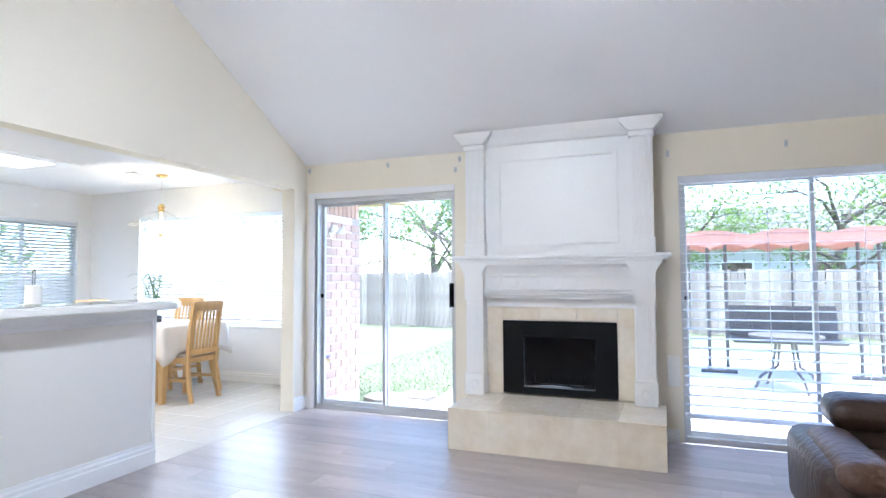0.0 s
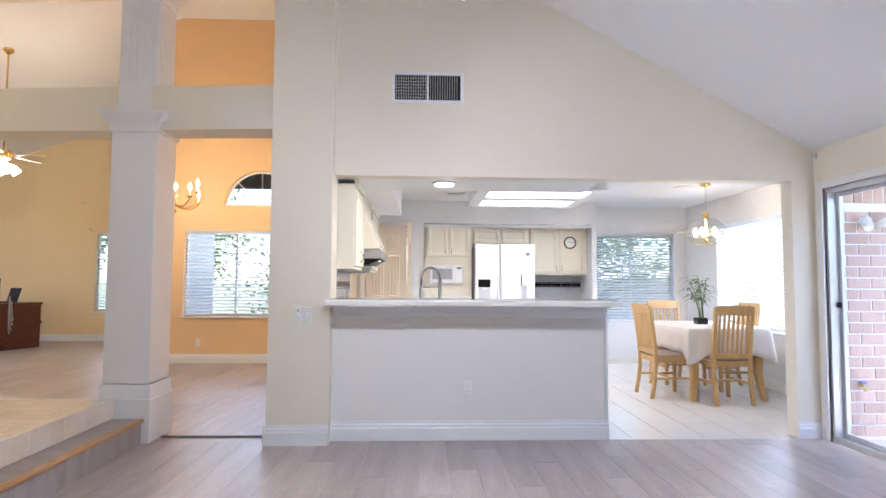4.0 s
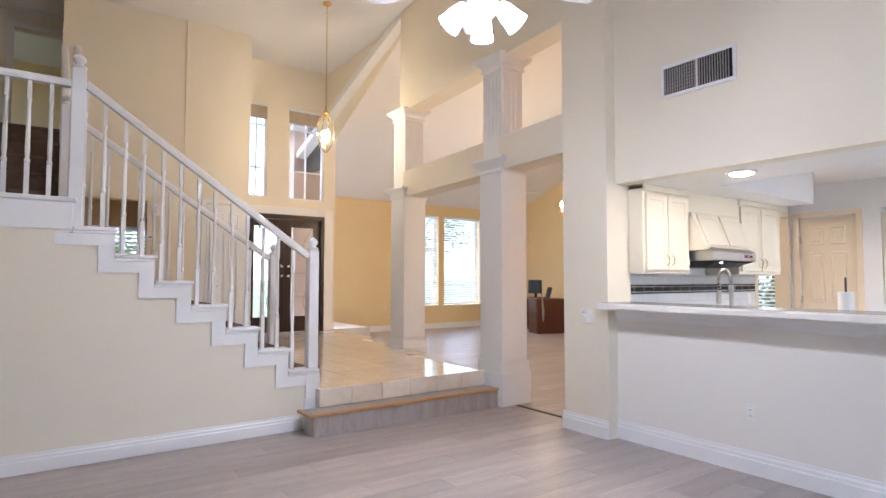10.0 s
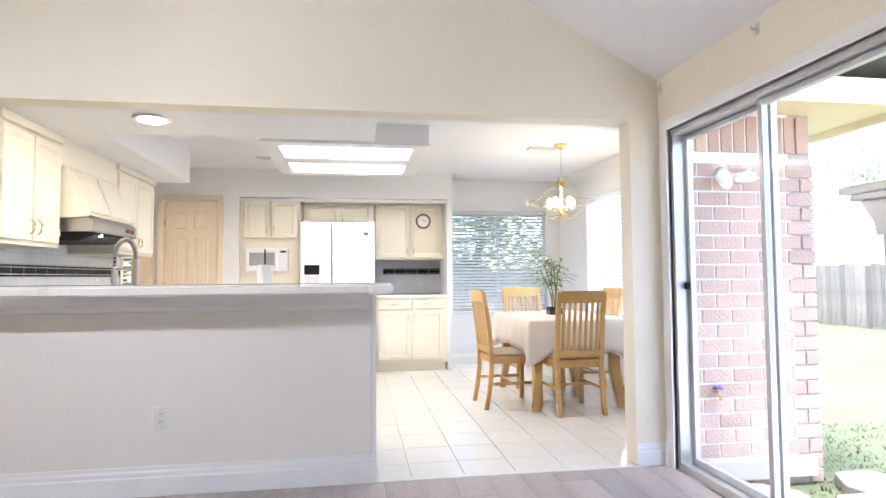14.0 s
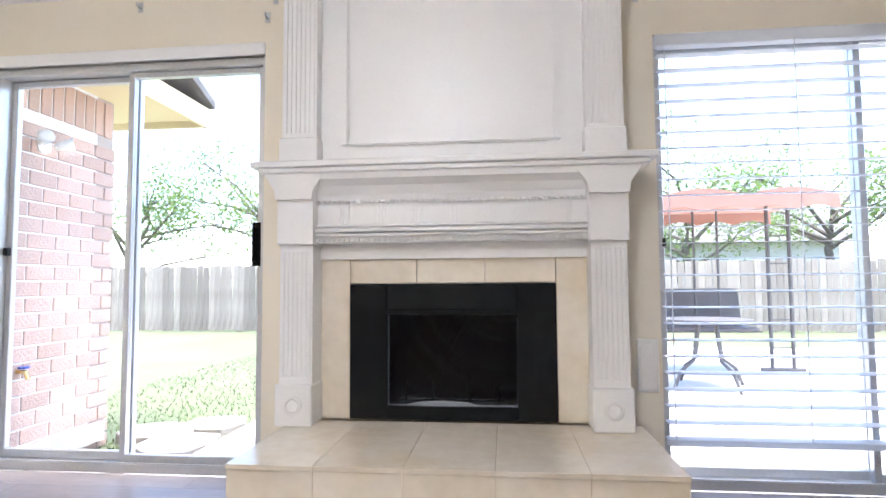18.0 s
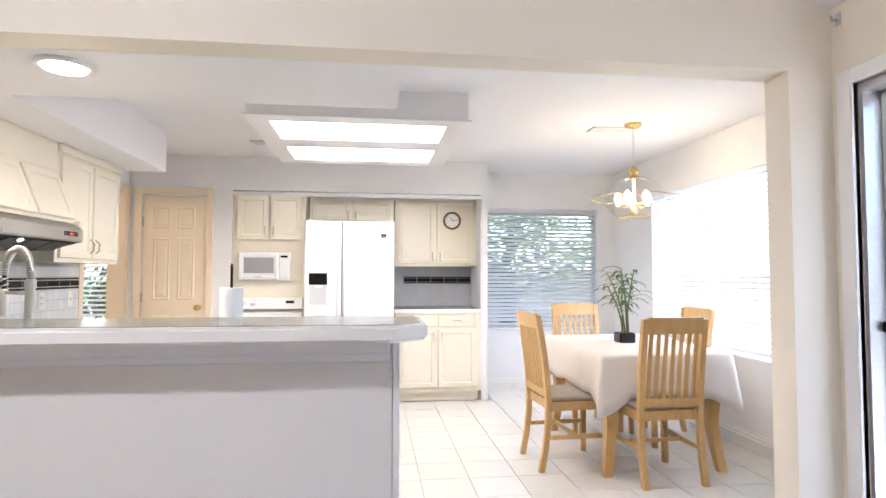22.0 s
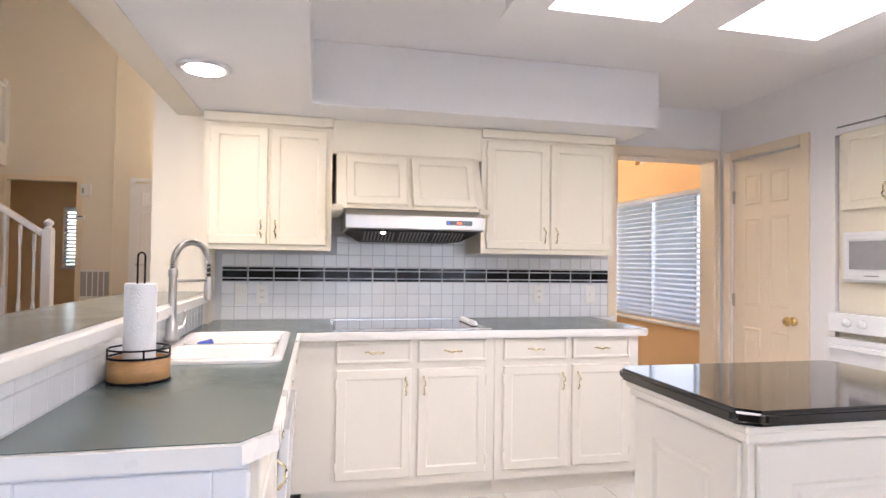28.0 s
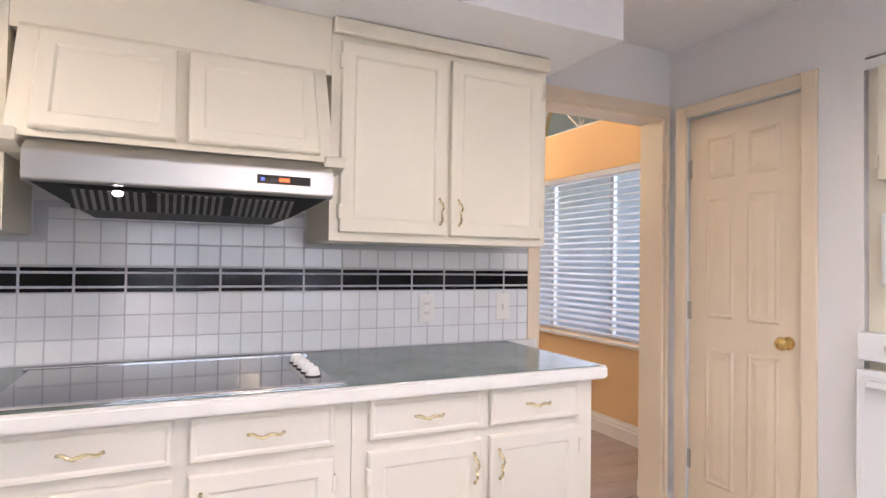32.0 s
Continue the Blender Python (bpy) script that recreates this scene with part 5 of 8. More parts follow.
# marble facing round the insert
for x0, x1, z0, z1 in ((-0.905, -0.769, 0.30, 1.07), (0.132, 0.268, 0.30, 1.07), (-0.769, -0.47, 0.892, 1.07), (-0.47, -0.17, 0.892, 1.07), (-0.17, 0.132, 0.892, 1.07)):
    part("marble_slab", B(x0 + 0.001, x1 - 0.001, 4.62, 4.659, z0, z1, 0.0015), M_TRAV, fp, "polished beige marble")
# fluted legs
for xc in (-0.972, 0.336):
    lg = part("leg", B(xc - 0.072, xc + 0.072, 4.50, 4.62, 0.42, 1.06), M_TRIM, fp)
    part("plinth", B(xc - 0.08, xc + 0.08, 4.47, 4.62, 0.298, 0.47, 0.005), M_TRIM, lg)
    for k in range(7):
        part("flute_rib", B(xc - 0.062 + k * 0.0195, xc - 0.051 + k * 0.0195, 4.495, 4.4995, 0.50, 1.03, 0.002), M_TRIM, lg)
    part("rosette", shifted(lathe([(0.040, 0.0), (0.040, 0.006), (0.030, 0.009), (0.024, 0.004), (0.0, 0.008)], 20), pose(xc, 4.4695, 0.385, 90, 0, 0)), M_TRIM, lg)
    part("capital_block", B(xc - 0.078, xc + 0.078, 4.478, 4.62, 1.06, 1.25), M_TRIM, lg)
    part("corbel", prism([(xc - 0.078, 1.25), (xc + 0.078, 1.25), (xc + 0.085, 1.29), (xc + 0.115, 1.335), (xc + 0.13, 1.362), (xc - 0.13, 1.362), (xc - 0.115, 1.335), (xc - 0.085, 1.29)], 4.455, 4.62, "y"), M_TRIM, lg)
# frieze with mouldings
fz = part("frieze", B(-0.90, 0.262, 4.54, 4.62, 1.07, 1.25), M_TRIM, fp)
part("lower_moulding", boxes((-0.90, 0.262, 4.515, 4.5398, 1.095, 1.108), (-0.90, 0.262, 4.505, 4.5398, 1.112, 1.128), (-0.90, 0.262, 4.52, 4.5398, 1.135, 1.145), bevel=0.003), M_TRIM, fz)
for k in range(52):
    x = -0.895 + k * 0.0222
    part("bead", B(x, x + 0.014, 4.522, 4.5397, 1.073, 1.086), M_TRIM, fz)
    part("dentil", B(x, x + 0.013, 4.518, 4.5397, 1.240, 1.252), M_TRIM, fz)
for k in range(7):
    x = -0.80 + k * 0.16
    for j in range(3):
        part("triglyph_bar", B(x + j * 0.018, x + 0.011 + j * 0.018, 4.532, 4.5398, 1.15, 1.232), M_TRIM, fz)
part("cove", prism([(4.62, 1.25), (4.53, 1.25), (4.52, 1.275), (4.495, 1.31), (4.46, 1.335), (4.455, 1.362), (4.62, 1.362)], -0.89, 0.252, "x"), M_TRIM, fp)
part("mantel_shelf", joined([B(-1.155, 0.527, 4.425, YN - 0.002, 1.385, 1.412, 0.006, 2), B(-1.125, 0.497, 4.44, YN - 0.002, 1.3625, 1.3848, 0.004)]), M_TRIM, fp)
# overmantel: panel between two fluted pilasters
for xc in (-0.972, 0.336):
    p2 = part("pilaster", B(xc - 0.078, xc + 0.078, 4.52, 4.58, 1.4125, 2.36), M_TRIM, fp)
    part("pilaster_base", B(xc - 0.086, xc + 0.086, 4.505, 4.58, 1.413, 1.53, 0.003), M_TRIM, p2)
    for k in range(7):
        part("flute_rib", B(xc - 0.066 + k * 0.0205, xc - 0.055 + k * 0.0205, 4.5155, 4.5197, 1.55, 2.28, 0.002), M_TRIM, p2)
    part("capital", joined([B(xc - 0.09, xc + 0.09, 4.50, 4.58, 2.29, 2.33, 0.004), prism([(xc - 0.09, 2.33), (xc + 0.09, 2.33), (xc + 0.15, 2.40), (xc + 0.16, 2.43), (xc - 0.16, 2.43), (xc - 0.15, 2.40)], 4.46, 4.58, "y")]), M_TRIM, p2)
part("panel_frame", boxes((-0.80, -0.765, 4.562, 4.5798, 1.50, 2.22), (0.128, 0.163, 4.562, 4.5798, 1.50, 2.22), (-0.765, 0.128, 4.562, 4.5798, 1.50, 1.535), (-0.765, 0.128, 4.562, 4.5798, 2.185, 2.22), bevel=0.006, seg=2), M_TRIM, fp)
part("crown", prism([(4.58, 2.32), (4.55, 2.33), (4.52, 2.38), (4.50, 2.44), (4.58, 2.44)], -0.895, 0.255, "x"), M_TRIM, fp)
# black insert with firebox
ins = part("insert_frame", boxes((-0.767, -0.60, 4.608, 4.64, 0.305, 0.888), (-0.036, 0.131, 4.608, 4.64, 0.305, 0.888), (-0.60, -0.036, 4.608, 4.64, 0.775, 0.888), (-0.60, -0.036, 4.608, 4.64, 0.305, 0.36), bevel=0.004), M_BLACK, fp, "matt black metal surround")
part("hood", boxes((-0.615, -0.02, 4.6022, 4.6065, 0.755, 0.78), bevel=0.003), M_BLACK, ins)
part("firebox", boxes((-0.60, -0.036, 4.66, 4.70, 0.36, 0.775)), M_SOOT, fp, "sooty firebox")
g = part("glass_front", B(-0.755, 0.119, 4.598, 4.602, 0.312, 0.88), M_FIREGLASS, fp, "dark glass fire screen")
g.visible_shadow = False
gr = part("log_grate", joined([tube([(x, 4.645, 0.37), (x, 4.645, 0.46)], 0.006, 6) for x in (-0.52, -0.40, -0.24, -0.12)] + [tube([(-0.55, 4.648, 0.385), (-0.09, 4.648, 0.385)], 0.006, 6)]), M_BLACK, fp)
part("ash", shifted(lathe([(0.10, 0.0), (0.07, 0.012), (0.02, 0.018), (0.0, 0.02)], 14), pose(-0.36, 4.64, 0.362) @ Matrix.Diagonal((1.6, 0.2, 1, 1))), M_CONC, gr, "pale ash")
# raised hearth, slab by slab
HX0, HX1, HY = -1.015, 0.47, 3.985
part("hearth_core", B(HX0 + 0.012, HX1 - 0.012, HY + 0.012, 4.655, 0, 0.28), M_TRAV, fp)
for k in range(5):
    a, b = HX0 + (HX1 - HX0) * k / 5, HX0 + (HX1 - HX0) * (k + 1) / 5
    part("hearth_slab", B(a + 0.0003, b - 0.0003, HY - 0.008, 4.60, 0.2805, 0.2975, 0.0012), M_TRAV, fp)
    part("front_slab", B(a + 0.0003, b - 0.0003, HY, HY + 0.0118, 0.0, 0.280, 0.0015), M_TRAV, fp)
for x0, x1 in ((HX0, HX0 + 0.0118), (HX1 - 0.0118, HX1)):
    part("side_slab", B(x0, x1, HY + 0.012, 4.60, 0.0, 0.280, 0.0015), M_TRAV, fp)

# return air grille high on the gable wall
vg = thing("return_vent", "white framed return air grille with dark louvres", "vent", "", pose(XW, 1.27, 2.70, 0, 0, 90))
W, Hh = 0.53, 0.205
part("frame", boxes((-0.025, W + 0.025, -0.012, 0, -0.025, 0.0), (-0.025, W + 0.025, -0.012, 0, Hh, Hh + 0.025), (-0.025, 0, -0.012, 0, 0, Hh), (W, W + 0.025, -0.012, 0, 0, Hh), (W / 2 - 0.008, W / 2 + 0.008, -0.011, 0, 0, Hh), bevel=0.002), M_TRIM, vg)
# dark sheet standing for the shade inside the duct
part("backing", B(0, W, -0.004, -0.001, 0, Hh), M_DARK, vg)
for k in range(26):
    x = 0.012 + k * (W - 0.02) / 26
    if abs(x - W / 2) > 0.015:
        part("louvre", shifted(B(-0.0026, 0.0026, -0.010, 0.0, 0.004, Hh - 0.004), pose(x, -0.0005, 0)), M_GRILLE, vg)
for k in range(7):
    part("cross_louvre", B(0.003, W / 2 - 0.009, -0.0118, -0.0104, 0.018 + k * 0.026, 0.022 + k * 0.026), M_GRILLE, vg)
outlet(pose(XW, 1.86, 0.40, 0, 0, 90))
outlet(pose(XS, 0.625, 0.98, 0, 0, 90), "switch")
th = thing("thermostat_plate", "double white switch plate on the pier", "switch", "wall plates", pose(XS, 0.56, 0.98, 0, 0, 90))
part("plate", B(-0.035, 0.025, -0.006, 0, -0.058, 0.058, 0.003, 2), M_PLASTIC, th)
part("dial", shifted(lathe([(0.014, 0), (0.012, 0.014), (0, 0.015)], 12), pose(-0.005, -0.006, 0, 90, 0, 0)), M_PLASTIC, th)
part("indicator", B(-0.012, 0.002, -0.0075, -0.0062, 0.025, 0.032), M_DARK, th)


def ceiling_fan(name, label, m, rod, blade, shade_mat, body_mat, blade_mat, n_lights=4, bulb_mat=None):
    """A fan with tilted blades and glass light shades; m is the motor's centre."""
    f = thing(name, label, "ceiling fan", "", m)
    part("rod", tube([(0, 0, 0.06), (0, 0, rod)], 0.012, 8), body_mat, f)
    part("canopy", lathe([(0.07, rod), (0.07, rod - 0.03), (0.03, rod - 0.07), (0.013, rod - 0.08)], 18), body_mat, f, smooth=True)
    part("motor", lathe([(0.03, 0.09), (0.10, 0.07), (0.115, 0.03), (0.115, -0.03), (0.09, -0.06), (0.05, -0.08), (0.05, -0.12), (0.0, -0.12)], 22), body_mat, f, smooth=True)
    for k in range(5):
        b = part("blade", shifted(prism([(0.17, -0.055), (0.55 * blade, -0.07), (0.64 * blade, -0.045), (0.65 * blade, 0.045), (0.55 * blade, 0.07), (0.17, 0.055)], -0.004, 0.004, bevel=0.002), pose(0, 0, 0.0, 0, 0, 72 * k + 20) @ pose(0, 0, 0, 12, 0, 0)), blade_mat, f)
        part("blade_iron", shifted(B(0.09, 0.22, -0.02, 0.02, -0.012, -0.004), pose(0, 0, 0, 0, 0, 72 * k + 20) @ pose(0, 0, 0, 12, 0, 0)), body_mat, b)
    for k in range(n_lights):
        a = 2 * math.pi * k / n_lights + 0.9
        mm = pose(0.05 * math.cos(a), 0.05 * math.sin(a), -0.10, 0, 0, math.degrees(a)) @ pose(0, 0, 0, 0, 137, 0)
        arm = part("lamp_arm", shifted(tube([(0, 0, 0), (0, 0, 0.06)], 0.012, 8), mm), body_mat, f)
        part("shade", shifted(lathe([(0.022, 0.045), (0.036, 0.06), (0.046, 0.095), (0.052, 0.14), (0.061, 0.185), (0.058, 0.185), (0.047, 0.13), (0.0, 0.10)], 18), mm), shade_mat, arm, "lit frosted glass shade", True)
        if bulb_mat:
            part("bulb", shifted(lathe([(0.0, 0.112), (0.02, 0.118), (0.03, 0.14), (0.026, 0.165), (0.0, 0.178)], 12), mm), bulb_mat, arm, "lit round bulb", True)
    part("pull_chain", tube([(0.02, 0.02, -0.12), (0.02, 0.02, -0.30)], 0.0015, 5), body_mat, f)
    return f


M_FANSHADE = glow("bright_fan_shade", (0.93, 0.97, 1.0), 9.0)
M_FANBULB = glow("bright_fan_bulb", (0.93, 0.97, 1.0), 260.0)
ceiling_fan("ceiling_fan", "white ceiling fan with four bright frosted lamp shades", pose(-0.65, 1.62, 2.80), 1.19, 1.0, M_FANSHADE, M_TRIM, M_TRIM, bulb_mat=M_FANBULB)

# brown leather recliner
sf = thing("leather_recliner", "dark brown leather recliner with padded arm", "armchair", "", pose(1.075, 2.86, 0))
def cushion(x0, x1, y0, y1, z0, z1, r):
    bm = B(x0, x1, y0, y1, z0, z1, r, 4)
    for v in bm.verts:
        v.co += 0.012 * noise.noise_vector(v.co * 6)
    return bm
part("base", cushion(0.05, 1.0, 0.05, 0.85, 0.0, 0.28, 0.03), M_LEATHER, sf, smooth=True)
part("arm", cushion(0.0, 0.22, 0.0, 0.86, 0.03, 0.455, 0.09), M_LEATHER, sf, "worn brown leather arm", True)
part("arm_pad", cushion(0.05, 0.26, -0.05, 0.66, 0.35, 0.49, 0.068), M_LEATHERB, sf, "worn padded arm top", True)
part("arm", cushion(0.86, 1.08, 0.0, 0.86, 0.03, 0.455, 0.09), M_LEATHERB, sf, smooth=True)
part("seat", cushion(0.22, 0.86, 0.0, 0.70, 0.20, 0.38, 0.06), M_LEATHERB, sf, smooth=True)
part("footrest", cushion(0.24, 0.84, -0.10, -0.005, 0.06, 0.34, 0.04), M_LEATHER, sf, smooth=True)
part("backrest", cushion(0.23, 0.94, 0.66, 0.90, 0.20, 0.50, 0.06), M_LEATHER, sf, smooth=True)
part("head_cushion", cushion(0.17, 0.98, 0.62, 0.92, 0.45, 0.62, 0.08), M_LEATHER, sf, smooth=True)


# ---- stairs and entry ----
SY0S, SY1S = -2.15, -0.93
step_z = [0.51 + 0.1903 * i for i in range(7)]
step_x = [-0.87 + 0.2595 * i for i in range(8)]
LZ = 1.845
# wall under the flight
prof = [(step_x[0] + 0.02, 0.0)]
for i in range(7):
    prof += [(step_x[i] + 0.02, step_z[i] - 0.05), (step_x[i + 1] + 0.02, step_z[i] - 0.05)]
prof += [(step_x[7] + 0.02, LZ - 0.1), (XE, LZ - 0.1), (XE, 0.0)]
wall("wall_under_stairs", prism(prof, -1.05, -0.93, "y"), M_CREAM, "cream wall under the open staircase")
st = thing("staircase", "white staircase with brown carpet treads and turned balusters", "staircase")
for i in range(7):
    x0, x1, z = step_x[i], step_x[i + 1], step_z[i]
    s = part("step", B(x0 + 0.012, x1 + 0.05, SY0S, -1.06, z - 0.185, z - 0.012), M_CARPET, st, "taupe carpeted step")
    part("carpet_nosing", tube([(x0 + 0.012, SY0S, z - 0.018), (x0 + 0.012, -1.06, z - 0.018)], 0.014, 8), M_CARPET, s, smooth=True)
    part("tread_return", joined([B(x0 - 0.022, x1 - 0.003, -1.06, -0.892, z - 0.03, z, 0.008, 2), B(x0 - 0.008, x1, -1.05, -0.905, z - 0.05, z - 0.0302, 0.004)]), M_TRIM, st, "white tread end")
    part("riser_trim", B(x0 - 0.004, x0 + 0.10, -0.9295, -0.908, z - 0.2400, z - 0.1325), M_TRIM, st)
    part("stringer_trim", B(x0 - 0.004, x1 + 0.10, -0.9295, -0.908, z - 0.132, z - 0.0505), M_TRIM, st)
    part("tread_return", B(x0 - 0.02, x1 - 0.003, -2.24, -2.151, z - 0.03, z, 0.006), M_TRIM, st)
    part("stringer_panel", B(x0, x1, -2.225, -2.16, FOYER_Z, z - 0.031), M_TRIM, st)
part("landing", B(step_x[7] + 0.012, XE, SY0S - 0.05, -1.06, LZ - 0.2, LZ - 0.01), M_CARPET, st, "carpeted landing")
part("landing_edge", joined([B(step_x[7] - 0.022, XE, -1.06, -0.892, LZ - 0.03, LZ + 0.005, 0.008, 2), B(step_x[7], XE, -0.9295, -0.912, LZ - 0.22, LZ - 0.031, 0.003)]), M_TRIM, st, "white landing edge")
part("foot_block", joined([B(-0.91, -0.76, -1.05, -0.91, 0.0, 0.255, 0.004), B(-0.90, -0.77, -1.04, -0.905, 0.255, 0.47, 0.004)]), M_TRIM, st)


def newel(x, y, z0, z1, r=0.045):
    n = part("newel_post", B(x - r, x + r, y - r, y + r, z0, z1 - 0.115, 0.006), M_TRIM, st)
    part("finial", lathe([(0.048, z1 - 0.115), (0.05, z1 - 0.10), (0.03, z1 - 0.09), (0.028, z1 - 0.075), (0.045, z1 - 0.055), (0.042, z1 - 0.035), (0.015, z1 - 0.008), (0.0, z1)], 14, x, y), M_TRIM, n, "turned finial", True)
    return n


def baluster(x, y, z0, z1, parent=None):
    h = z1 - z0
    bm = B(x - 0.015, x + 0.015, y - 0.015, y + 0.015, z0, z0 + h * 0.28)
    lathe([(0.014, z0 + h * 0.28), (0.019, z0 + h * 0.30), (0.012, z0 + h * 0.33), (0.0155, z0 + h * 0.40), (0.011, z0 + h * 0.80), (0.015, z0 + h * 0.82), (0.015, z0 + h * 0.84)], 10, x, y, 0, bm)
    box(bm, x - 0.013, x + 0.013, y - 0.013, y + 0.013, z0 + h * 0.84, z1)
    return part("baluster", bm, M_TRIM, parent or st)


def rail(p, q, parent=None):
    p, q = Vector(p), Vector(q)
    d = (q - p).normalized()
    s = d.cross(Vector((0, 0, 1))).normalized()
    u = s.cross(d)
    prof = [(-0.03, -0.025), (0.03, -0.025), (0.033, 0.0), (0.028, 0.022), (0.015, 0.03), (-0.015, 0.03), (-0.028, 0.022), (-0.033, 0.0)]
    bm = bmesh.new()
    r = [[bm.verts.new(c + a * s + b * u) for a, b in prof] for c in (p, q)]
    for k in range(8):
        bm.faces.new([r[0][k], r[0][(k + 1) % 8], r[1][(k + 1) % 8], r[1][k]])
    bm.faces.new(r[0])
    bm.faces.new(r[1][::-1])
    return part("handrail", bm, M_TRIM, parent or st)


YR = -0.975
newel(-0.845, YR, step_z[0], 1.655)
newel(0.935, YR, 1.604, 2.895)
rail((-0.80, YR, 1.485), (0.89, YR, 2.675))
rail((0.98, YR, 2.665), (XE, YR, 2.665))
hz = lambda x: 1.46 + (x + 0.80) * (2.675 - 1.485) / 1.69
for i in range(7):
    for f in (0.30, 0.78):
        x = step_x[i] + f * 0.2595
        if i == 0 and f < 0.5:
            continue
        baluster(x, YR, step_z[i], hz(x) - 0.02)
for k in range(13):
    x = 1.09 + k * 0.125
    baluster(x, YR, LZ, 2.64)
YB = -2.195
newel(-0.915, YB, FOYER_Z, 1.66)
newel(0.96, YB, LZ - 0.1, 2.93)
rail((-0.87, YB, 1.50), (0.92, YB, 2.72))
hz2 = lambda x: 1.47 + (x + 0.87) * (2.72 - 1.50) / 1.79
for i in range(7):
    for f in (0.30, 0.78):
        x = step_x[i] + f * 0.2595
        baluster(x, YB, step_z[i], hz2(x) - 0.02)
# second flight, away from the landing
UZ = LZ + 0.195 * 5
for i in range(5):
    y0 = -2.20 - 0.25 * i
    part("step", B(0.99, 1.95, y0 - 0.30, y0, LZ + 0.195 * i - 0.18, LZ + 0.195 * (i + 1) - 0.006), M_CARPET, st, "taupe carpeted step")
    part("carpet_nosing", tube([(0.99, y0 + 0.004, LZ + 0.195 * (i + 1) - 0.02), (1.95, y0 + 0.004, LZ + 0.195 * (i + 1) - 0.02)], 0.015, 8), M_CARPET, st, smooth=True)
part("stringer_panel", prism([(-2.16, LZ - 0.2), (-2.16, LZ + 0.22), (-3.45, UZ + 0.1), (-3.45, UZ - 0.45)], 0.95, 0.988, "x"), M_TRIM, st)
rail((0.965, -2.20, 2.86), (0.965, -3.42, UZ + 0.93))
for k in range(9):
    y = -2.32 - k * 0.125
    baluster(0.965, y, LZ + 0.22 + (-2.16 - y) * 0.70, 2.83 + (-2.2 - y) * 0.73 - 0.02)
# upper hall
structure(part("floor", B(0.84, XE, -6.15, -3.45, UZ - 0.25, UZ), M_CARPET), "carpeted upper hall floor", "floor")
structure(part("trim", joined([B(0.815, 0.838, -5.06, -3.45, UZ - 0.26, UZ + 0.02), B(0.80, 0.86, -5.06, -3.45, UZ + 0.0201, UZ + 0.045, 0.006)]), M_TRIM), "white fascia of the upper hall", "trim")
bl = thing("balcony_railing", "white upper hall railing with turned balusters", "railing")
def newel_b(x, y, z0, z1):
    n = newel(x, y, z0, z1)
    n.parent = bl
newel_b(0.84, -3.62, UZ - 0.05, UZ + 1.06)
newel_b(0.84, -5.02, UZ + 0.02, UZ + 0.98)
rail((0.84, -3.66, UZ + 0.87), (0.84, -4.98, UZ + 0.87), bl)
for k in range(10):
    baluster(0.84, -3.77 - k * 0.125, UZ + 0.045, UZ + 0.845, bl)
wall("wall_upper_hall", boxes((2.0, 2.12, -6.15, -3.45, UZ, 5.4), (1.96, 2.08, -3.45, -2.16, LZ, 5.4)), M_CREAM, "cream upper hall wall")
six_panel_door("door_upper", "white panelled door standing open in the upper room", 0.70, 2.0, M_TRIM, pose(UD[1] + 0.03, -6.34, UZ, 0, 0, -80))
structure(part("trim", boxes((UD[0] - 0.07, UD[0], -6.149, -6.13, UZ, UD[2] + 0.07), (UD[1], UD[1] + 0.07, -6.149, -6.13, UZ, UD[2] + 0.07), (UD[0], UD[1], -6.149, -6.13, UD[2], UD[2] + 0.07)), M_TRIM), "white casing of the upper door", "trim")
# hall beyond the opening: an inner door and a return grille
structure(part("trim", boxes((-0.17, -0.10, -5.06, -5.045, FOYER_Z, 2.44), (0.82, 0.89, -5.06, -5.045, FOYER_Z, 2.44), (-0.10, 0.82, -5.06, -5.045, 2.37, 2.44)), M_DOOR), "cream casing of the hall opening", "trim")
cd = six_panel_door("door_closet", "white panelled closet door, closed, beside the entry", 0.56, 2.03, M_TRIM, pose(-0.88, -5.036, FOYER_Z, 0, 0, 180))
part("handle", joined([shifted(lathe([(0.026, 0.0), (0.026, 0.008), (0.012, 0.012), (0.011, 0.045), (0.0, 0.046)], 12), pose(0.055, -0.02, 0.83, 90, 0, 0)), tube([(0.055, -0.06, 0.83), (0.16, -0.062, 0.828)], 0.008, 8)]), M_CHROME, cd, "chrome lever handle", True)
structure(part("trim", boxes((-0.88, -0.81, -5.059, -5.03, FOYER_Z, 2.46), (-1.49, -1.44, -5.059, -5.03, FOYER_Z, 2.46), (-1.44, -0.88, -5.059, -5.03, 2.405, 2.46)), M_TRIM), "white casing of the closet door", "trim")
hatch = thing("attic_hatch", "white framed attic hatch in the upper hall ceiling", "hatch")
part("panel", B(0.92, 1.45, -5.95, -5.40, 5.064, 5.076), M_CEIL, hatch)
part("frame", boxes((0.87, 0.92, -6.0, -5.35, 5.055, 5.079), (1.45, 1.50, -6.0, -5.35, 5.055, 5.079), (0.92, 1.45, -6.0, -5.95, 5.055, 5.079), (0.92, 1.45, -5.40, -5.35, 5.055, 5.079)), M_TRIM, hatch)
structure(part("floor", B(-1.36, XE, -6.15, -2.3, 0.30, FOYER_Z - 0.002), M_MARBLE), "polished marble floor of the stair hall", "floor")
gv = thing("floor_return_grille", "white return air grille low on the hall wall", "vent", "", pose(-0.56, -5.06, 0.70, 0, 0, 180) @ pose(-0.40, 0, 0))
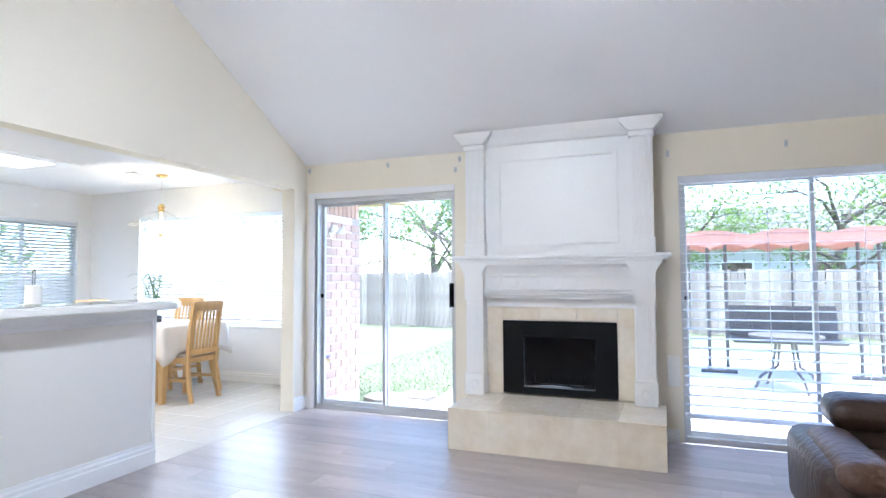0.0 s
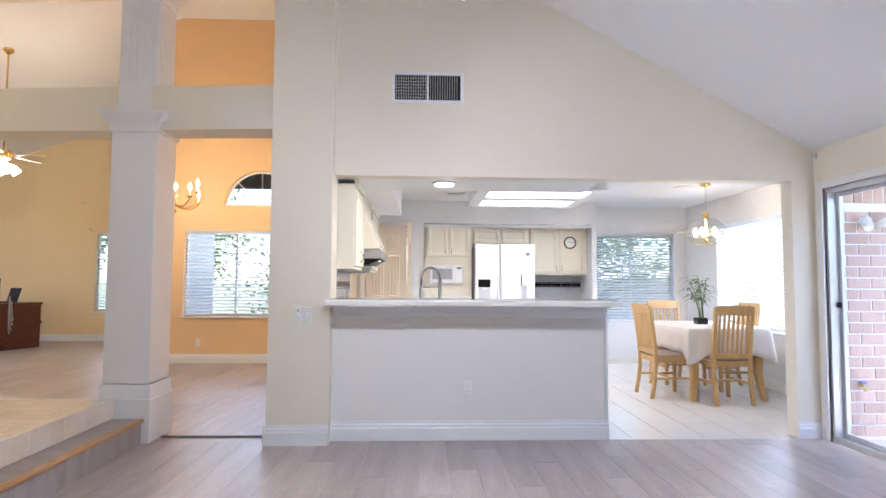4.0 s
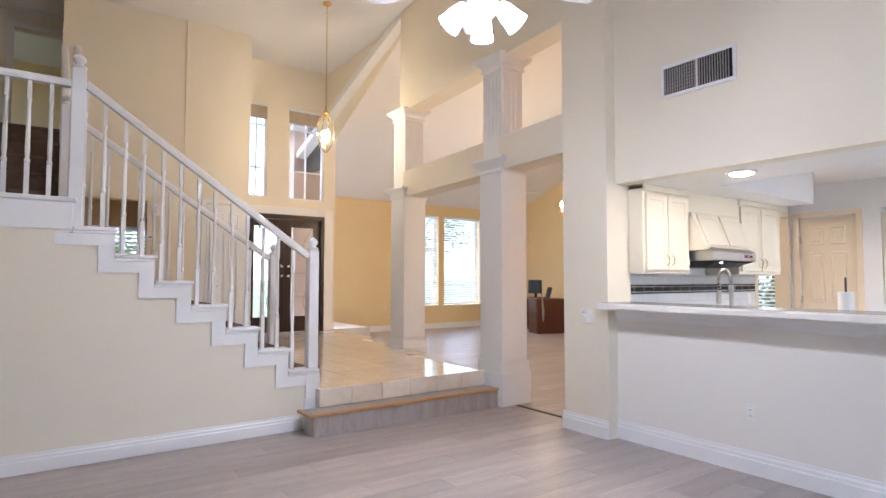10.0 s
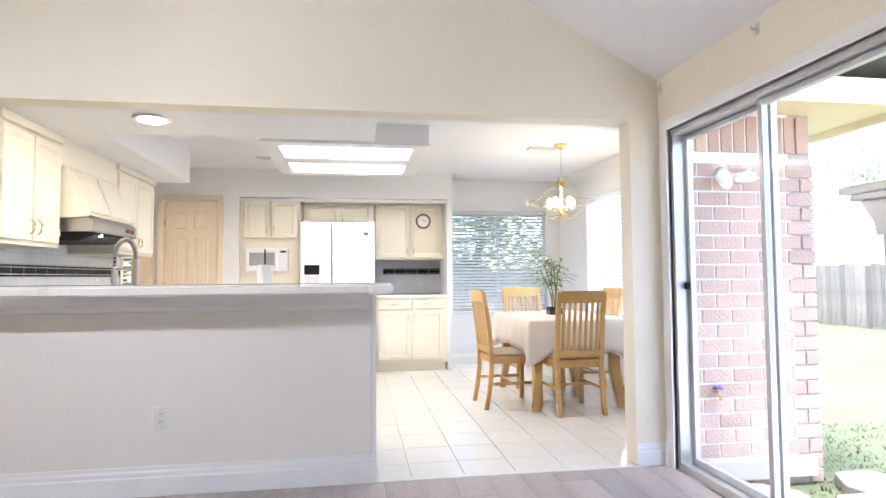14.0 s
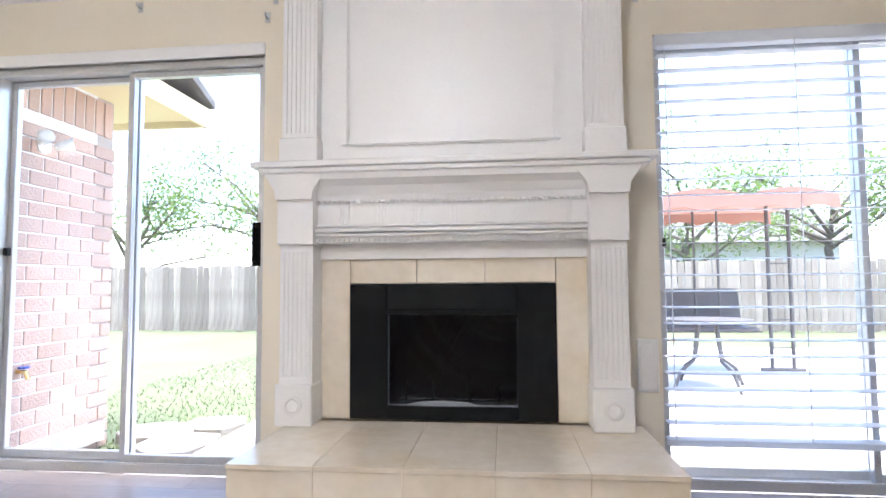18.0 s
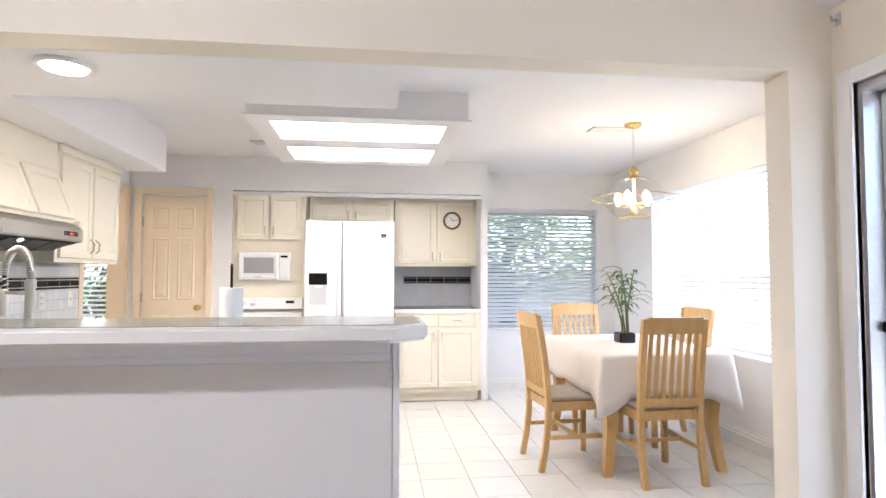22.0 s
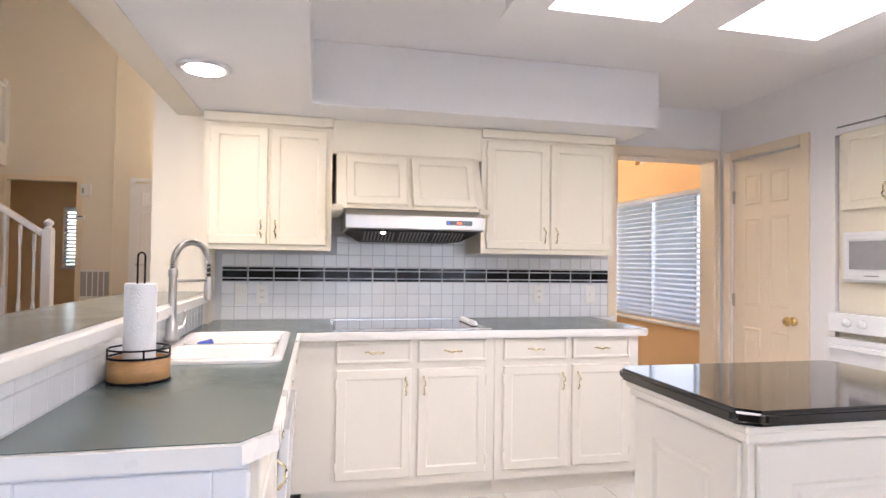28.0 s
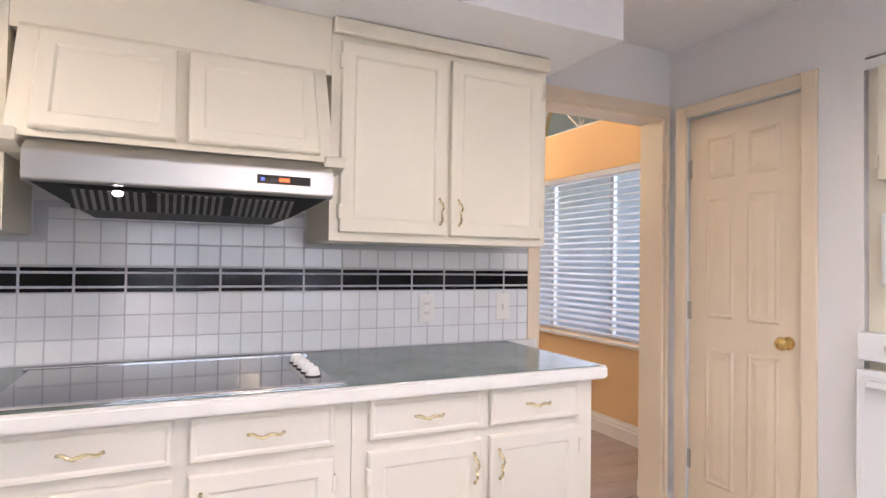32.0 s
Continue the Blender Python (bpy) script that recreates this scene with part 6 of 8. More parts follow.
part("frame", boxes((-0.02, 0.42, -0.012, 0, -0.02, 0), (-0.02, 0.42, -0.012, 0, 0.36, 0.38), (-0.02, 0, -0.012, 0, 0, 0.36), (0.40, 0.42, -0.012, 0, 0, 0.36)), M_TRIM, gv)
part("backing", B(0, 0.40, -0.003, -0.001, 0, 0.36), M_GRILLE, gv)
for k in range(4):
    part("mullion", B(0.09 + k * 0.075, 0.10 + k * 0.075, -0.010, -0.0032, 0, 0.36), M_TRIM, gv)
tm = thing("thermostat", "white wall thermostat with dark display", "thermostat", "", pose(-0.15, -5.06, 1.85, 0, 0, 180))
part("case", B(-0.06, 0.06, -0.025, 0, -0.035, 0.035, 0.005, 2), M_PLASTIC, tm)
part("display", B(-0.03, 0.03, -0.028, -0.0252, 0.005, 0.022), M_DARK, tm)
ch = thing("door_chime", "white door chime box high on the hall wall", "chime", "", pose(-0.22, -5.06, 2.25, 0, 0, 180))
part("case", B(-0.07, 0.07, -0.04, 0, -0.09, 0.09, 0.008, 2), M_PLASTIC, ch)
part("grille", B(-0.05, -0.02, -0.043, -0.0402, -0.05, 0.03), M_GRILLE, ch)

# wood-edged step and marble platform edge
sp2 = thing("entry_step", "grey laminate step with honey oak nosing", "step")
part("riser", prism([(-0.73, -0.615), (-2.692, -0.615), (-2.692, -0.828), (-0.73, -0.828)], 0.0, 0.165), M_LAMX, sp2)
part("tread", prism([(-0.70, -0.65), (-2.692, -0.65), (-2.692, -0.829), (-0.70, -0.829)], 0.1655, 0.187, bevel=0.002), M_LAMX, sp2)
part("nosing", B(-2.692, -0.70, -0.65, -0.592, 0.164, 0.190, 0.008, 2), M_NOSE, sp2, "honey oak nosing")
part("side_nosing", B(-0.70, -0.675, -0.86, -0.592, 0.164, 0.190, 0.006, 2), M_NOSE, sp2, "honey oak nosing")
structure(part("trim", B(-2.92, -2.88, -0.55, 0.33, -0.003, 0.005), M_STRIP), "dark metal threshold strip", "trim")


def column(name, cx, cy, z_base, label):
    """A square fluted column: base, shaft, lower capital, upper shaft, top capital."""
    c = thing(name, label, "column", "columns", pose(cx, cy, 0))
    r = 0.175
    part("base", joined([B(-r - 0.03, r + 0.03, -r - 0.03, r + 0.03, 0, z_base + 0.03, 0.004), prism([(-r - 0.024, z_base + 0.03), (r + 0.024, z_base + 0.03), (r + 0.01, z_base + 0.14), (-r - 0.01, z_base + 0.14)], -r - 0.015, r + 0.015, "y"),
                          prism([(-r - 0.024, z_base + 0.03), (r + 0.024, z_base + 0.03), (r + 0.01, z_base + 0.14), (-r - 0.01, z_base + 0.14)], -r - 0.012, r + 0.012, "x")]), M_TRIM, c)
    part("shaft", B(-r, r, -r, r, z_base + 0.14, 2.42, 0.004), M_TRIM, c)
    def cap(z0, rr):
        bm = bmesh.new()
        rings = []
        for o, z in ((0.0, 0.0), (0.015, 0.0), (0.015, 0.03), (0.005, 0.035), (0.02, 0.07), (0.05, 0.10), (0.075, 0.125), (0.075, 0.15), (0.0, 0.15)):
            rings.append([bm.verts.new((sx * (rr + o), sy * (rr + o), z0 + z)) for sx, sy in ((-1, -1), (1, -1), (1, 1), (-1, 1))])
        for a, b in zip(rings, rings[1:]):
            for k in range(4):
                bm.faces.new([a[k], a[(k + 1) % 4], b[(k + 1) % 4], b[k]])
        bm.faces.new(rings[-1])
        bm.faces.new(rings[0])
        return bm
    part("capital", cap(2.40, r + 0.001), M_TRIM, c)
    r2 = 0.15
    part("upper_shaft", B(-r2, r2, -r2, r2, 2.552, 3.55, 0.004), M_TRIM, c)
    for k in range(4):
        part("flute_rib", joined([B(r2 + 0.0002, r2 + 0.006, -0.10 + k * 0.06, -0.075 + k * 0.06, 2.80, 3.42), B(-0.10 + k * 0.06, -0.075 + k * 0.06, r2 + 0.0002, r2 + 0.006, 2.80, 3.42)]), M_TRIM, c)
    part("top_capital", cap(3.50, r2 + 0.001), M_TRIM, c)
    return c


column("column", c2[0], c2[1], 0.30, "tall square white column at the entry step")
column("column", c1[0], c1[1], 0.33, "tall square white column beside the living room")

# front door
fd = thing("front_door", "dark mahogany double door with leaded glass", "door")
part("frame", boxes((-3.14, -3.08, YF - 0.13, YF + 0.01, FOYER_Z, 2.41), (-1.76, -1.70, YF - 0.13, YF + 0.01, FOYER_Z, 2.41), (-3.08, -1.76, YF - 0.13, YF + 0.01, 2.33, 2.41)), M_FRONTDOOR, fd)
for x0, x1, side in ((-3.078, -2.422, 1), (-2.418, -1.762, 0)):
    lf = part("leaf", boxes((x0, x0 + 0.12, YF - 0.10, YF - 0.05, FOYER_Z + 0.01, 2.325), (x1 - 0.12, x1, YF - 0.10, YF - 0.05, FOYER_Z + 0.01, 2.325), (x0 + 0.12, x1 - 0.12, YF - 0.10, YF - 0.05, FOYER_Z + 0.01, 0.62), (x0 + 0.12, x1 - 0.12, YF - 0.10, YF - 0.05, 2.20, 2.325), bevel=0.004), M_FRONTDOOR, fd)
    g = part("glass", B(x0 + 0.12, x1 - 0.12, YF - 0.08, YF - 0.072, 0.62, 2.20), M_LEADED, lf, "pale leaded glass")
    g.visible_shadow = False
    for k in range(3):
        part("lead_came", boxes((x0 + 0.121, x1 - 0.121, YF - 0.072, YF - 0.069, 0.95 + k * 0.42, 0.956 + k * 0.42)), M_GASKET, lf)
    part("lead_came", tube([(x0 + 0.20 + 0.1 * math.sin(k * 0.5), YF - 0.069, 0.63 + k * 0.0785) for k in range(21)], 0.004, 5), M_GASKET, lf)
    xk = x0 + 0.06 if side == 0 else x1 - 0.06
    for z in (1.33, 1.50):
        part("knob", shifted(lathe([(0.026, 0.0), (0.026, 0.006), (0.012, 0.012), (0.012, 0.03), (0.028, 0.045), (0.024, 0.062), (0.0, 0.066)], 14), pose(xk, YF - 0.05, z, -90, 0, 0)), M_CHROME, lf, smooth=True)
structure(part("trim", boxes((-3.30, -3.142, YF + 0.001, YF + 0.02, FOYER_Z, 2.54), (-1.698, -1.56, YF + 0.001, YF + 0.02, FOYER_Z, 2.54), (-3.142, -1.698, YF + 0.001, YF + 0.02, 2.412, 2.54), bevel=0.004), M_TRIM), "white front door casing", "trim")
# high windows with sashes and panes
for x0, x1 in FW:
    w = thing("window_high", "tall clear window high above the front door", "window", "entry windows")
    part("window_frame", boxes((x0, x0 + 0.03, YF - 0.10, YF - 0.02, 2.69, 4.33), (x1 - 0.03, x1, YF - 0.10, YF - 0.02, 2.69, 4.33), (x0 + 0.03, x1 - 0.03, YF - 0.10, YF - 0.02, 2.69, 2.72), (x0 + 0.03, x1 - 0.03, YF - 0.10, YF - 0.02, 4.30, 4.33), (x0 + 0.03, x1 - 0.03, YF - 0.09, YF - 0.03, 3.95, 3.965), (x0 + 0.03, x1 - 0.03, YF - 0.09, YF - 0.03, 3.2, 3.215), ((x0 + x1) / 2 - 0.007, (x0 + x1) / 2 + 0.007, YF - 0.09, YF - 0.03, 2.72, 4.3)), M_TRIM, w)
    for z0, z1 in ((2.72, 3.2), (3.215, 3.95), (3.965, 4.3)):
        part("pane", B(x0 + 0.03, x1 - 0.03, YF - 0.065, YF - 0.06, z0, z1), M_GLASS, w).visible_shadow = False

# glass lantern on a long chain
def lantern(x, y, zb, ztop):
    L = thing("entry_lantern", "brass and cut glass lantern on a long chain", "pendant lamp", "", pose(x, y, zb))
    part("cage", joined([tube([(r * math.cos(a), r * math.sin(a), z) for r, z in ((0.02, 0.0), (0.09, 0.10), (0.125, 0.25), (0.11, 0.40), (0.05, 0.52), (0.02, 0.56))], 0.005, 5) for a in [k * math.pi / 4 for k in range(8)]]), M_BRASS, L)
    part("glass", lathe([(0.018, 0.005), (0.086, 0.10), (0.12, 0.25), (0.105, 0.40), (0.046, 0.52)], 8), M_BEVEL, L).visible_shadow = False
    part("crown", lathe([(0.05, 0.52), (0.055, 0.54), (0.02, 0.58), (0.012, 0.64), (0.0, 0.645)], 12), M_BRASS, L, smooth=True)
    part("chain", joined([tube([(0.011 * math.cos(t), 0.0, 0.66 + k * 0.034 + 0.02 * math.sin(t)) if k % 2 else (0.0, 0.011 * math.cos(t), 0.66 + k * 0.034 + 0.02 * math.sin(t)) for t in [i * math.pi / 4 for i in range(9)]], 0.003, 4) for k in range(int((ztop - zb - 0.66) / 0.034))]), M_GOLDTRIM, L)
    part("canopy", lathe([(0.06, ztop - zb), (0.06, ztop - zb - 0.015), (0.015, ztop - zb - 0.05)], 16), M_BRASS, L)
    for k in range(4):
        a = k * math.pi / 2
        c = part("candle", lathe([(0.012, 0.12), (0.012, 0.22)], 8, 0.045 * math.cos(a), 0.045 * math.sin(a)), M_PLASTIC, L)
        part("bulb", lathe([(0.008, 0.22), (0.016, 0.245), (0.012, 0.275), (0.0, 0.30)], 8, 0.045 * math.cos(a), 0.045 * math.sin(a)), M_LANTERN, c, "lit candle bulb", True)
M_LANTERN = glow("warm_lantern_bulb", (1.0, 0.80, 0.48), 165.0)
M_BULB = glow("warm_candle_bulb", (1.0, 0.80, 0.48), 110.0)
lantern(-2.01, -3.37, 3.0, 5.08)
for p, q, s, z in (((-1.5, YF), (-1.5, -5.06), (-1, 0), FOYER_Z), ((-1.36, -5.06), (-0.1, -5.06), (0, 1), FOYER_Z), ((-3.34, YF), (-3.30, YF), (0, 1), FOYER_Z)):
    baseboard(p, q, s, z)
structure(part("trim", B(-0.585, -0.555, -5.059, -5.04, FOYER_Z + 0.13, 5.3), M_CREAM), "narrow vertical wall bead", "trim")


# ---- windows with blinds ----
def blind_window(name, label, m, w, z0, z1, pitch=0.042, slat=0.048, tilt=18.0, mullions=(0.5,), depth=0.10, group="windows with blinds", sill=True, drawn=0.0, frame_mat=None, slats=True):
    """A window whose room side faces local -y, with a venetian blind hung in its reveal."""
    d = thing(name, label, "window", group, m)
    fm = frame_mat or M_ALU
    part("window_frame", boxes((0, 0.03, depth - 0.02, depth + 0.02, z0, z1), (w - 0.03, w, depth - 0.02, depth + 0.02, z0, z1), (0.03, w - 0.03, depth - 0.02, depth + 0.02, z0, z0 + 0.03), (0.03, w - 0.03, depth - 0.02, depth + 0.02, z1 - 0.03, z1)), fm, d)
    xs = [0.03] + [w * f for f in mullions] + [w - 0.03]
    for f in mullions:
        part("mullion", B(w * f - 0.018, w * f + 0.018, depth - 0.018, depth + 0.018, z0 + 0.03, z1 - 0.03), fm, d)
    for a, b in zip(xs, xs[1:]):
        part("pane", B(a, b, depth - 0.003, depth + 0.002, z0 + 0.03, z1 - 0.03), M_GLASS, d).visible_shadow = False
    if sill:
        part("window_sill", B(-0.03, w + 0.03, -0.03, depth - 0.025, z0 - 0.025, z0 - 0.001, 0.004), M_TRIM, d)
    if not slats:
        return d
    b = part("blind", B(0.012, w - 0.012, 0.005, 0.055, z1 - 0.045, z1 - 0.002, 0.003), M_SLAT, d, "white venetian blind")
    me = None
    n = int((z1 - z0 - 0.08) / pitch)
    for k in range(n):
        z = z1 - 0.06 - k * pitch
        if me is None:
            bm = bmesh.new()
            t = 0.0016
            pts = [(-slat / 2, 0.0), (-slat / 4, 0.0022), (0, 0.003), (slat / 4, 0.0022), (slat / 2, 0.0)]
            for s in (0, 1):
                pass
            ring = []
            for x in (0.016, w - 0.016):
                ring.append([bm.verts.new((x, y, zz + t)) for y, zz in pts] + [bm.verts.new((x, y, zz - t)) for y, zz in pts[::-1]])
            k2 = len(ring[0])
            for i in range(k2):
                bm.faces.new([ring[0][i], ring[0][(i + 1) % k2], ring[1][(i + 1) % k2], ring[1][i]])
            bm.faces.new(ring[0])
            bm.faces.new(ring[1][::-1])
            o = part("slat", bm, M_SLAT, b)
            me = o.data
        else:
            o = new("slat", me)
            o.parent = b
        o.matrix_basis = pose(0, 0.03, z, tilt + 1.2 * math.sin(k * 12.9), 0, 0)
    part("bottom_rail", B(0.014, w - 0.014, 0.012, 0.048, z1 - 0.06 - n * pitch - 0.012, z1 - 0.06 - n * pitch + 0.006, 0.003), M_SLAT, b)
    for f in (0.12, 0.5, 0.88):
        part("cord", tube([(w * f, 0.004, z0 + 0.04), (w * f, 0.004, z1 - 0.05)], 0.0012, 4), M_SLAT, b)
    return d


blind_window("window_nook_west", "aluminium window with half-open white venetian blind", WEST(WW[0], XNK), WW[1] - WW[0], WW[2], WW[3], tilt=38)
blind_window("window_nook_north", "wide aluminium window with white venetian blind", pose(NW[0], YNK, 0), NW[1] - NW[0], NW[2], NW[3], tilt=34, mullions=(0.33, 0.66))
blind_window("window_dining", "dining room window with white venetian blind", WEST(DA[0], XD), DA[1] - DA[0], DA[2], DA[3], tilt=20, pitch=0.05, slat=0.052, mullions=(0.34, 0.67))
blind_window("window_living", "tall living room window with closed white blind", pose(-6.78, YL, 0, 0, 0, 180), 0.66, 0.60, 2.93, tilt=40, pitch=0.06, slat=0.062, mullions=(), depth=0.2)
blind_window("window_living", "tall living room window with closed white blind", pose(-7.62, YL, 0, 0, 0, 180), 1.22, 0.60, 2.93, tilt=40, pitch=0.06, slat=0.062, mullions=(), depth=0.2)
blind_window("window_living_end", "small living room window with white blind", WEST(-5.15, XL), 0.70, 0.60, 2.20, tilt=20, pitch=0.06, slat=0.062)
# half-round window over the dining window
aw2 = thing("window_arch", "white half-round window with a sunburst grid", "window", "", pose(XD - 0.07, ARCH[0], ARCH[1]))
part("window_frame", joined([tube([(0, ARCH[2] * 0.97 * math.cos(math.pi * k / 16), ARCH[2] * 0.97 * math.sin(math.pi * k / 16)) for k in range(17)], 0.02, 6), B(-0.02, 0.02, -ARCH[2], ARCH[2], 0.0, 0.03)]), M_TRIM, aw2)
for a in (45, 90, 135):
    part("glazing_bar", tube([(0, 0, 0.02), (0, ARCH[2] * math.cos(radians(a)), ARCH[2] * math.sin(radians(a)))], 0.009, 6), M_TRIM, aw2)
part("pane", prism([(ARCH[2] * math.cos(math.pi * k / 16), ARCH[2] * math.sin(math.pi * k / 16)) for k in range(17)], -0.003, 0.003, "x"), M_GLASS, aw2).visible_shadow = False
# blind across the right-hand slider
sb = thing("slider_blind", "wide white horizontal blind with open slats over the slider", "blind", "", pose(SL2[0] + 0.005, YN + 0.012, 0))
W2 = SL2[1] - SL2[0] - 0.01
part("headrail", B(0, W2, -0.03, 0.025, 1.94, 1.995, 0.004), M_SLAT, sb)
me = None
for k in range(25):
    if me is None:
        me = part("slat", B(0.004, W2 - 0.004, -0.03, 0.03, -0.0015, 0.0015), M_SLAT, sb)
        o = me
        me = o.data
    else:
        o = new("slat", me)
        o.parent = sb
    o.matrix_basis = pose(0, -0.012, 1.90 - k * 0.07, 4, 0, 0)
part("bottom_rail", B(0.004, W2 - 0.004, -0.03, 0.005, 0.19, 0.215, 0.004), M_SLAT, sb)
for f in (0.02, 0.33, 0.66, 0.98):
    part("ladder_cord", tube([(W2 * f, -0.045, 0.21), (W2 * f, -0.045, 1.94)], 0.0025, 4), M_SLAT, sb)

# ---- breakfast nook ----
TX, TY, TZ = -4.72, 4.74, 0.765
tb = thing("dining_table", "honey oak table with curved legs under a cloth", "table", "", pose(TX, TY, 0))
part("tabletop", B(-0.58, 0.58, -0.42, 0.42, TZ - 0.035, TZ - 0.005, 0.006, 2), M_OAK, tb)
part("apron", boxes((-0.52, 0.52, -0.37, -0.35, TZ - 0.12, TZ - 0.036), (-0.52, 0.52, 0.35, 0.37, TZ - 0.12, TZ - 0.036), (-0.52, -0.50, -0.35, 0.35, TZ - 0.12, TZ - 0.036), (0.50, 0.52, -0.35, 0.35, TZ - 0.12, TZ - 0.036)), M_OAK, tb)
for sx in (-1, 1):
    for sy in (-1, 1):
        bm = bmesh.new()
        rings = []
        for z, o, r in ((0.0, 0.03, 0.026), (0.10, 0.015, 0.028), (0.30, -0.012, 0.034), (0.55, -0.005, 0.042), (TZ - 0.12, 0.0, 0.045), (TZ - 0.037, 0.0, 0.045)):
            cx, cy = sx * (0.505 + o), sy * (0.355 + o)
            rings.append([bm.verts.new((cx + a * r, cy + b * r, z)) for a, b in ((-1, -1), (1, -1), (1, 1), (-1, 1))])
        for a, b in zip(rings, rings[1:]):
            for k in range(4):
                bm.faces.new([a[k], a[(k + 1) % 4], b[(k + 1) % 4], b[k]])
        bm.faces.new(rings[0])
        bm.faces.new(rings[-1])
        part("leg", bm, M_OAK, tb)
cl = thing("tablecloth", "plain off-white cloth hanging in soft folds from the table", "tablecloth", "", pose(TX, TY, 0))
bm = bmesh.new()
hx, hy, drop, rings = 0.59, 0.43, 0.27, []
def rim(u, r, s):
    """A point on a rounded rectangle, at the turn u of 1."""
    per = [(hx, -hy, hx, hy), (hx, hy, -hx, hy), (-hx, hy, -hx, -hy), (-hx, -hy, hx, -hy)]
    lens = [2 * hy, 2 * hx, 2 * hy, 2 * hx]
    d = u * sum(lens)
    for (x0, y0, x1, y1), l in zip(per, lens):
        if d <= l:
            f = d / l
            return x0 + (x1 - x0) * f, y0 + (y1 - y0) * f, min(f, 1 - f) * l
        d -= l
    return per[0][0], per[0][1], 0.0
N = 160
def clothring(j):
    out = []
    for i in range(N):
        x, y, e = rim(i / N, 0, 0)
        nx, ny = (1 if abs(x - hx) < 1e-6 else -1 if abs(x + hx) < 1e-6 else 0), (1 if abs(y - hy) < 1e-6 else -1 if abs(y + hy) < 1e-6 else 0)
        corner = max(0.0, 1 - e / 0.16)
        fold = (0.016 * math.sin(i * 0.55) + 0.010 * math.sin(i * 0.23 + 1)) * j
        out_by = 0.012 + j * (0.035 * corner + 0.01) + fold * (0.4 + corner)
        cx = x / abs(x) if nx else 0
        cy = y / abs(y) if ny else 0
        ox, oy = cx + (0.8 * corner * (x / hx) if not nx else 0), cy + (0.8 * corner * (y / hy) if not ny else 0)
        z = TZ - j * (drop + 0.11 * corner + 0.012 * math.sin(i * 0.31)) if j > 0 else TZ
        out.append(bm.verts.new((x + ox * out_by * (j > 0), y + oy * out_by * (j > 0), z)))
    return out
rings = [clothring(j) for j in (0, 0.06, 0.3, 0.55, 0.8, 1.0)]
for a, b in zip(rings, rings[1:]):
    for k in range(N):
        bm.faces.new([a[k], a[(k + 1) % N], b[(k + 1) % N], b[k]])
bm.faces.new(rings[0])
o = part("cloth", bm, M_CLOTH, cl, smooth=True)
o.modifiers.new("thickness", "SOLIDIFY").thickness = 0.003


def chair(m):
    """A slat-back oak chair; it faces local +y, back at y = 0."""
    c = thing("dining_chair", "honey oak slat-back dining chair with cream seat pad", "chair", "chairs round the table", m)
    part("seat_pad", B(-0.20, 0.20, 0.03, 0.43, 0.445, 0.475, 0.014, 3), M_SEAT, c, "cream upholstered seat pad", True)
    part("seat_frame", boxes((-0.21, 0.21, 0.02, 0.05, 0.385, 0.444), (-0.21, 0.21, 0.41, 0.44, 0.385, 0.444), (-0.21, -0.18, 0.05, 0.41, 0.385, 0.444), (0.18, 0.21, 0.05, 0.41, 0.385, 0.444)), M_OAK, c)
    def curved(x0, x1, spans, w):
        bm = bmesh.new()
        rr = []
        for z, y in spans:
            rr.append([bm.verts.new(p) for p in ((x0, y, z), (x1, y, z), (x1, y + w, z), (x0, y + w, z))])
        for a, b in zip(rr, rr[1:]):
            for k in range(4):
                bm.faces.new([a[k], a[(k + 1) % 4], b[(k + 1) % 4], b[k]])
        bm.faces.new(rr[0])
        bm.faces.new(rr[-1])
        return bm
    yb = lambda z: 0.0 - 0.075 * ((z - 0.42) / 0.6) ** 1.6 if z > 0.42 else 0.0 - 0.05 * ((0.42 - z) / 0.42) ** 2
    for s in (-1, 1):
        a, b = (0.175, 0.21) if s > 0 else (-0.21, -0.175)
        part("back_post", curved(a, b, [(z, yb(z)) for z in (0.0, 0.15, 0.30, 0.42, 0.58, 0.75, 0.90, 1.0)], 0.035), M_OAK, c)
        part("front_leg", curved(a, b, [(0.0, 0.40), (0.385, 0.405)], 0.035), M_OAK, c)
        part("side_stretcher", B(a + 0.008, b - 0.008, 0.03, 0.40, 0.20, 0.228), M_OAK, c)
    part("stretcher", B(-0.18, 0.18, 0.20, 0.222, 0.203, 0.225), M_OAK, c)
    part("top_rail", curved(-0.175, 0.175, [(0.91, yb(0.91)), (0.96, yb(0.96)), (1.01, yb(1.01))], 0.028), M_OAK, c)
    part("lower_rail", curved(-0.175, 0.175, [(0.47, yb(0.47)), (0.52, yb(0.52))], 0.026), M_OAK, c)
    for k in range(7):
        x = -0.147 + k * 0.049
        part("slat", curved(x - 0.011, x + 0.011, [(z, yb(z) + 0.006) for z in (0.515, 0.63, 0.76, 0.915)], 0.012), M_OAK, c)
    return c


ch0 = chair(pose(-4.50, 3.99, 0, 0, 0, 3))
copy_thing(ch0, pose(-3.98, 4.68, 0, 0, 0, 92))
copy_thing(ch0, pose(-5.56, 4.67, 0, 0, 0, -88))
copy_thing(ch0, pose(-4.90, 5.36, 0, 0, 0, 180))

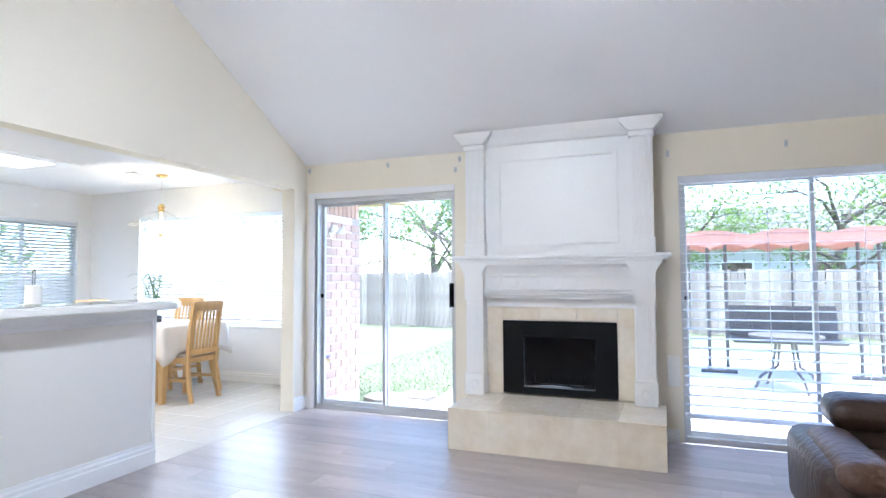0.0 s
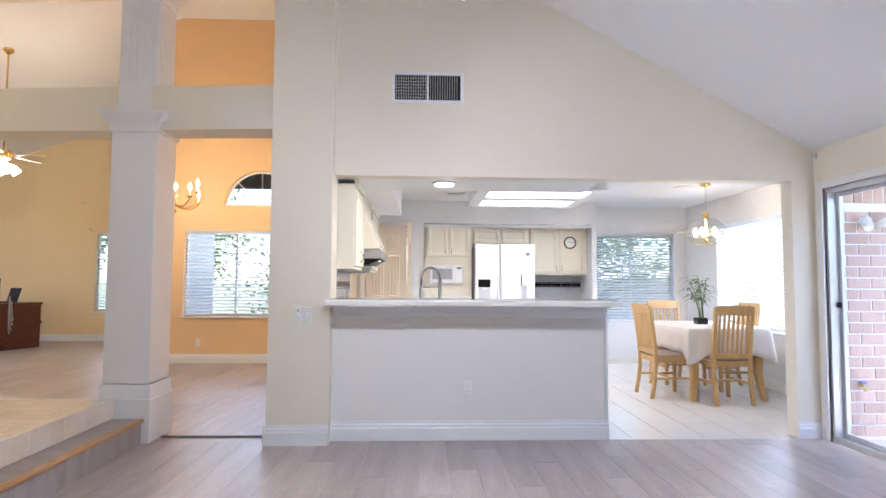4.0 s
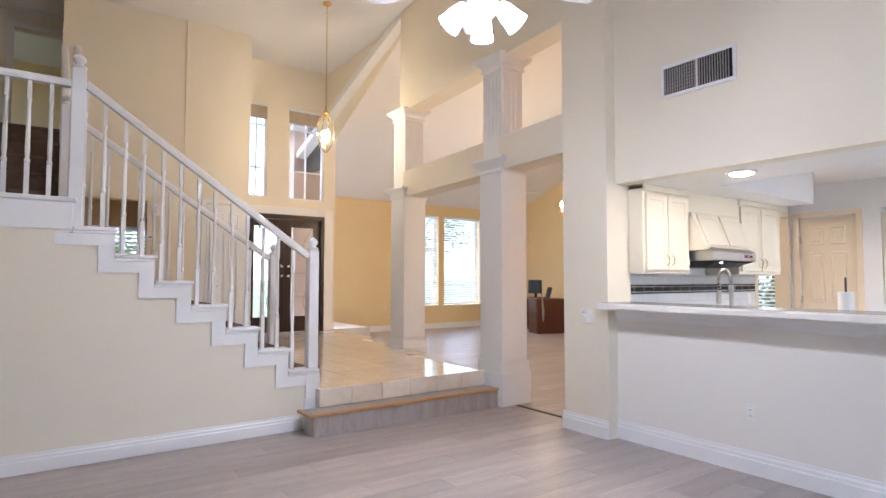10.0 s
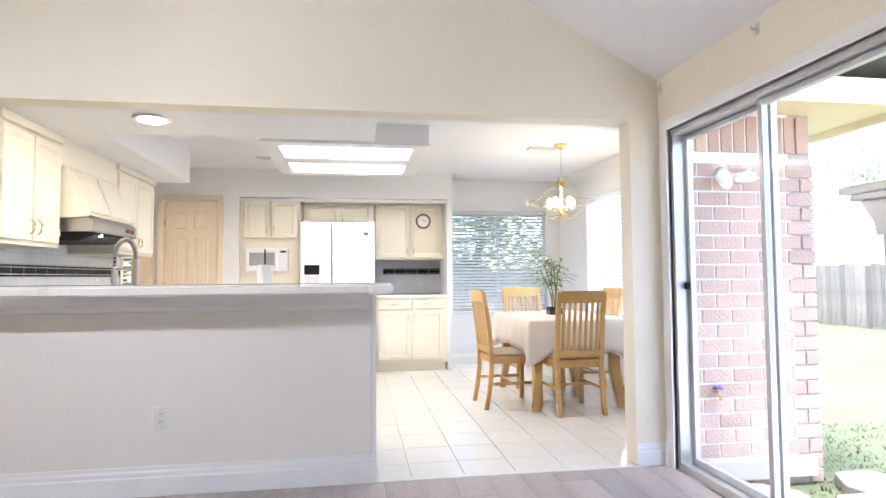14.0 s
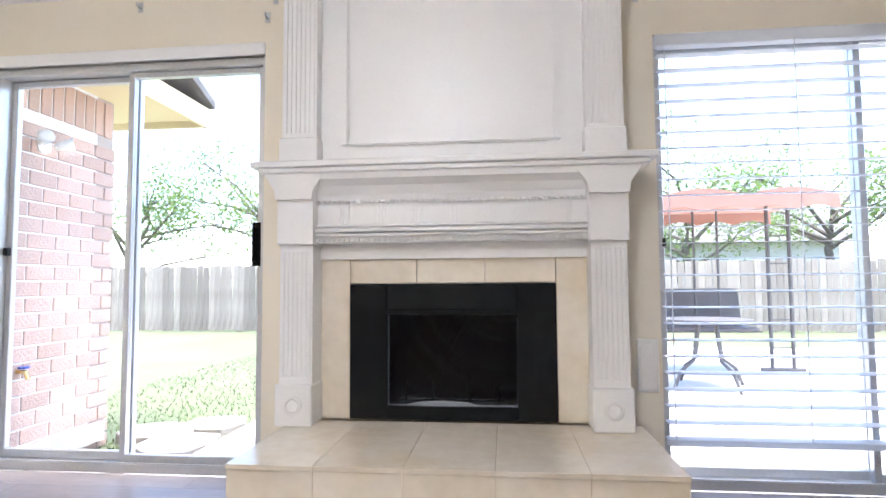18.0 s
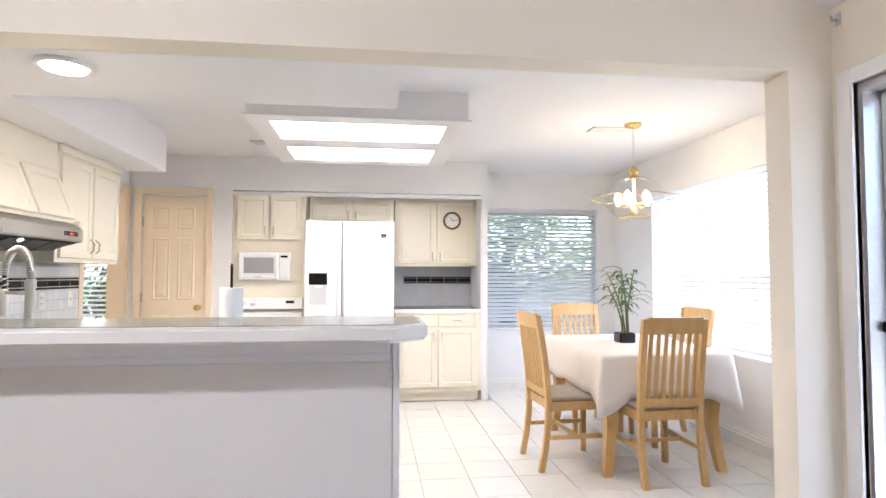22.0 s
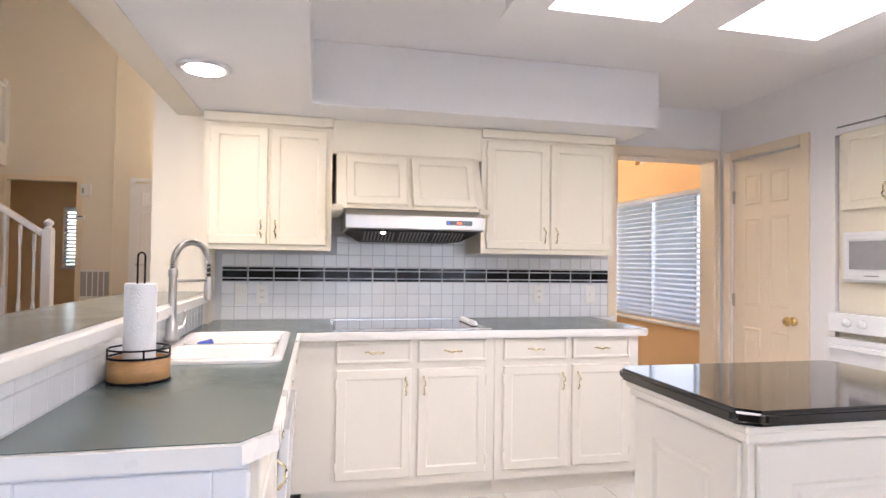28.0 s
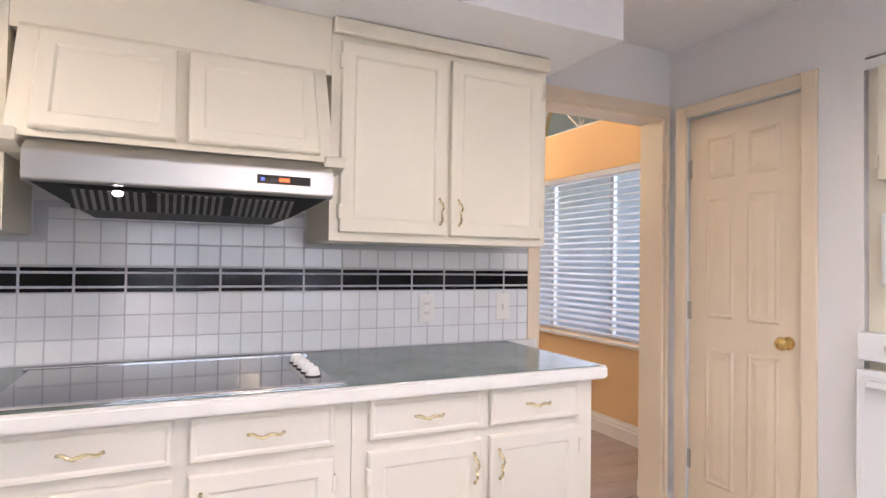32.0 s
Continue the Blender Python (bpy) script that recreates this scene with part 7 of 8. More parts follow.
# lucky bamboo in a dark pot
pl = thing("potted_bamboo", "leafy green lucky bamboo in a small black pot", "plant", "", pose(-4.75, 4.74, TZ))
part("pot", boxes((-0.06, 0.06, -0.06, 0.06, 0.0, 0.07), bevel=0.006, seg=2), M_POT, pl, "small square black pot")
part("soil", B(-0.052, 0.052, -0.052, 0.052, 0.0702, 0.074), M_SOIL, pl)
rnd = random.Random(5)
leafmesh = None
for k in range(6):
    ax, ay = rnd.uniform(-0.03, 0.03), rnd.uniform(-0.03, 0.03)
    lean = Vector((rnd.uniform(-0.26, 0.12), rnd.uniform(-0.30, 0.06), 0))
    hgt = rnd.uniform(0.30, 0.50)
    pts = [Vector((ax, ay, 0.07)) + lean * (u ** 1.8) + Vector((0, 0, hgt * u)) for u in (0, 0.25, 0.5, 0.75, 1.0)]
    stm = part("stem", tube(pts, 0.007, 6, taper=0.004), M_STEM, pl, smooth=True)
    for j in range(9):
        u = 0.45 + 0.55 * j / 8
        i = min(int(u * 4), 3)
        p = pts[i].lerp(pts[i + 1], u * 4 - i)
        a = rnd.uniform(0, 2 * math.pi)
        L = rnd.uniform(0.13, 0.23)
        bm = bmesh.new()
        rows_ = []
        for q in range(6):
            v = q / 5
            wv = 0.0135 * math.sin(math.pi * (0.08 + 0.92 * v)) + 0.0004
            c = Vector((L * v * (1 - 0.15 * v), 0, 0.09 * v - 0.17 * v * v * (0.6 + rnd.random() * 0.1)))
            rows_.append([bm.verts.new(c + Vector((0, -wv, 0.003))), bm.verts.new(c), bm.verts.new(c + Vector((0, wv, 0.003)))])
        for r0, r1 in zip(rows_, rows_[1:]):
            for t in range(2):
                bm.faces.new([r0[t], r0[t + 1], r1[t + 1], r1[t]])
        lf = part("leaf", shifted(bm, pose(p.x, p.y, p.z, 0, 0, math.degrees(a))), M_LEAF, stm)

# glass chandelier over the table
M_NOOKBULB = glow("nook_bulb", (1.0, 0.84, 0.55), 15.0)
nc = thing("nook_chandelier", "brass chandelier with clear flared glass shade and lit bulbs", "chandelier", "", pose(-4.775, 4.84, 0))
part("canopy", lathe([(0.065, HC), (0.06, HC - 0.02), (0.02, HC - 0.035), (0.0, HC - 0.036)], 20), M_BRASS, nc, smooth=True)
part("chain", joined([tube([(0.008 * math.cos(t) * (k % 2), 0.008 * math.cos(t) * (1 - k % 2), 2.085 + k * 0.026 + 0.016 * math.sin(t)) for t in [i * math.pi / 3 for i in range(7)]], 0.0022, 4) for k in range(12)]), M_CHROME, nc, "pale metal chain")
part("hub", lathe([(0.008, 2.085), (0.022, 2.075), (0.038, 2.05), (0.04, 2.03), (0.02, 2.01), (0.05, 2.0), (0.012, 1.985), (0.012, 1.75), (0.03, 1.73), (0.0, 1.705)], 16), M_BRASS, nc, smooth=True)
for k in range(8):
    a = k * math.pi / 4
    for nm, prof in (("glass_petal", ((2.0, 0.05), (1.975, 0.13), (1.92, 0.19), (1.868, 0.235), (1.848, 0.325))), ("glass_panel", ((1.862, 0.215), (1.80, 0.205), (1.745, 0.17), (1.705, 0.12)))):
        bm = bmesh.new()
        g = []
        for z, r in prof:
            g.append([bm.verts.new((r * math.cos(a + s * 0.38), r * math.sin(a + s * 0.38), z - 0.012 * abs(s))) for s in (-0.98, -0.5, 0, 0.5, 0.98)])
        for r0, r1 in zip(g, g[1:]):
            for t in range(4):
                bm.faces.new([r0[t], r0[t + 1], r1[t + 1], r1[t]])
        o = part(nm, bm, M_SHADEGLASS, nc, "clear bent glass panel", True)
        o.visible_shadow = False
        z, r = prof[-1]
        part("brass_rim", tube([(r * math.cos(a + s * 0.38), r * math.sin(a + s * 0.38), z - 0.012 * abs(s)) for s in (-0.98, -0.5, 0, 0.5, 0.98)], 0.0042, 5), M_BRASS, o)
for k in range(5):
    a = k * math.pi * 0.4 + 0.4
    arm = part("arm", tube([(0.01, 0, 1.79), (0.06 * math.cos(a), 0.06 * math.sin(a), 1.77), (0.115 * math.cos(a), 0.115 * math.sin(a), 1.79)], 0.005, 6), M_BRASS, nc)
    part("bulb", lathe([(0.012, 1.79), (0.016, 1.81), (0.027, 1.84), (0.018, 1.875), (0.0, 1.89)], 10, 0.115 * math.cos(a), 0.115 * math.sin(a)), M_NOOKBULB, arm, "lit candle bulb", True)

# ---- dining and living rooms ----
def dining_chandelier(x, y, z):
    c = thing("dining_chandelier", "polished brass candle chandelier with lit bulbs", "chandelier", "", pose(x, y, z))
    part("column", lathe([(0.0, 0.0), (0.05, 0.02), (0.09, 0.07), (0.05, 0.12), (0.03, 0.15), (0.05, 0.20), (0.09, 0.26), (0.06, 0.31), (0.03, 0.34), (0.025, 0.42), (0.05, 0.46), (0.02, 0.50), (0.03, 0.56), (0.0, 0.60)], 18), M_BRASS, c, smooth=True)
    part("chain", tube([(0, 0, 0.58), (0, 0, 5.30 - z)], 0.006, 5), M_GOLDTRIM, c)
    part("canopy", lathe([(0.06, 5.30 - z), (0.05, 5.27 - z), (0.012, 5.24 - z)], 14), M_BRASS, c)
    for k in range(8):
        a = k * math.pi / 4 + 0.2
        R = 0.40 if k % 2 else 0.32
        zz = 0.27 if k % 2 else 0.36
        arm = part("arm", tube([(u * math.cos(a), u * math.sin(a), v) for u, v in ((0.03, 0.20), (R * 0.35, 0.12), (R * 0.7, 0.11), (R * 0.95, 0.17), (R, zz - 0.06))], 0.009, 6), M_BRASS, c, smooth=True)
        part("cup", lathe([(0.01, zz - 0.07), (0.04, zz - 0.05), (0.03, zz - 0.04), (0.012, zz - 0.04)], 10, R * math.cos(a), R * math.sin(a)), M_BRASS, arm)
        part("candle", lathe([(0.011, zz - 0.04), (0.011, zz + 0.03)], 8, R * math.cos(a), R * math.sin(a)), M_PLASTIC, arm)
        part("bulb", lathe([(0.009, zz + 0.03), (0.018, zz + 0.055), (0.012, zz + 0.085), (0.0, zz + 0.11)], 8, R * math.cos(a), R * math.sin(a)), M_BULB, arm, "lit candle bulb", True)
dining_chandelier(-5.31, -1.61, 2.02)
ceiling_fan("ceiling_fan_living", "brass ceiling fan with white blades and four lit shades", pose(-6.45, -4.45, 3.0), 1.54, 0.85, glow("warm_fan_shade", (1.0, 0.86, 0.62), 26.0), M_BRASS, M_TRIM)

DKX, DKY = -9.0, -6.35
dk = thing("desk", "dark cherry wood office desk with side pedestals", "desk", "", pose(DKX, DKY, 0, 0, 0, 70))
part("top", B(-0.75, 0.75, -0.38, 0.38, 0.78, 0.82, 0.004), M_DESK, dk)
part("side_panel", B(-0.73, -0.69, -0.35, 0.36, 0.0, 0.779), M_DESK, dk)
part("modesty_panel", B(-0.69, 0.25, 0.28, 0.31, 0.42, 0.779), M_DESK, dk)
part("pedestal", B(0.25, 0.73, -0.35, 0.36, 0.0, 0.779), M_DESK, dk)
for k in range(3):
    part("drawer", B(0.27, 0.71, -0.368, -0.351, 0.06 + k * 0.24, 0.28 + k * 0.24, 0.003), M_DESK, dk)
mo = thing("monitor", "black flat computer monitor on the desk", "monitor", "", pose(DKX, DKY, 0.82, 0, 0, 70) @ pose(-0.25, 0.05, 0, 0, 0, 12))
part("screen", B(-0.26, 0.26, -0.02, 0.02, 0.10, 0.44, 0.006), M_BLACK, mo)
part("stand", B(-0.03, 0.03, 0.0, 0.04, 0.01, 0.12), M_BLACK, mo)
part("foot", B(-0.13, 0.13, -0.09, 0.10, 0.0, 0.012, 0.004), M_BLACK, mo)
lp = thing("laptop", "open dark laptop on the desk", "laptop", "", pose(DKX, DKY, 0.82, 0, 0, 70) @ pose(0.30, 0.0, 0, 0, 0, -10))
part("keyboard", B(-0.18, 0.18, -0.12, 0.12, 0, 0.02, 0.003), M_BLACK, lp)
part("lid", shifted(B(-0.18, 0.18, -0.006, 0.006, 0.0, 0.25, 0.003), pose(0, 0.12, 0.021, -15, 0, 0)), M_BLACK, lp)
cb = thing("computer_cables", "tangle of grey cables hanging off the desk", "cables")
part("loops", joined([tube([(DKX + 0.42 + 0.05 * k + 0.05 * math.sin(u * 3 + k), DKY + 0.62 + 0.04 * k, 0.84 - 0.45 * u + 0.12 * math.sin(u * 5 + k)) for u in [i / 10 for i in range(11)]], 0.010, 5) for k in range(4)]), M_CABLE, cb)
oc2 = thing("office_chair_base", "office chair foot with chrome five-star base", "chair", "", pose(DKX - 0.25, DKY + 0.35, 0))
part("star_base", joined([tube([(0, 0, 0.10), (0.28 * math.cos(a), 0.28 * math.sin(a), 0.06)], 0.018, 6) for a in [k * 1.2566 for k in range(5)]] + [tube([(0, 0, 0.08), (0, 0, 0.40)], 0.025, 8)]), M_CHROME, oc2)
for k in range(5):
    part("caster", lathe([(0.0, 0.0), (0.025, 0.012), (0.025, 0.04), (0.0, 0.05)], 10, 0.28 * math.cos(k * 1.2566), 0.28 * math.sin(k * 1.2566)), M_BLACK, oc2)
part("seat", B(-0.24, 0.24, -0.24, 0.24, 0.40, 0.47, 0.03, 2), M_BLACK, oc2)
ptb = thing("plastic_table", "white plastic side table with curved legs", "table", "", pose(-8.75, -7.45, 0))
part("top", B(-0.24, 0.24, -0.22, 0.22, 0.50, 0.53, 0.012, 2), M_TABLEPLASTIC, ptb)
for sx in (-1, 1):
    for sy in (-1, 1):
        part("leg", tube([(sx * 0.18, sy * 0.16, 0.505), (sx * 0.15, sy * 0.13, 0.3), (sx * 0.22, sy * 0.2, 0.0)], 0.022, 8), M_TABLEPLASTIC, ptb, smooth=True)
pr = thing("printer", "black desktop printer on the plastic table", "printer", "", pose(-8.75, -7.45, 0.53, 0, 0, 30))
part("body", B(-0.22, 0.22, -0.18, 0.18, 0, 0.16, 0.012, 2), M_BLACK, pr)
part("paper_tray", shifted(B(-0.14, 0.14, -0.005, 0.005, 0, 0.20), pose(0, 0.14, 0.15, -30, 0, 0)), M_BLACK, pr)
part("output_tray", B(-0.15, 0.15, -0.26, -0.18, 0.02, 0.04), M_BLACK, pr)
bn = thing("waste_bin", "white plastic waste bin under the side table", "bin", "", pose(-8.52, -7.15, 0))
part("bucket", lathe([(0.10, 0.0), (0.105, 0.01), (0.13, 0.30), (0.138, 0.31), (0.128, 0.30), (0.10, 0.02), (0.0, 0.02)], 20), M_TABLEPLASTIC, bn, smooth=True)
for p, q, s in (((XL, YL), (-3.4, YL), (0, 1)), ((XL, YL), (XL, -3.0), (1, 0)), ((XL, -3.0), (XD, -3.0), (0, -1)), ((XD, -3.0), (XD, YK - 0.156), (1, 0)), ((XD, YK - 0.156), (DWY[1], YK - 0.156), (0, -1)), ((DWY[0], YK - 0.156), (XS - 0.3, YK - 0.156), (0, -1))):
    baseboard(p, q, s, h=0.14)
outlet(pose(-5.85, YL, 0.55, 0, 0, 180))
outlet(pose(XD, -1.85, 0.30, 0, 0, 90))
baseboard((XK, YK), (XK, PD[0] - 0.066), (1, 0))
baseboard((XK, PD[1] + 0.066), (XK, 1.53), (1, 0))
baseboard((XNK, 4.03), (XNK, YNK), (1, 0), mat=M_EDGE)
baseboard((XNK, YNK), (XW - 0.14, YNK), (0, -1), mat=M_EDGE)
structure(part("trim", boxes((XK - 0.004, XK + 0.012, 1.49, 1.53, 0, 2.07), (-7.0, XK + 0.012, 3.99, 4.03, 0, 2.07), (XK - 0.004, XK + 0.012, 1.53, 3.99, 2.03, 2.068)), M_WALLWHITE), "off-white frame of the cabinet alcove", "trim")


# hall window, blinds at the head of the entry windows
blind_window("window_hall", "hall window with white shutters behind the stairs", pose(HW[1], -6.15, 0, 0, 0, 180), HW[1] - HW[0], HW[2], HW[3], tilt=25, pitch=0.06, slat=0.062)
for x0, x1 in FW:
    sh = thing("roman_blind", "cream gathered shade at the head of the high window", "blind", "entry blinds")
    part("headrail", B(x0 + 0.004, x1 - 0.004, YF - 0.018, YF - 0.002, 4.285, 4.328), M_SLAT, sh)
    for k in range(5):
        part("fold", B(x0 + 0.006, x1 - 0.006, YF - 0.016, YF - 0.006 + 0.002 * (k % 2), 4.06 + k * 0.045, 4.104 + k * 0.045), M_SEAT, sh)
# area lamps added just outside the blinded windows, standing in for sky light
def daylight(name, x, y, z, w, h, turn, power):
    lamp(name, "AREA", pose(x, y, z, 90, 0, turn), power, (0.86, 0.93, 1.0), w, h)
daylight("daylight_dining", XD - 0.22, (DA[0] + DA[1]) / 2, (DA[2] + DA[3]) / 2, DA[1] - DA[0], DA[3] - DA[2], -90, 3.5)
daylight("daylight_nook", (NW[0] + NW[1]) / 2, YNK + 0.22, (NW[2] + NW[3]) / 2, NW[1] - NW[0], NW[3] - NW[2], 180, 14.0)
daylight("daylight_living", -8.23, YL - 0.32, 1.765, 1.22, 2.33, 0, 3.5)
daylight("daylight_living", -7.11, YL - 0.32, 1.765, 0.66, 2.33, 0, 2.0)
sd = thing("smoke_detector", "round off-white smoke detector on the upper hall wall", "detector", "", pose(2.0, -5.10, 4.19, 0, -90, 0))
part("case", lathe([(0.065, 0.0), (0.065, 0.02), (0.05, 0.035), (0.0, 0.037)], 20), M_PLASTIC, sd, smooth=True)


# ---- garden and beyond ----
GZ = -0.18
structure(part("ground", B(-400, 400, -400, 400, GZ - 0.5, GZ), M_GROUND), "lawn reaching to the horizon", "ground")
structure(part("pavement", B(-0.75, 9.0, YN + 0.17, 11.0, GZ + 0.002, -0.06, 0.01), M_CONC), "pale concrete patio", "patio")
structure(part("pavement", B(-1.9, -0.76, YN + 0.17, 6.6, GZ + 0.002, -0.08, 0.01), M_CONC), "pale concrete path by the slider", "path")
rnd = random.Random(11)
fl = thing("flagstone_path", "loose pale flagstones beside the brick wall", "flagstones")
for cx, cy, r in ((-2.45, 5.15, 0.26), (-2.2, 5.65, 0.28), (-2.5, 5.95, 0.25), (-2.25, 6.25, 0.24), (-2.0, 5.15, 0.17)):
    pts = [(cx + r * rnd.uniform(0.85, 1.15) * math.cos(2 * math.pi * k / 7), cy + r * rnd.uniform(0.85, 1.1) * math.sin(2 * math.pi * k / 7)) for k in range(7)]
    part("flagstone", prism(pts, GZ - 0.02, GZ + 0.05 + rnd.random() * 0.03, bevel=0.008), M_STONE, fl)
lit = bmesh.new()
for k in range(260):
    x, y, a = rnd.uniform(-2.2, 0.5), rnd.uniform(5.0, 9.0), rnd.uniform(0, 6.3)
    s = rnd.uniform(0.015, 0.035)
    q = [lit.verts.new((x + s * math.cos(a + t), y + s * 0.6 * math.sin(a + t), GZ + 0.012 + rnd.random() * 0.01)) for t in (0, 1.5, 3.1, 4.6)]
    lit.faces.new(q)
tagged(part("leaf_litter", lit, M_GRAVELLEAF), "dry leaves scattered on the lawn", "leaves", "", "stuff")
gr = bmesh.new()
for k in range(14000):
    x, y = rnd.uniform(-4.0, 1.0), 5.2 + 9.0 * rnd.random() ** 1.6
    if -0.8 < x and y < 11.1 or (x > -1.95 and y < 6.65):
        continue
    a, h = rnd.uniform(0, 6.3), rnd.uniform(0.015, 0.04)
    d = Vector((math.cos(a), math.sin(a), 0)) * 0.006
    p = Vector((x, y, GZ))
    t = p + Vector((rnd.uniform(-0.03, 0.03), rnd.uniform(-0.03, 0.03), h))
    gr.faces.new([gr.verts.new(p - d), gr.verts.new(p + d), gr.verts.new(t)])
tagged(part("grass", gr, M_GRASS), "patchy green lawn grass blades", "grass", "", "stuff")

# cedar fence
fe = thing("garden_fence", "weathered grey cedar board fence with dark feet", "fence", "", pose(0, 15.0, GZ))
FH = 1.56
meshes = []
for k in range(3):
    meshes.append(part("board", B(0, 0.138, 0, 0.018, 0.03, FH - 0.03 + 0.02 * k, 0.003), M_FENCE, fe).data)
    fe.children[-1].matrix_basis = pose(-22 + k * 0.145, 0, 0)
for k in range(3, 300):
    o = new("board", meshes[k % 3])
    o.parent = fe
    o.matrix_basis = pose(-22 + k * 0.145, rnd.uniform(-0.006, 0.006), rnd.uniform(-0.02, 0.02), 0, rnd.uniform(-0.5, 0.5), 0)
for z in (0.35, 1.25):
    part("rail", B(-22, 21.6, 0.02, 0.06, z, z + 0.09), M_FENCE, fe)
for k in range(12):
    part("post", B(-22 + k * 3.9, -21.9 + k * 3.9, 0.06, 0.16, 0, FH), M_FENCE, fe)
fe2 = thing("side_fence", "weathered cedar side fence", "fence", "", pose(13, 0, GZ))
for k in range(0, 60):
    o = new("board", meshes[k % 3])
    o.parent = fe2
    o.matrix_basis = pose(0, 15 - k * 0.15, 0, 0, 0, 90)
fe3 = thing("side_fence", "weathered cedar side fence", "fence", "", pose(-16, 0, GZ))
for k in range(0, 120):
    o = new("board", meshes[k % 3])
    o.parent = fe3
    o.matrix_basis = pose(0, 15 - k * 0.15, 0, 0, 0, 90)


def tree(x, y, h, crown, seed, leaves=5200, leaf=0.07, label="broad tree in pale spring leaf"):
    r = random.Random(seed)
    t = thing("tree", label, "tree", "garden trees", pose(x, y, GZ))
    bm = tube([(0, 0, -0.1), (0.05, 0.03, h * 0.2), (-0.05, 0.1, h * 0.4), (0.1, 0.05, h * 0.62)], 0.16, 8, taper=0.08)
    tips = []
    for k in range(11):
        a, z0 = r.uniform(0, 6.3), h * r.uniform(0.25, 0.6)
        L = crown * r.uniform(0.6, 1.05)
        end = Vector((L * math.cos(a), L * math.sin(a), z0 + h * r.uniform(0.1, 0.42)))
        mid = Vector((L * 0.45 * math.cos(a + 0.3), L * 0.45 * math.sin(a + 0.3), z0 + (end.z - z0) * 0.6))
        tube([(0, 0, z0), mid, end], 0.06, 6, bm, taper=0.014)
        tips += [mid, end]
        for j in range(3):
            e2 = end + Vector((r.uniform(-0.8, 0.8), r.uniform(-0.8, 0.8), r.uniform(-0.2, 0.7)))
            tube([mid.lerp(end, 0.5), e2], 0.02, 5, bm, taper=0.006)
            tips.append(e2)
    part("trunk", bm, M_BARK, t, "grey bark trunk and limbs")
    verts, faces = [], []
    for k in range(leaves):
        c = r.choice(tips) + Vector((r.gauss(0, 0.38), r.gauss(0, 0.38), r.gauss(0, 0.28)))
        u = Vector((r.uniform(-1, 1), r.uniform(-1, 1), r.uniform(-0.7, 0.7))).normalized()
        v = u.cross(Vector((r.uniform(-1, 1), r.uniform(-1, 1), 1))).normalized()
        s = leaf * r.uniform(0.6, 1.3)
        i = len(verts)
        verts += [c - u * s, c + v * s * 0.45, c + u * s, c - v * s * 0.45]
        faces.append((i, i + 1, i + 2, i + 3))
    me = bpy.data.meshes.new("crown")
    me.from_pydata([tuple(p) for p in verts], [], faces)
    me.materials.append(M_TREELEAF)
    o = new("crown", me)
    o.parent = t
    tagged(o, "loose crown of small leaves", "", "", "stuff")
    return t


tree(-3.4, 18.0, 5.0, 2.6, 1)
tree(-7.5, 19.5, 5.5, 3.0, 2)
tree(-11.5, 18.5, 4.6, 2.6, 3)
tree(0.8, 19.0, 4.6, 2.5, 4)
tree(5.0, 18.5, 5.0, 2.6, 5)
tree(9.0, 19.0, 5.0, 2.6, 6)
tree(-5.6, 17.0, 4.2, 2.0, 7, 1800)
tree(-10.6, 5.2, 3.4, 1.7, 8, 3000, 0.08, "dense green tree close outside the window")
tree(-11.0, 3.4, 3.4, 1.6, 9, 2600, 0.08, "dense green tree close outside the window")
tree(-10.8, -0.9, 1.7, 1.05, 10, 3000, 0.08, "dense green tree close outside the window")
tree(-13.0, -5.0, 3.6, 1.8, 12, 3500, 0.09)
tree(-9.5, -13.5, 4.5, 2.2, 13, 3500, 0.09)
tree(-2.2, -14.0, 4.5, 2.2, 14, 3000, 0.09)

# swing seat with a wide scalloped terracotta canopy on the patio
sw = thing("garden_swing", "patio swing seat with scalloped terracotta canvas canopy", "swing seat", "", pose(1.85, 8.6, -0.06))
top = [(-1.25 + 2.5 * k / 24, 1.80 + 0.07 * abs(math.sin(math.pi * k / 8))) for k in range(25)]
low = [(-1.25 + 2.5 * k / 24, 1.64 + 0.05 * abs(math.sin(math.pi * k / 4))) for k in range(25)]
part("canopy", joined([prism(top + [(1.25, 1.78), (-1.25, 1.78)], -0.70, 0.70, "y"), prism(low + [(1.25, 1.79), (-1.25, 1.79)], -0.72, -0.705, "y"), prism(low + [(1.25, 1.79), (-1.25, 1.79)], 0.705, 0.72, "y")]), M_CANVAS, sw, "terracotta canvas canopy with scalloped valance")
for sx in (-0.72, 1.0):
    for dx in (-0.11, 0.11):
        part("post", tube([(sx + dx, 0.0, 0.0), (sx + dx, 0.0, 1.78)], 0.022, 8), M_PATIOMETAL, sw)
    part("foot_bar", tube([(sx - 0.22, 0, 0.02), (sx + 0.22, 0, 0.02)], 0.025, 8), M_PATIOMETAL, sw)
    for k in range(5):
        part("lattice_bar", tube([(sx - 0.11, 0, 0.25 + 0.3 * k), (sx + 0.11, 0, 0.25 + 0.3 * k)], 0.008, 6), M_PATIOMETAL, sw)
for sx in (-1.05, 0.22, 0.48):
    part("hanger", tube([(sx, 0.3, 0.55), (sx, 0.3, 1.78)], 0.014, 6), M_PATIOMETAL, sw)
part("seat", B(-0.55, 0.75, -0.1, 0.4, 0.42, 0.47, 0.02), M_PATIOMETAL, sw)
part("backrest", shifted(B(-0.55, 0.75, -0.02, 0.02, 0.0, 0.42, 0.01), pose(0, 0.4, 0.47, -12, 0, 0)), M_PATIOMETAL, sw)
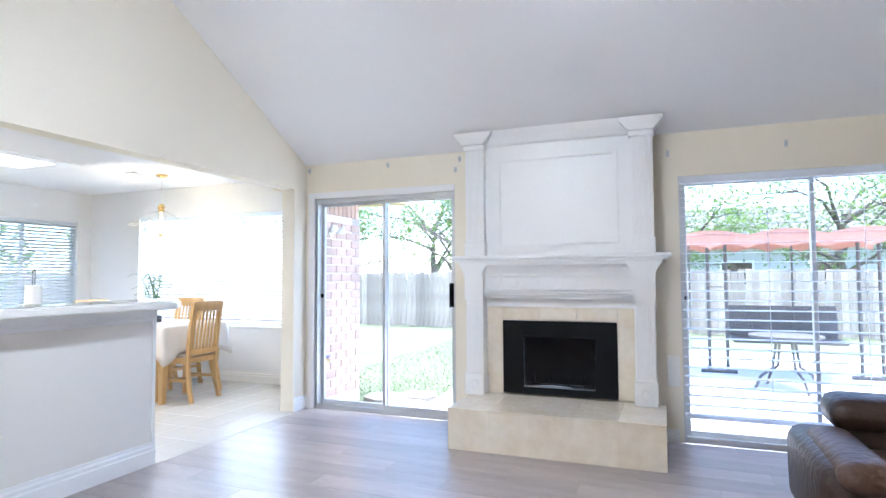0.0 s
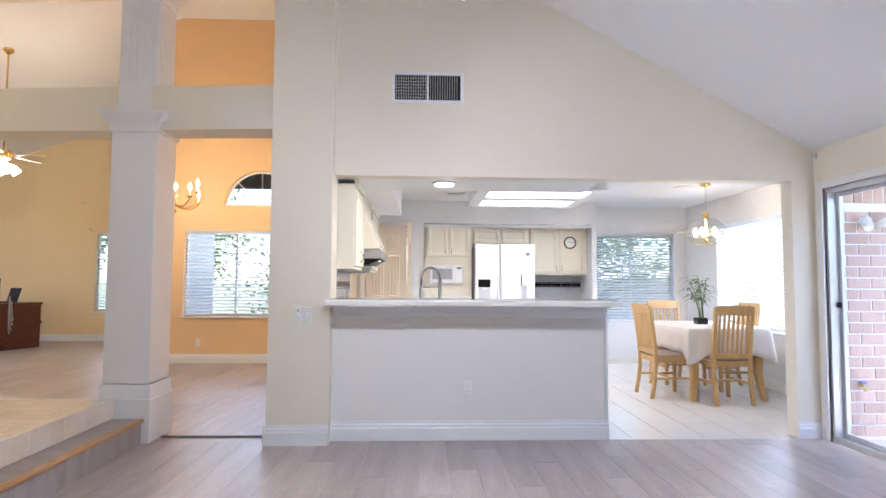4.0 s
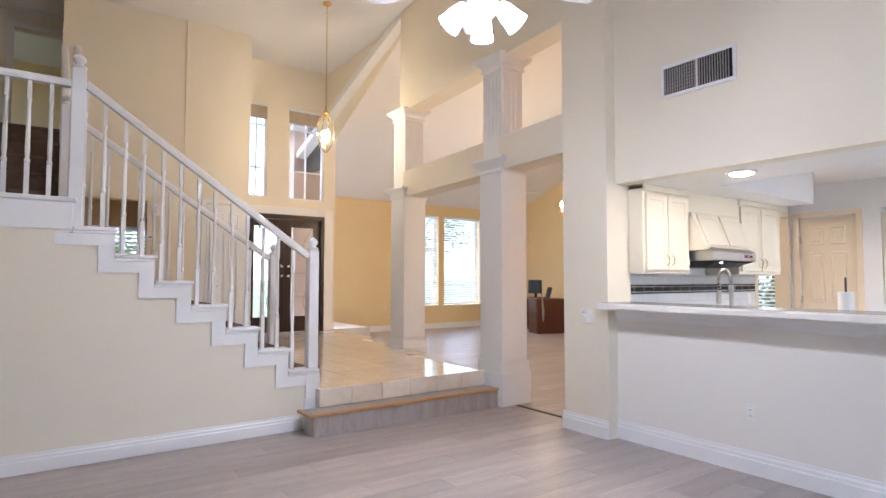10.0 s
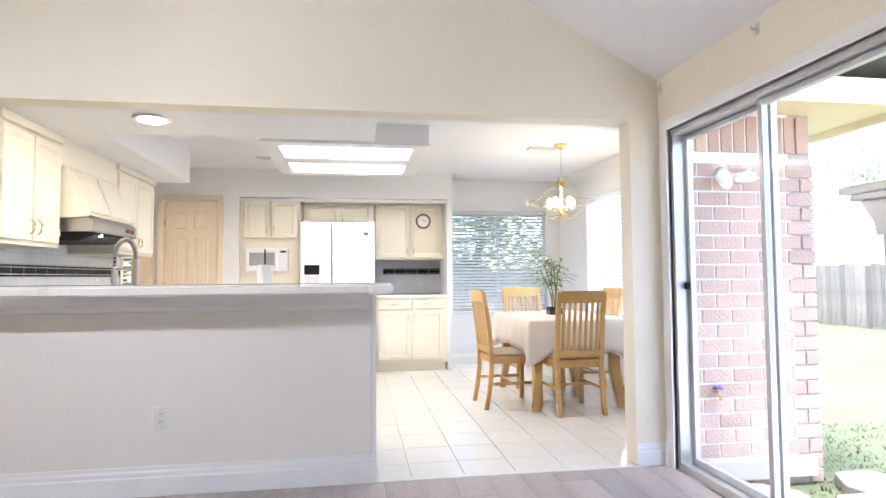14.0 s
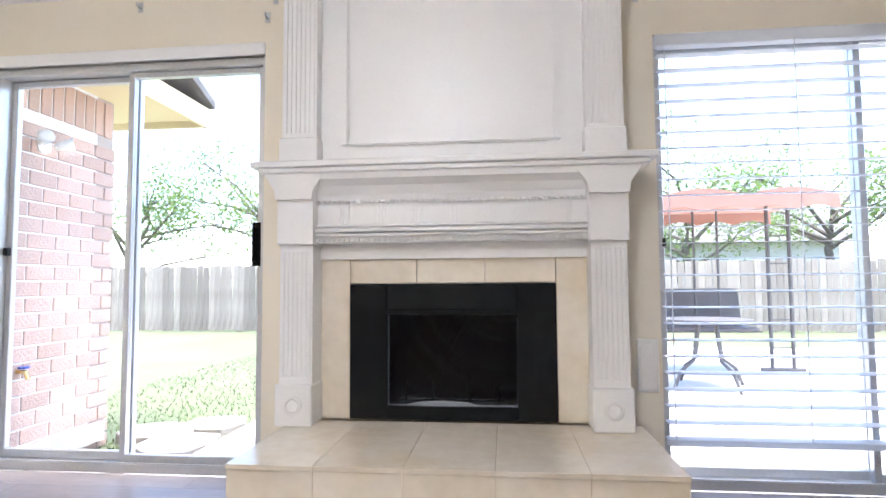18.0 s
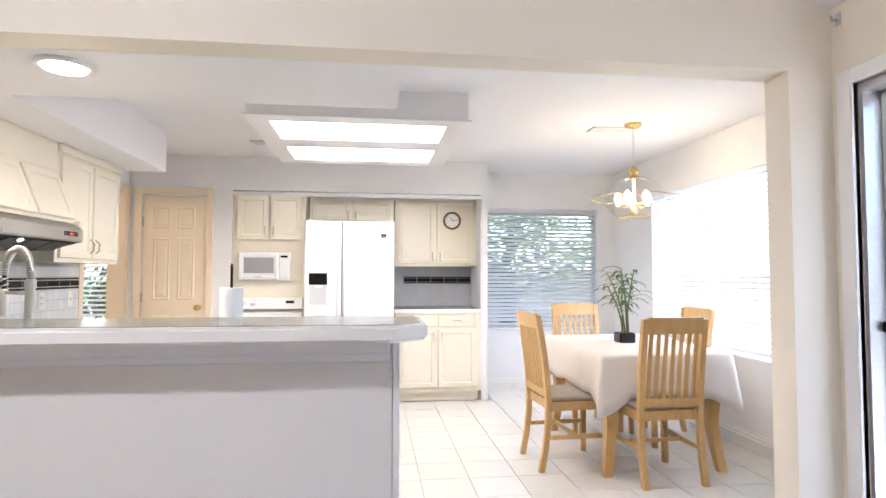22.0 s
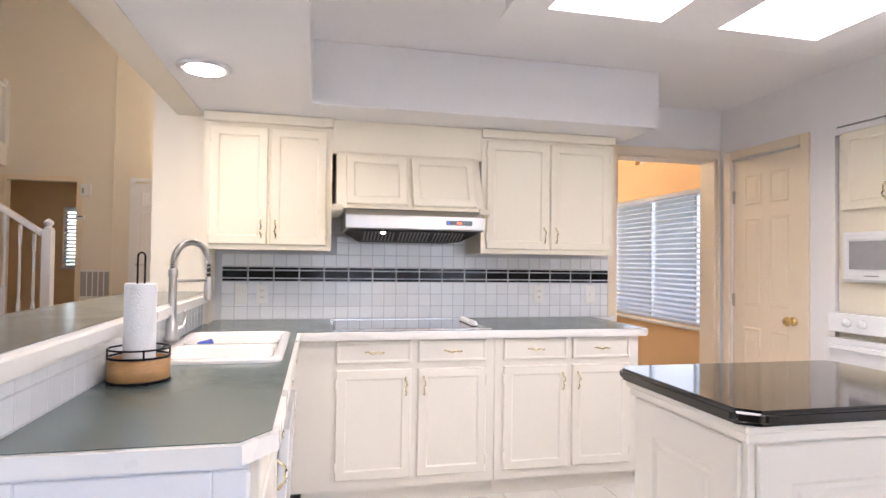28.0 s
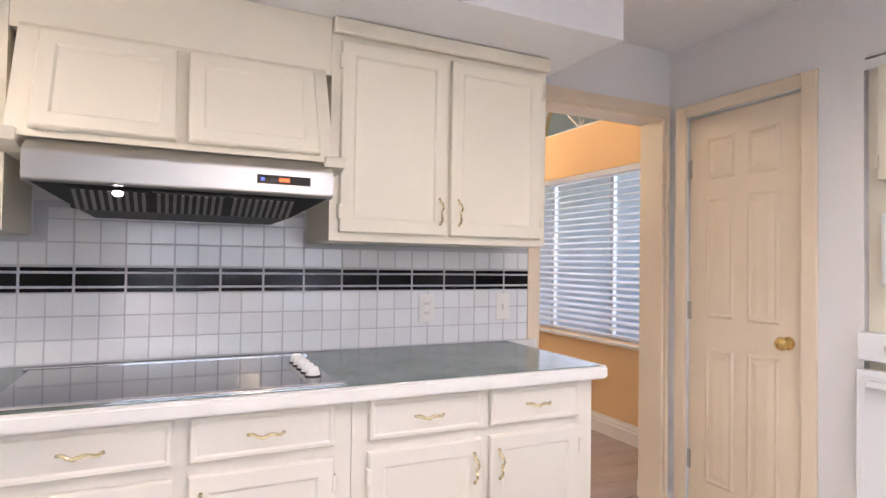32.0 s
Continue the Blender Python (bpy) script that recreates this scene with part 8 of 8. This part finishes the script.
gt = thing("patio_table", "dark metal garden table on the patio", "table", "", pose(1.75, 7.6, -0.06))
part("top", lathe([(0.38, 0.60), (0.38, 0.62), (0.0, 0.62)], 24), M_PATIOMETAL, gt)
for k in range(4):
    a = k * math.pi / 2 + 0.4
    part("leg", tube([(0.1 * math.cos(a), 0.1 * math.sin(a), 0.60), (0.16 * math.cos(a), 0.16 * math.sin(a), 0.25), (0.30 * math.cos(a), 0.30 * math.sin(a), 0.16), (0.38 * math.cos(a), 0.38 * math.sin(a), 0.0)], 0.016, 6), M_PATIOMETAL, gt)
# brick flank of the breakfast nook, its eave, lamp and spigot
BX = XW - 0.02
structure(part("wall_brick_core", B(BX - 0.12, BX - 0.004, YN + 0.16, YNK + 0.16, GZ, 2.16), M_MORTAR), "mortar bed of the brick wall", "wall")
BRICK_WALL = bpy.data.objects["wall_brick_core"]
structure(part("trim", joined([B(BX - 0.5, BX + 0.42, YN + 0.165, YNK + 0.62, 2.16, 2.19), B(BX + 0.40, BX + 0.43, YN + 0.165, YNK + 0.65, 2.11, 2.26), B(BX - 0.5, BX + 0.42, YNK + 0.60, YNK + 0.64, 2.11, 2.26)]), M_EAVE), "cream boarded eave and fascia", "eave")
structure(part("roof", prism([(YN + 0.17, 2.83), (YNK + 0.68, 2.27), (YNK + 0.68, 2.33), (YN + 0.17, 2.90)], -8.0, BX + 0.46, "x"), M_ROOF), "grey shingle roof edge", "roof")
wl = thing("outdoor_lamp", "small floodlight on the brick wall", "lamp", "", pose(BX, 5.17, 1.72))
part("base", shifted(lathe([(0.05, 0), (0.05, 0.02), (0.0, 0.025)], 14), pose(0, 0, 0, 0, 90, 0)), M_PLASTIC, wl)
for s in (-1, 1):
    part("head", shifted(lathe([(0.02, 0.0), (0.03, 0.04), (0.045, 0.10), (0.0, 0.09)], 12), pose(0.04, s * 0.05, 0, 0, 75, s * 35)), M_PLASTIC, wl, smooth=True)
sg = thing("water_spigot", "blue-handled garden tap on the brick wall", "tap", "", pose(BX, 5.05, 0.42))
part("pipe", tube([(0, 0, 0), (0.06, 0, 0), (0.075, 0, -0.04)], 0.012, 8), M_BRASS, sg)
part("handle", lathe([(0.03, 0.02), (0.03, 0.03), (0.0, 0.03)], 10, 0.05, 0, 0), M_BLUE, sg)
# porch pier outside the entry windows and a neighbour's house beyond the fence
pp = thing("porch_pier", "pale brick porch pier outside the entry", "pier", "", pose(-3.25, -7.3, GZ))
part("shaft", B(-0.3, 0.3, -0.3, 0.3, 0, 4.4), M_PORCH, pp)
part("cap", B(-0.36, 0.36, -0.36, 0.36, 4.4, 4.5), M_CONC, pp)
structure(part("pavement", B(-4.2, -0.8, -9.5, YF - 0.17, GZ + 0.002, 0.34), M_CONC), "concrete entry porch", "porch")
nh = thing("neighbour_house", "low pale house with grey roof beyond the fence", "house", "", pose(6.5, 28, GZ))
part("wall", B(-6, 6, -3, 3, 0, 2.6), M_SIDING, nh)
part("roof", prism([(-3.5, 2.6), (3.5, 2.6), (0, 4.4)], -6.4, 6.4, "x"), M_ROOF, nh)
for k in range(3):
    w = part("window", B(-4 + k * 3, -2.8 + k * 3, -3.04, -3.001, 1.0, 2.0), M_TRIM, nh)
    part("pane", B(-3.93 + k * 3, -2.87 + k * 3, -3.05, -3.041, 1.07, 1.93), M_DGLASS, w)


# ---- tiles, planks and bricks, each a piece of its own ----
def pieces(name, parent, mat, sizes, spots, bevel=0.0015):
    """Pieces that share meshes by size; spots are (size index, x, y, z)."""
    data = {}
    for i, x, y, z in spots:
        if i not in data:
            a, b, c = sizes[i]
            o = part(name, B(0, a, 0, b, 0, c, bevel), mat, parent)
            data[i] = o.data
        else:
            o = new(name, data[i])
            o.parent = parent
        o.matrix_basis = pose(x, y, z)


def tiled(name, parent, mat, x0, x1, y0, y1, z, w, l, h, gap, stagger=0.0, bevel=0.0015, keep=None):
    sizes, spots, index = [], [], {}
    r = 0
    y = y0
    while y < y1 - 0.005:
        yy = min(y + l, y1)
        x = x0 - (stagger * w if r % 2 else 0)
        if stagger < 0:
            x = x0 - w * ((r * 0.37) % 1.0)
        while x < x1 - 0.005:
            a, b = max(x, x0), min(x + w, x1)
            if b - a > 0.02 and yy - y > 0.02 and (keep is None or keep((a + b) / 2, (y + yy) / 2)):
                key = (round(b - a - gap, 3), round(yy - y - gap, 3), h)
                if key not in index:
                    index[key] = len(sizes)
                    sizes.append(key)
                spots.append((index[key], a + gap / 2, y + gap / 2, z))
            x += w
        y += l
        r += 1
    pieces(name, parent, mat, sizes, spots, bevel)


# laminate planks of the family room, running east to west
tiled("plank", FLOOR_FAMILY, M_LAM, XW + 0.02, XE, -0.62, YN, -0.004, 1.22, 0.192, 0.004, 0.0012, stagger=-1, bevel=0.0008)
# dining and living rooms: the stretch that is seen best
tiled("plank", FLOOR_LIVING, M_LAM, XD, XW - 0.16, -4.4, YK - 0.16, -0.004, 1.22, 0.192, 0.004, 0.0012, stagger=-1, bevel=0.0008, keep=lambda x, y: not (x > -3.4 and y < -0.9))
# kitchen floor tiles
def tile_free(x, y):
    return not (x < XK and 1.5 < y < 4.03 and x < -6.45) and not (x > -3.35 and y < 2.9) and not (y < 1.1 and x > -5.4)
tiled("floor_tile", FLOOR_KITCHEN, M_FLOORTILE, -7.0, XW - 0.02, YK - 0.14, YNK, -0.006, 0.305, 0.305, 0.006, 0.004, bevel=0.0015, keep=tile_free)
# marble tiles of the entry
def on_plat(x, y):
    return (x < -0.88 or y < -2.3) and x > -2.6 - max(0, (-y - 0.68)) * 0.15 and not (x > -1.5 and y < -5.06)
tiled("marble_tile", FLOOR_ENTRY, M_MARBLE, -3.32, -0.86, YF, -0.832, FOYER_Z - 0.012, 0.33, 0.33, 0.012, 0.003, keep=on_plat)
for k in range(6):
    part("edge_tile", B(-2.69 + k * 0.305 + 0.001, -2.69 + (k + 1) * 0.305 - 0.001, -0.8295, -0.818, 0.19, FOYER_Z + 0.001, 0.002), M_MARBLE, FLOOR_ENTRY)
# kitchen splashback: 3 rows, black band, 3 rows
sbk = thing("splashback", "white glazed tile splashback with a black tile band", "splashback")
part("grout_bed", boxes((-5.515, -2.912, YK + 0.001, YK + 0.0108, 0.9196, 1.336), (-4.47, -3.61, YK + 0.001, YK + 0.0108, 1.336, 1.45)), M_GROUT, sbk)
px = 0.0747
sizes = [(px - 0.004, 0.006, 0.072), (px - 0.004, 0.006, 0.066), (2 * px - 0.008, 0.0075, 0.013), (2 * px - 0.008, 0.0075, 0.040), (px - 0.004, 0.006, 0.036)]
spots, bspots = [], []
for c in range(35):
    x = -5.515 + c * px + 0.002
    if x + px > -2.91:
        continue
    for z in (0.924, 1.0, 1.076):
        spots.append((0, x, YK + 0.006, z))
    spots.append((0, x, YK + 0.006, 1.243))
    if -4.47 < x < -3.68:
        spots.append((0, x, YK + 0.006, 1.319))
        spots.append((4, x, YK + 0.006, 1.395))
    if c % 2 == 0:
        for z, i in ((1.153, 2), (1.174, 3), (1.222, 2)):
            bspots.append((i, x, YK + 0.006, z))
pieces("white_tile", sbk, M_TILE, sizes, spots)
pieces("black_tile", sbk, M_BTILE, sizes, bspots)
bsp = thing("bar_splashback", "white tile strip behind the peninsula under the bar ledge", "splashback")
part("grout_bed", B(-2.9160, -2.902, 0.80, 2.955, 0.9196, 1.0415), M_GROUT, bsp)
bsizes = [(0.006, 0.0707, 0.072), (0.006, 0.0707, 0.038)]
pieces("white_tile", bsp, M_TILE, bsizes, [(i, -2.917, 0.81 + c * 0.0747, z) for c in range(28) for i, z in ((0, 0.924), (1, 1.0))])
# bricks of the nook's flank
course, spots = 0.0915, []
sizes = [(0.012, 0.193, 0.080), (0.012, 0.0915, 0.080), (0.012, 0.076, 0.235)]
for k in range(10):
    spots.append((2, BX - 0.004, YN + 0.165 + k * 0.0885, 1.905))
for r in range(22):
    z = GZ + 0.01 + r * course
    if r % 2 == 0:
        for k in range(4):
            spots.append((0, BX - 0.004, YN + 0.165 + k * 0.2035, z))
        spots.append((1, BX - 0.004, YN + 0.165 + 4 * 0.2035, z))
    else:
        spots.append((1, BX - 0.004, YN + 0.165, z))
        for k in range(4):
            spots.append((0, BX - 0.004, YN + 0.165 + 0.1018 + k * 0.2035, z))
pieces("brick", BRICK_WALL, M_BRICK, sizes, spots, 0.003)
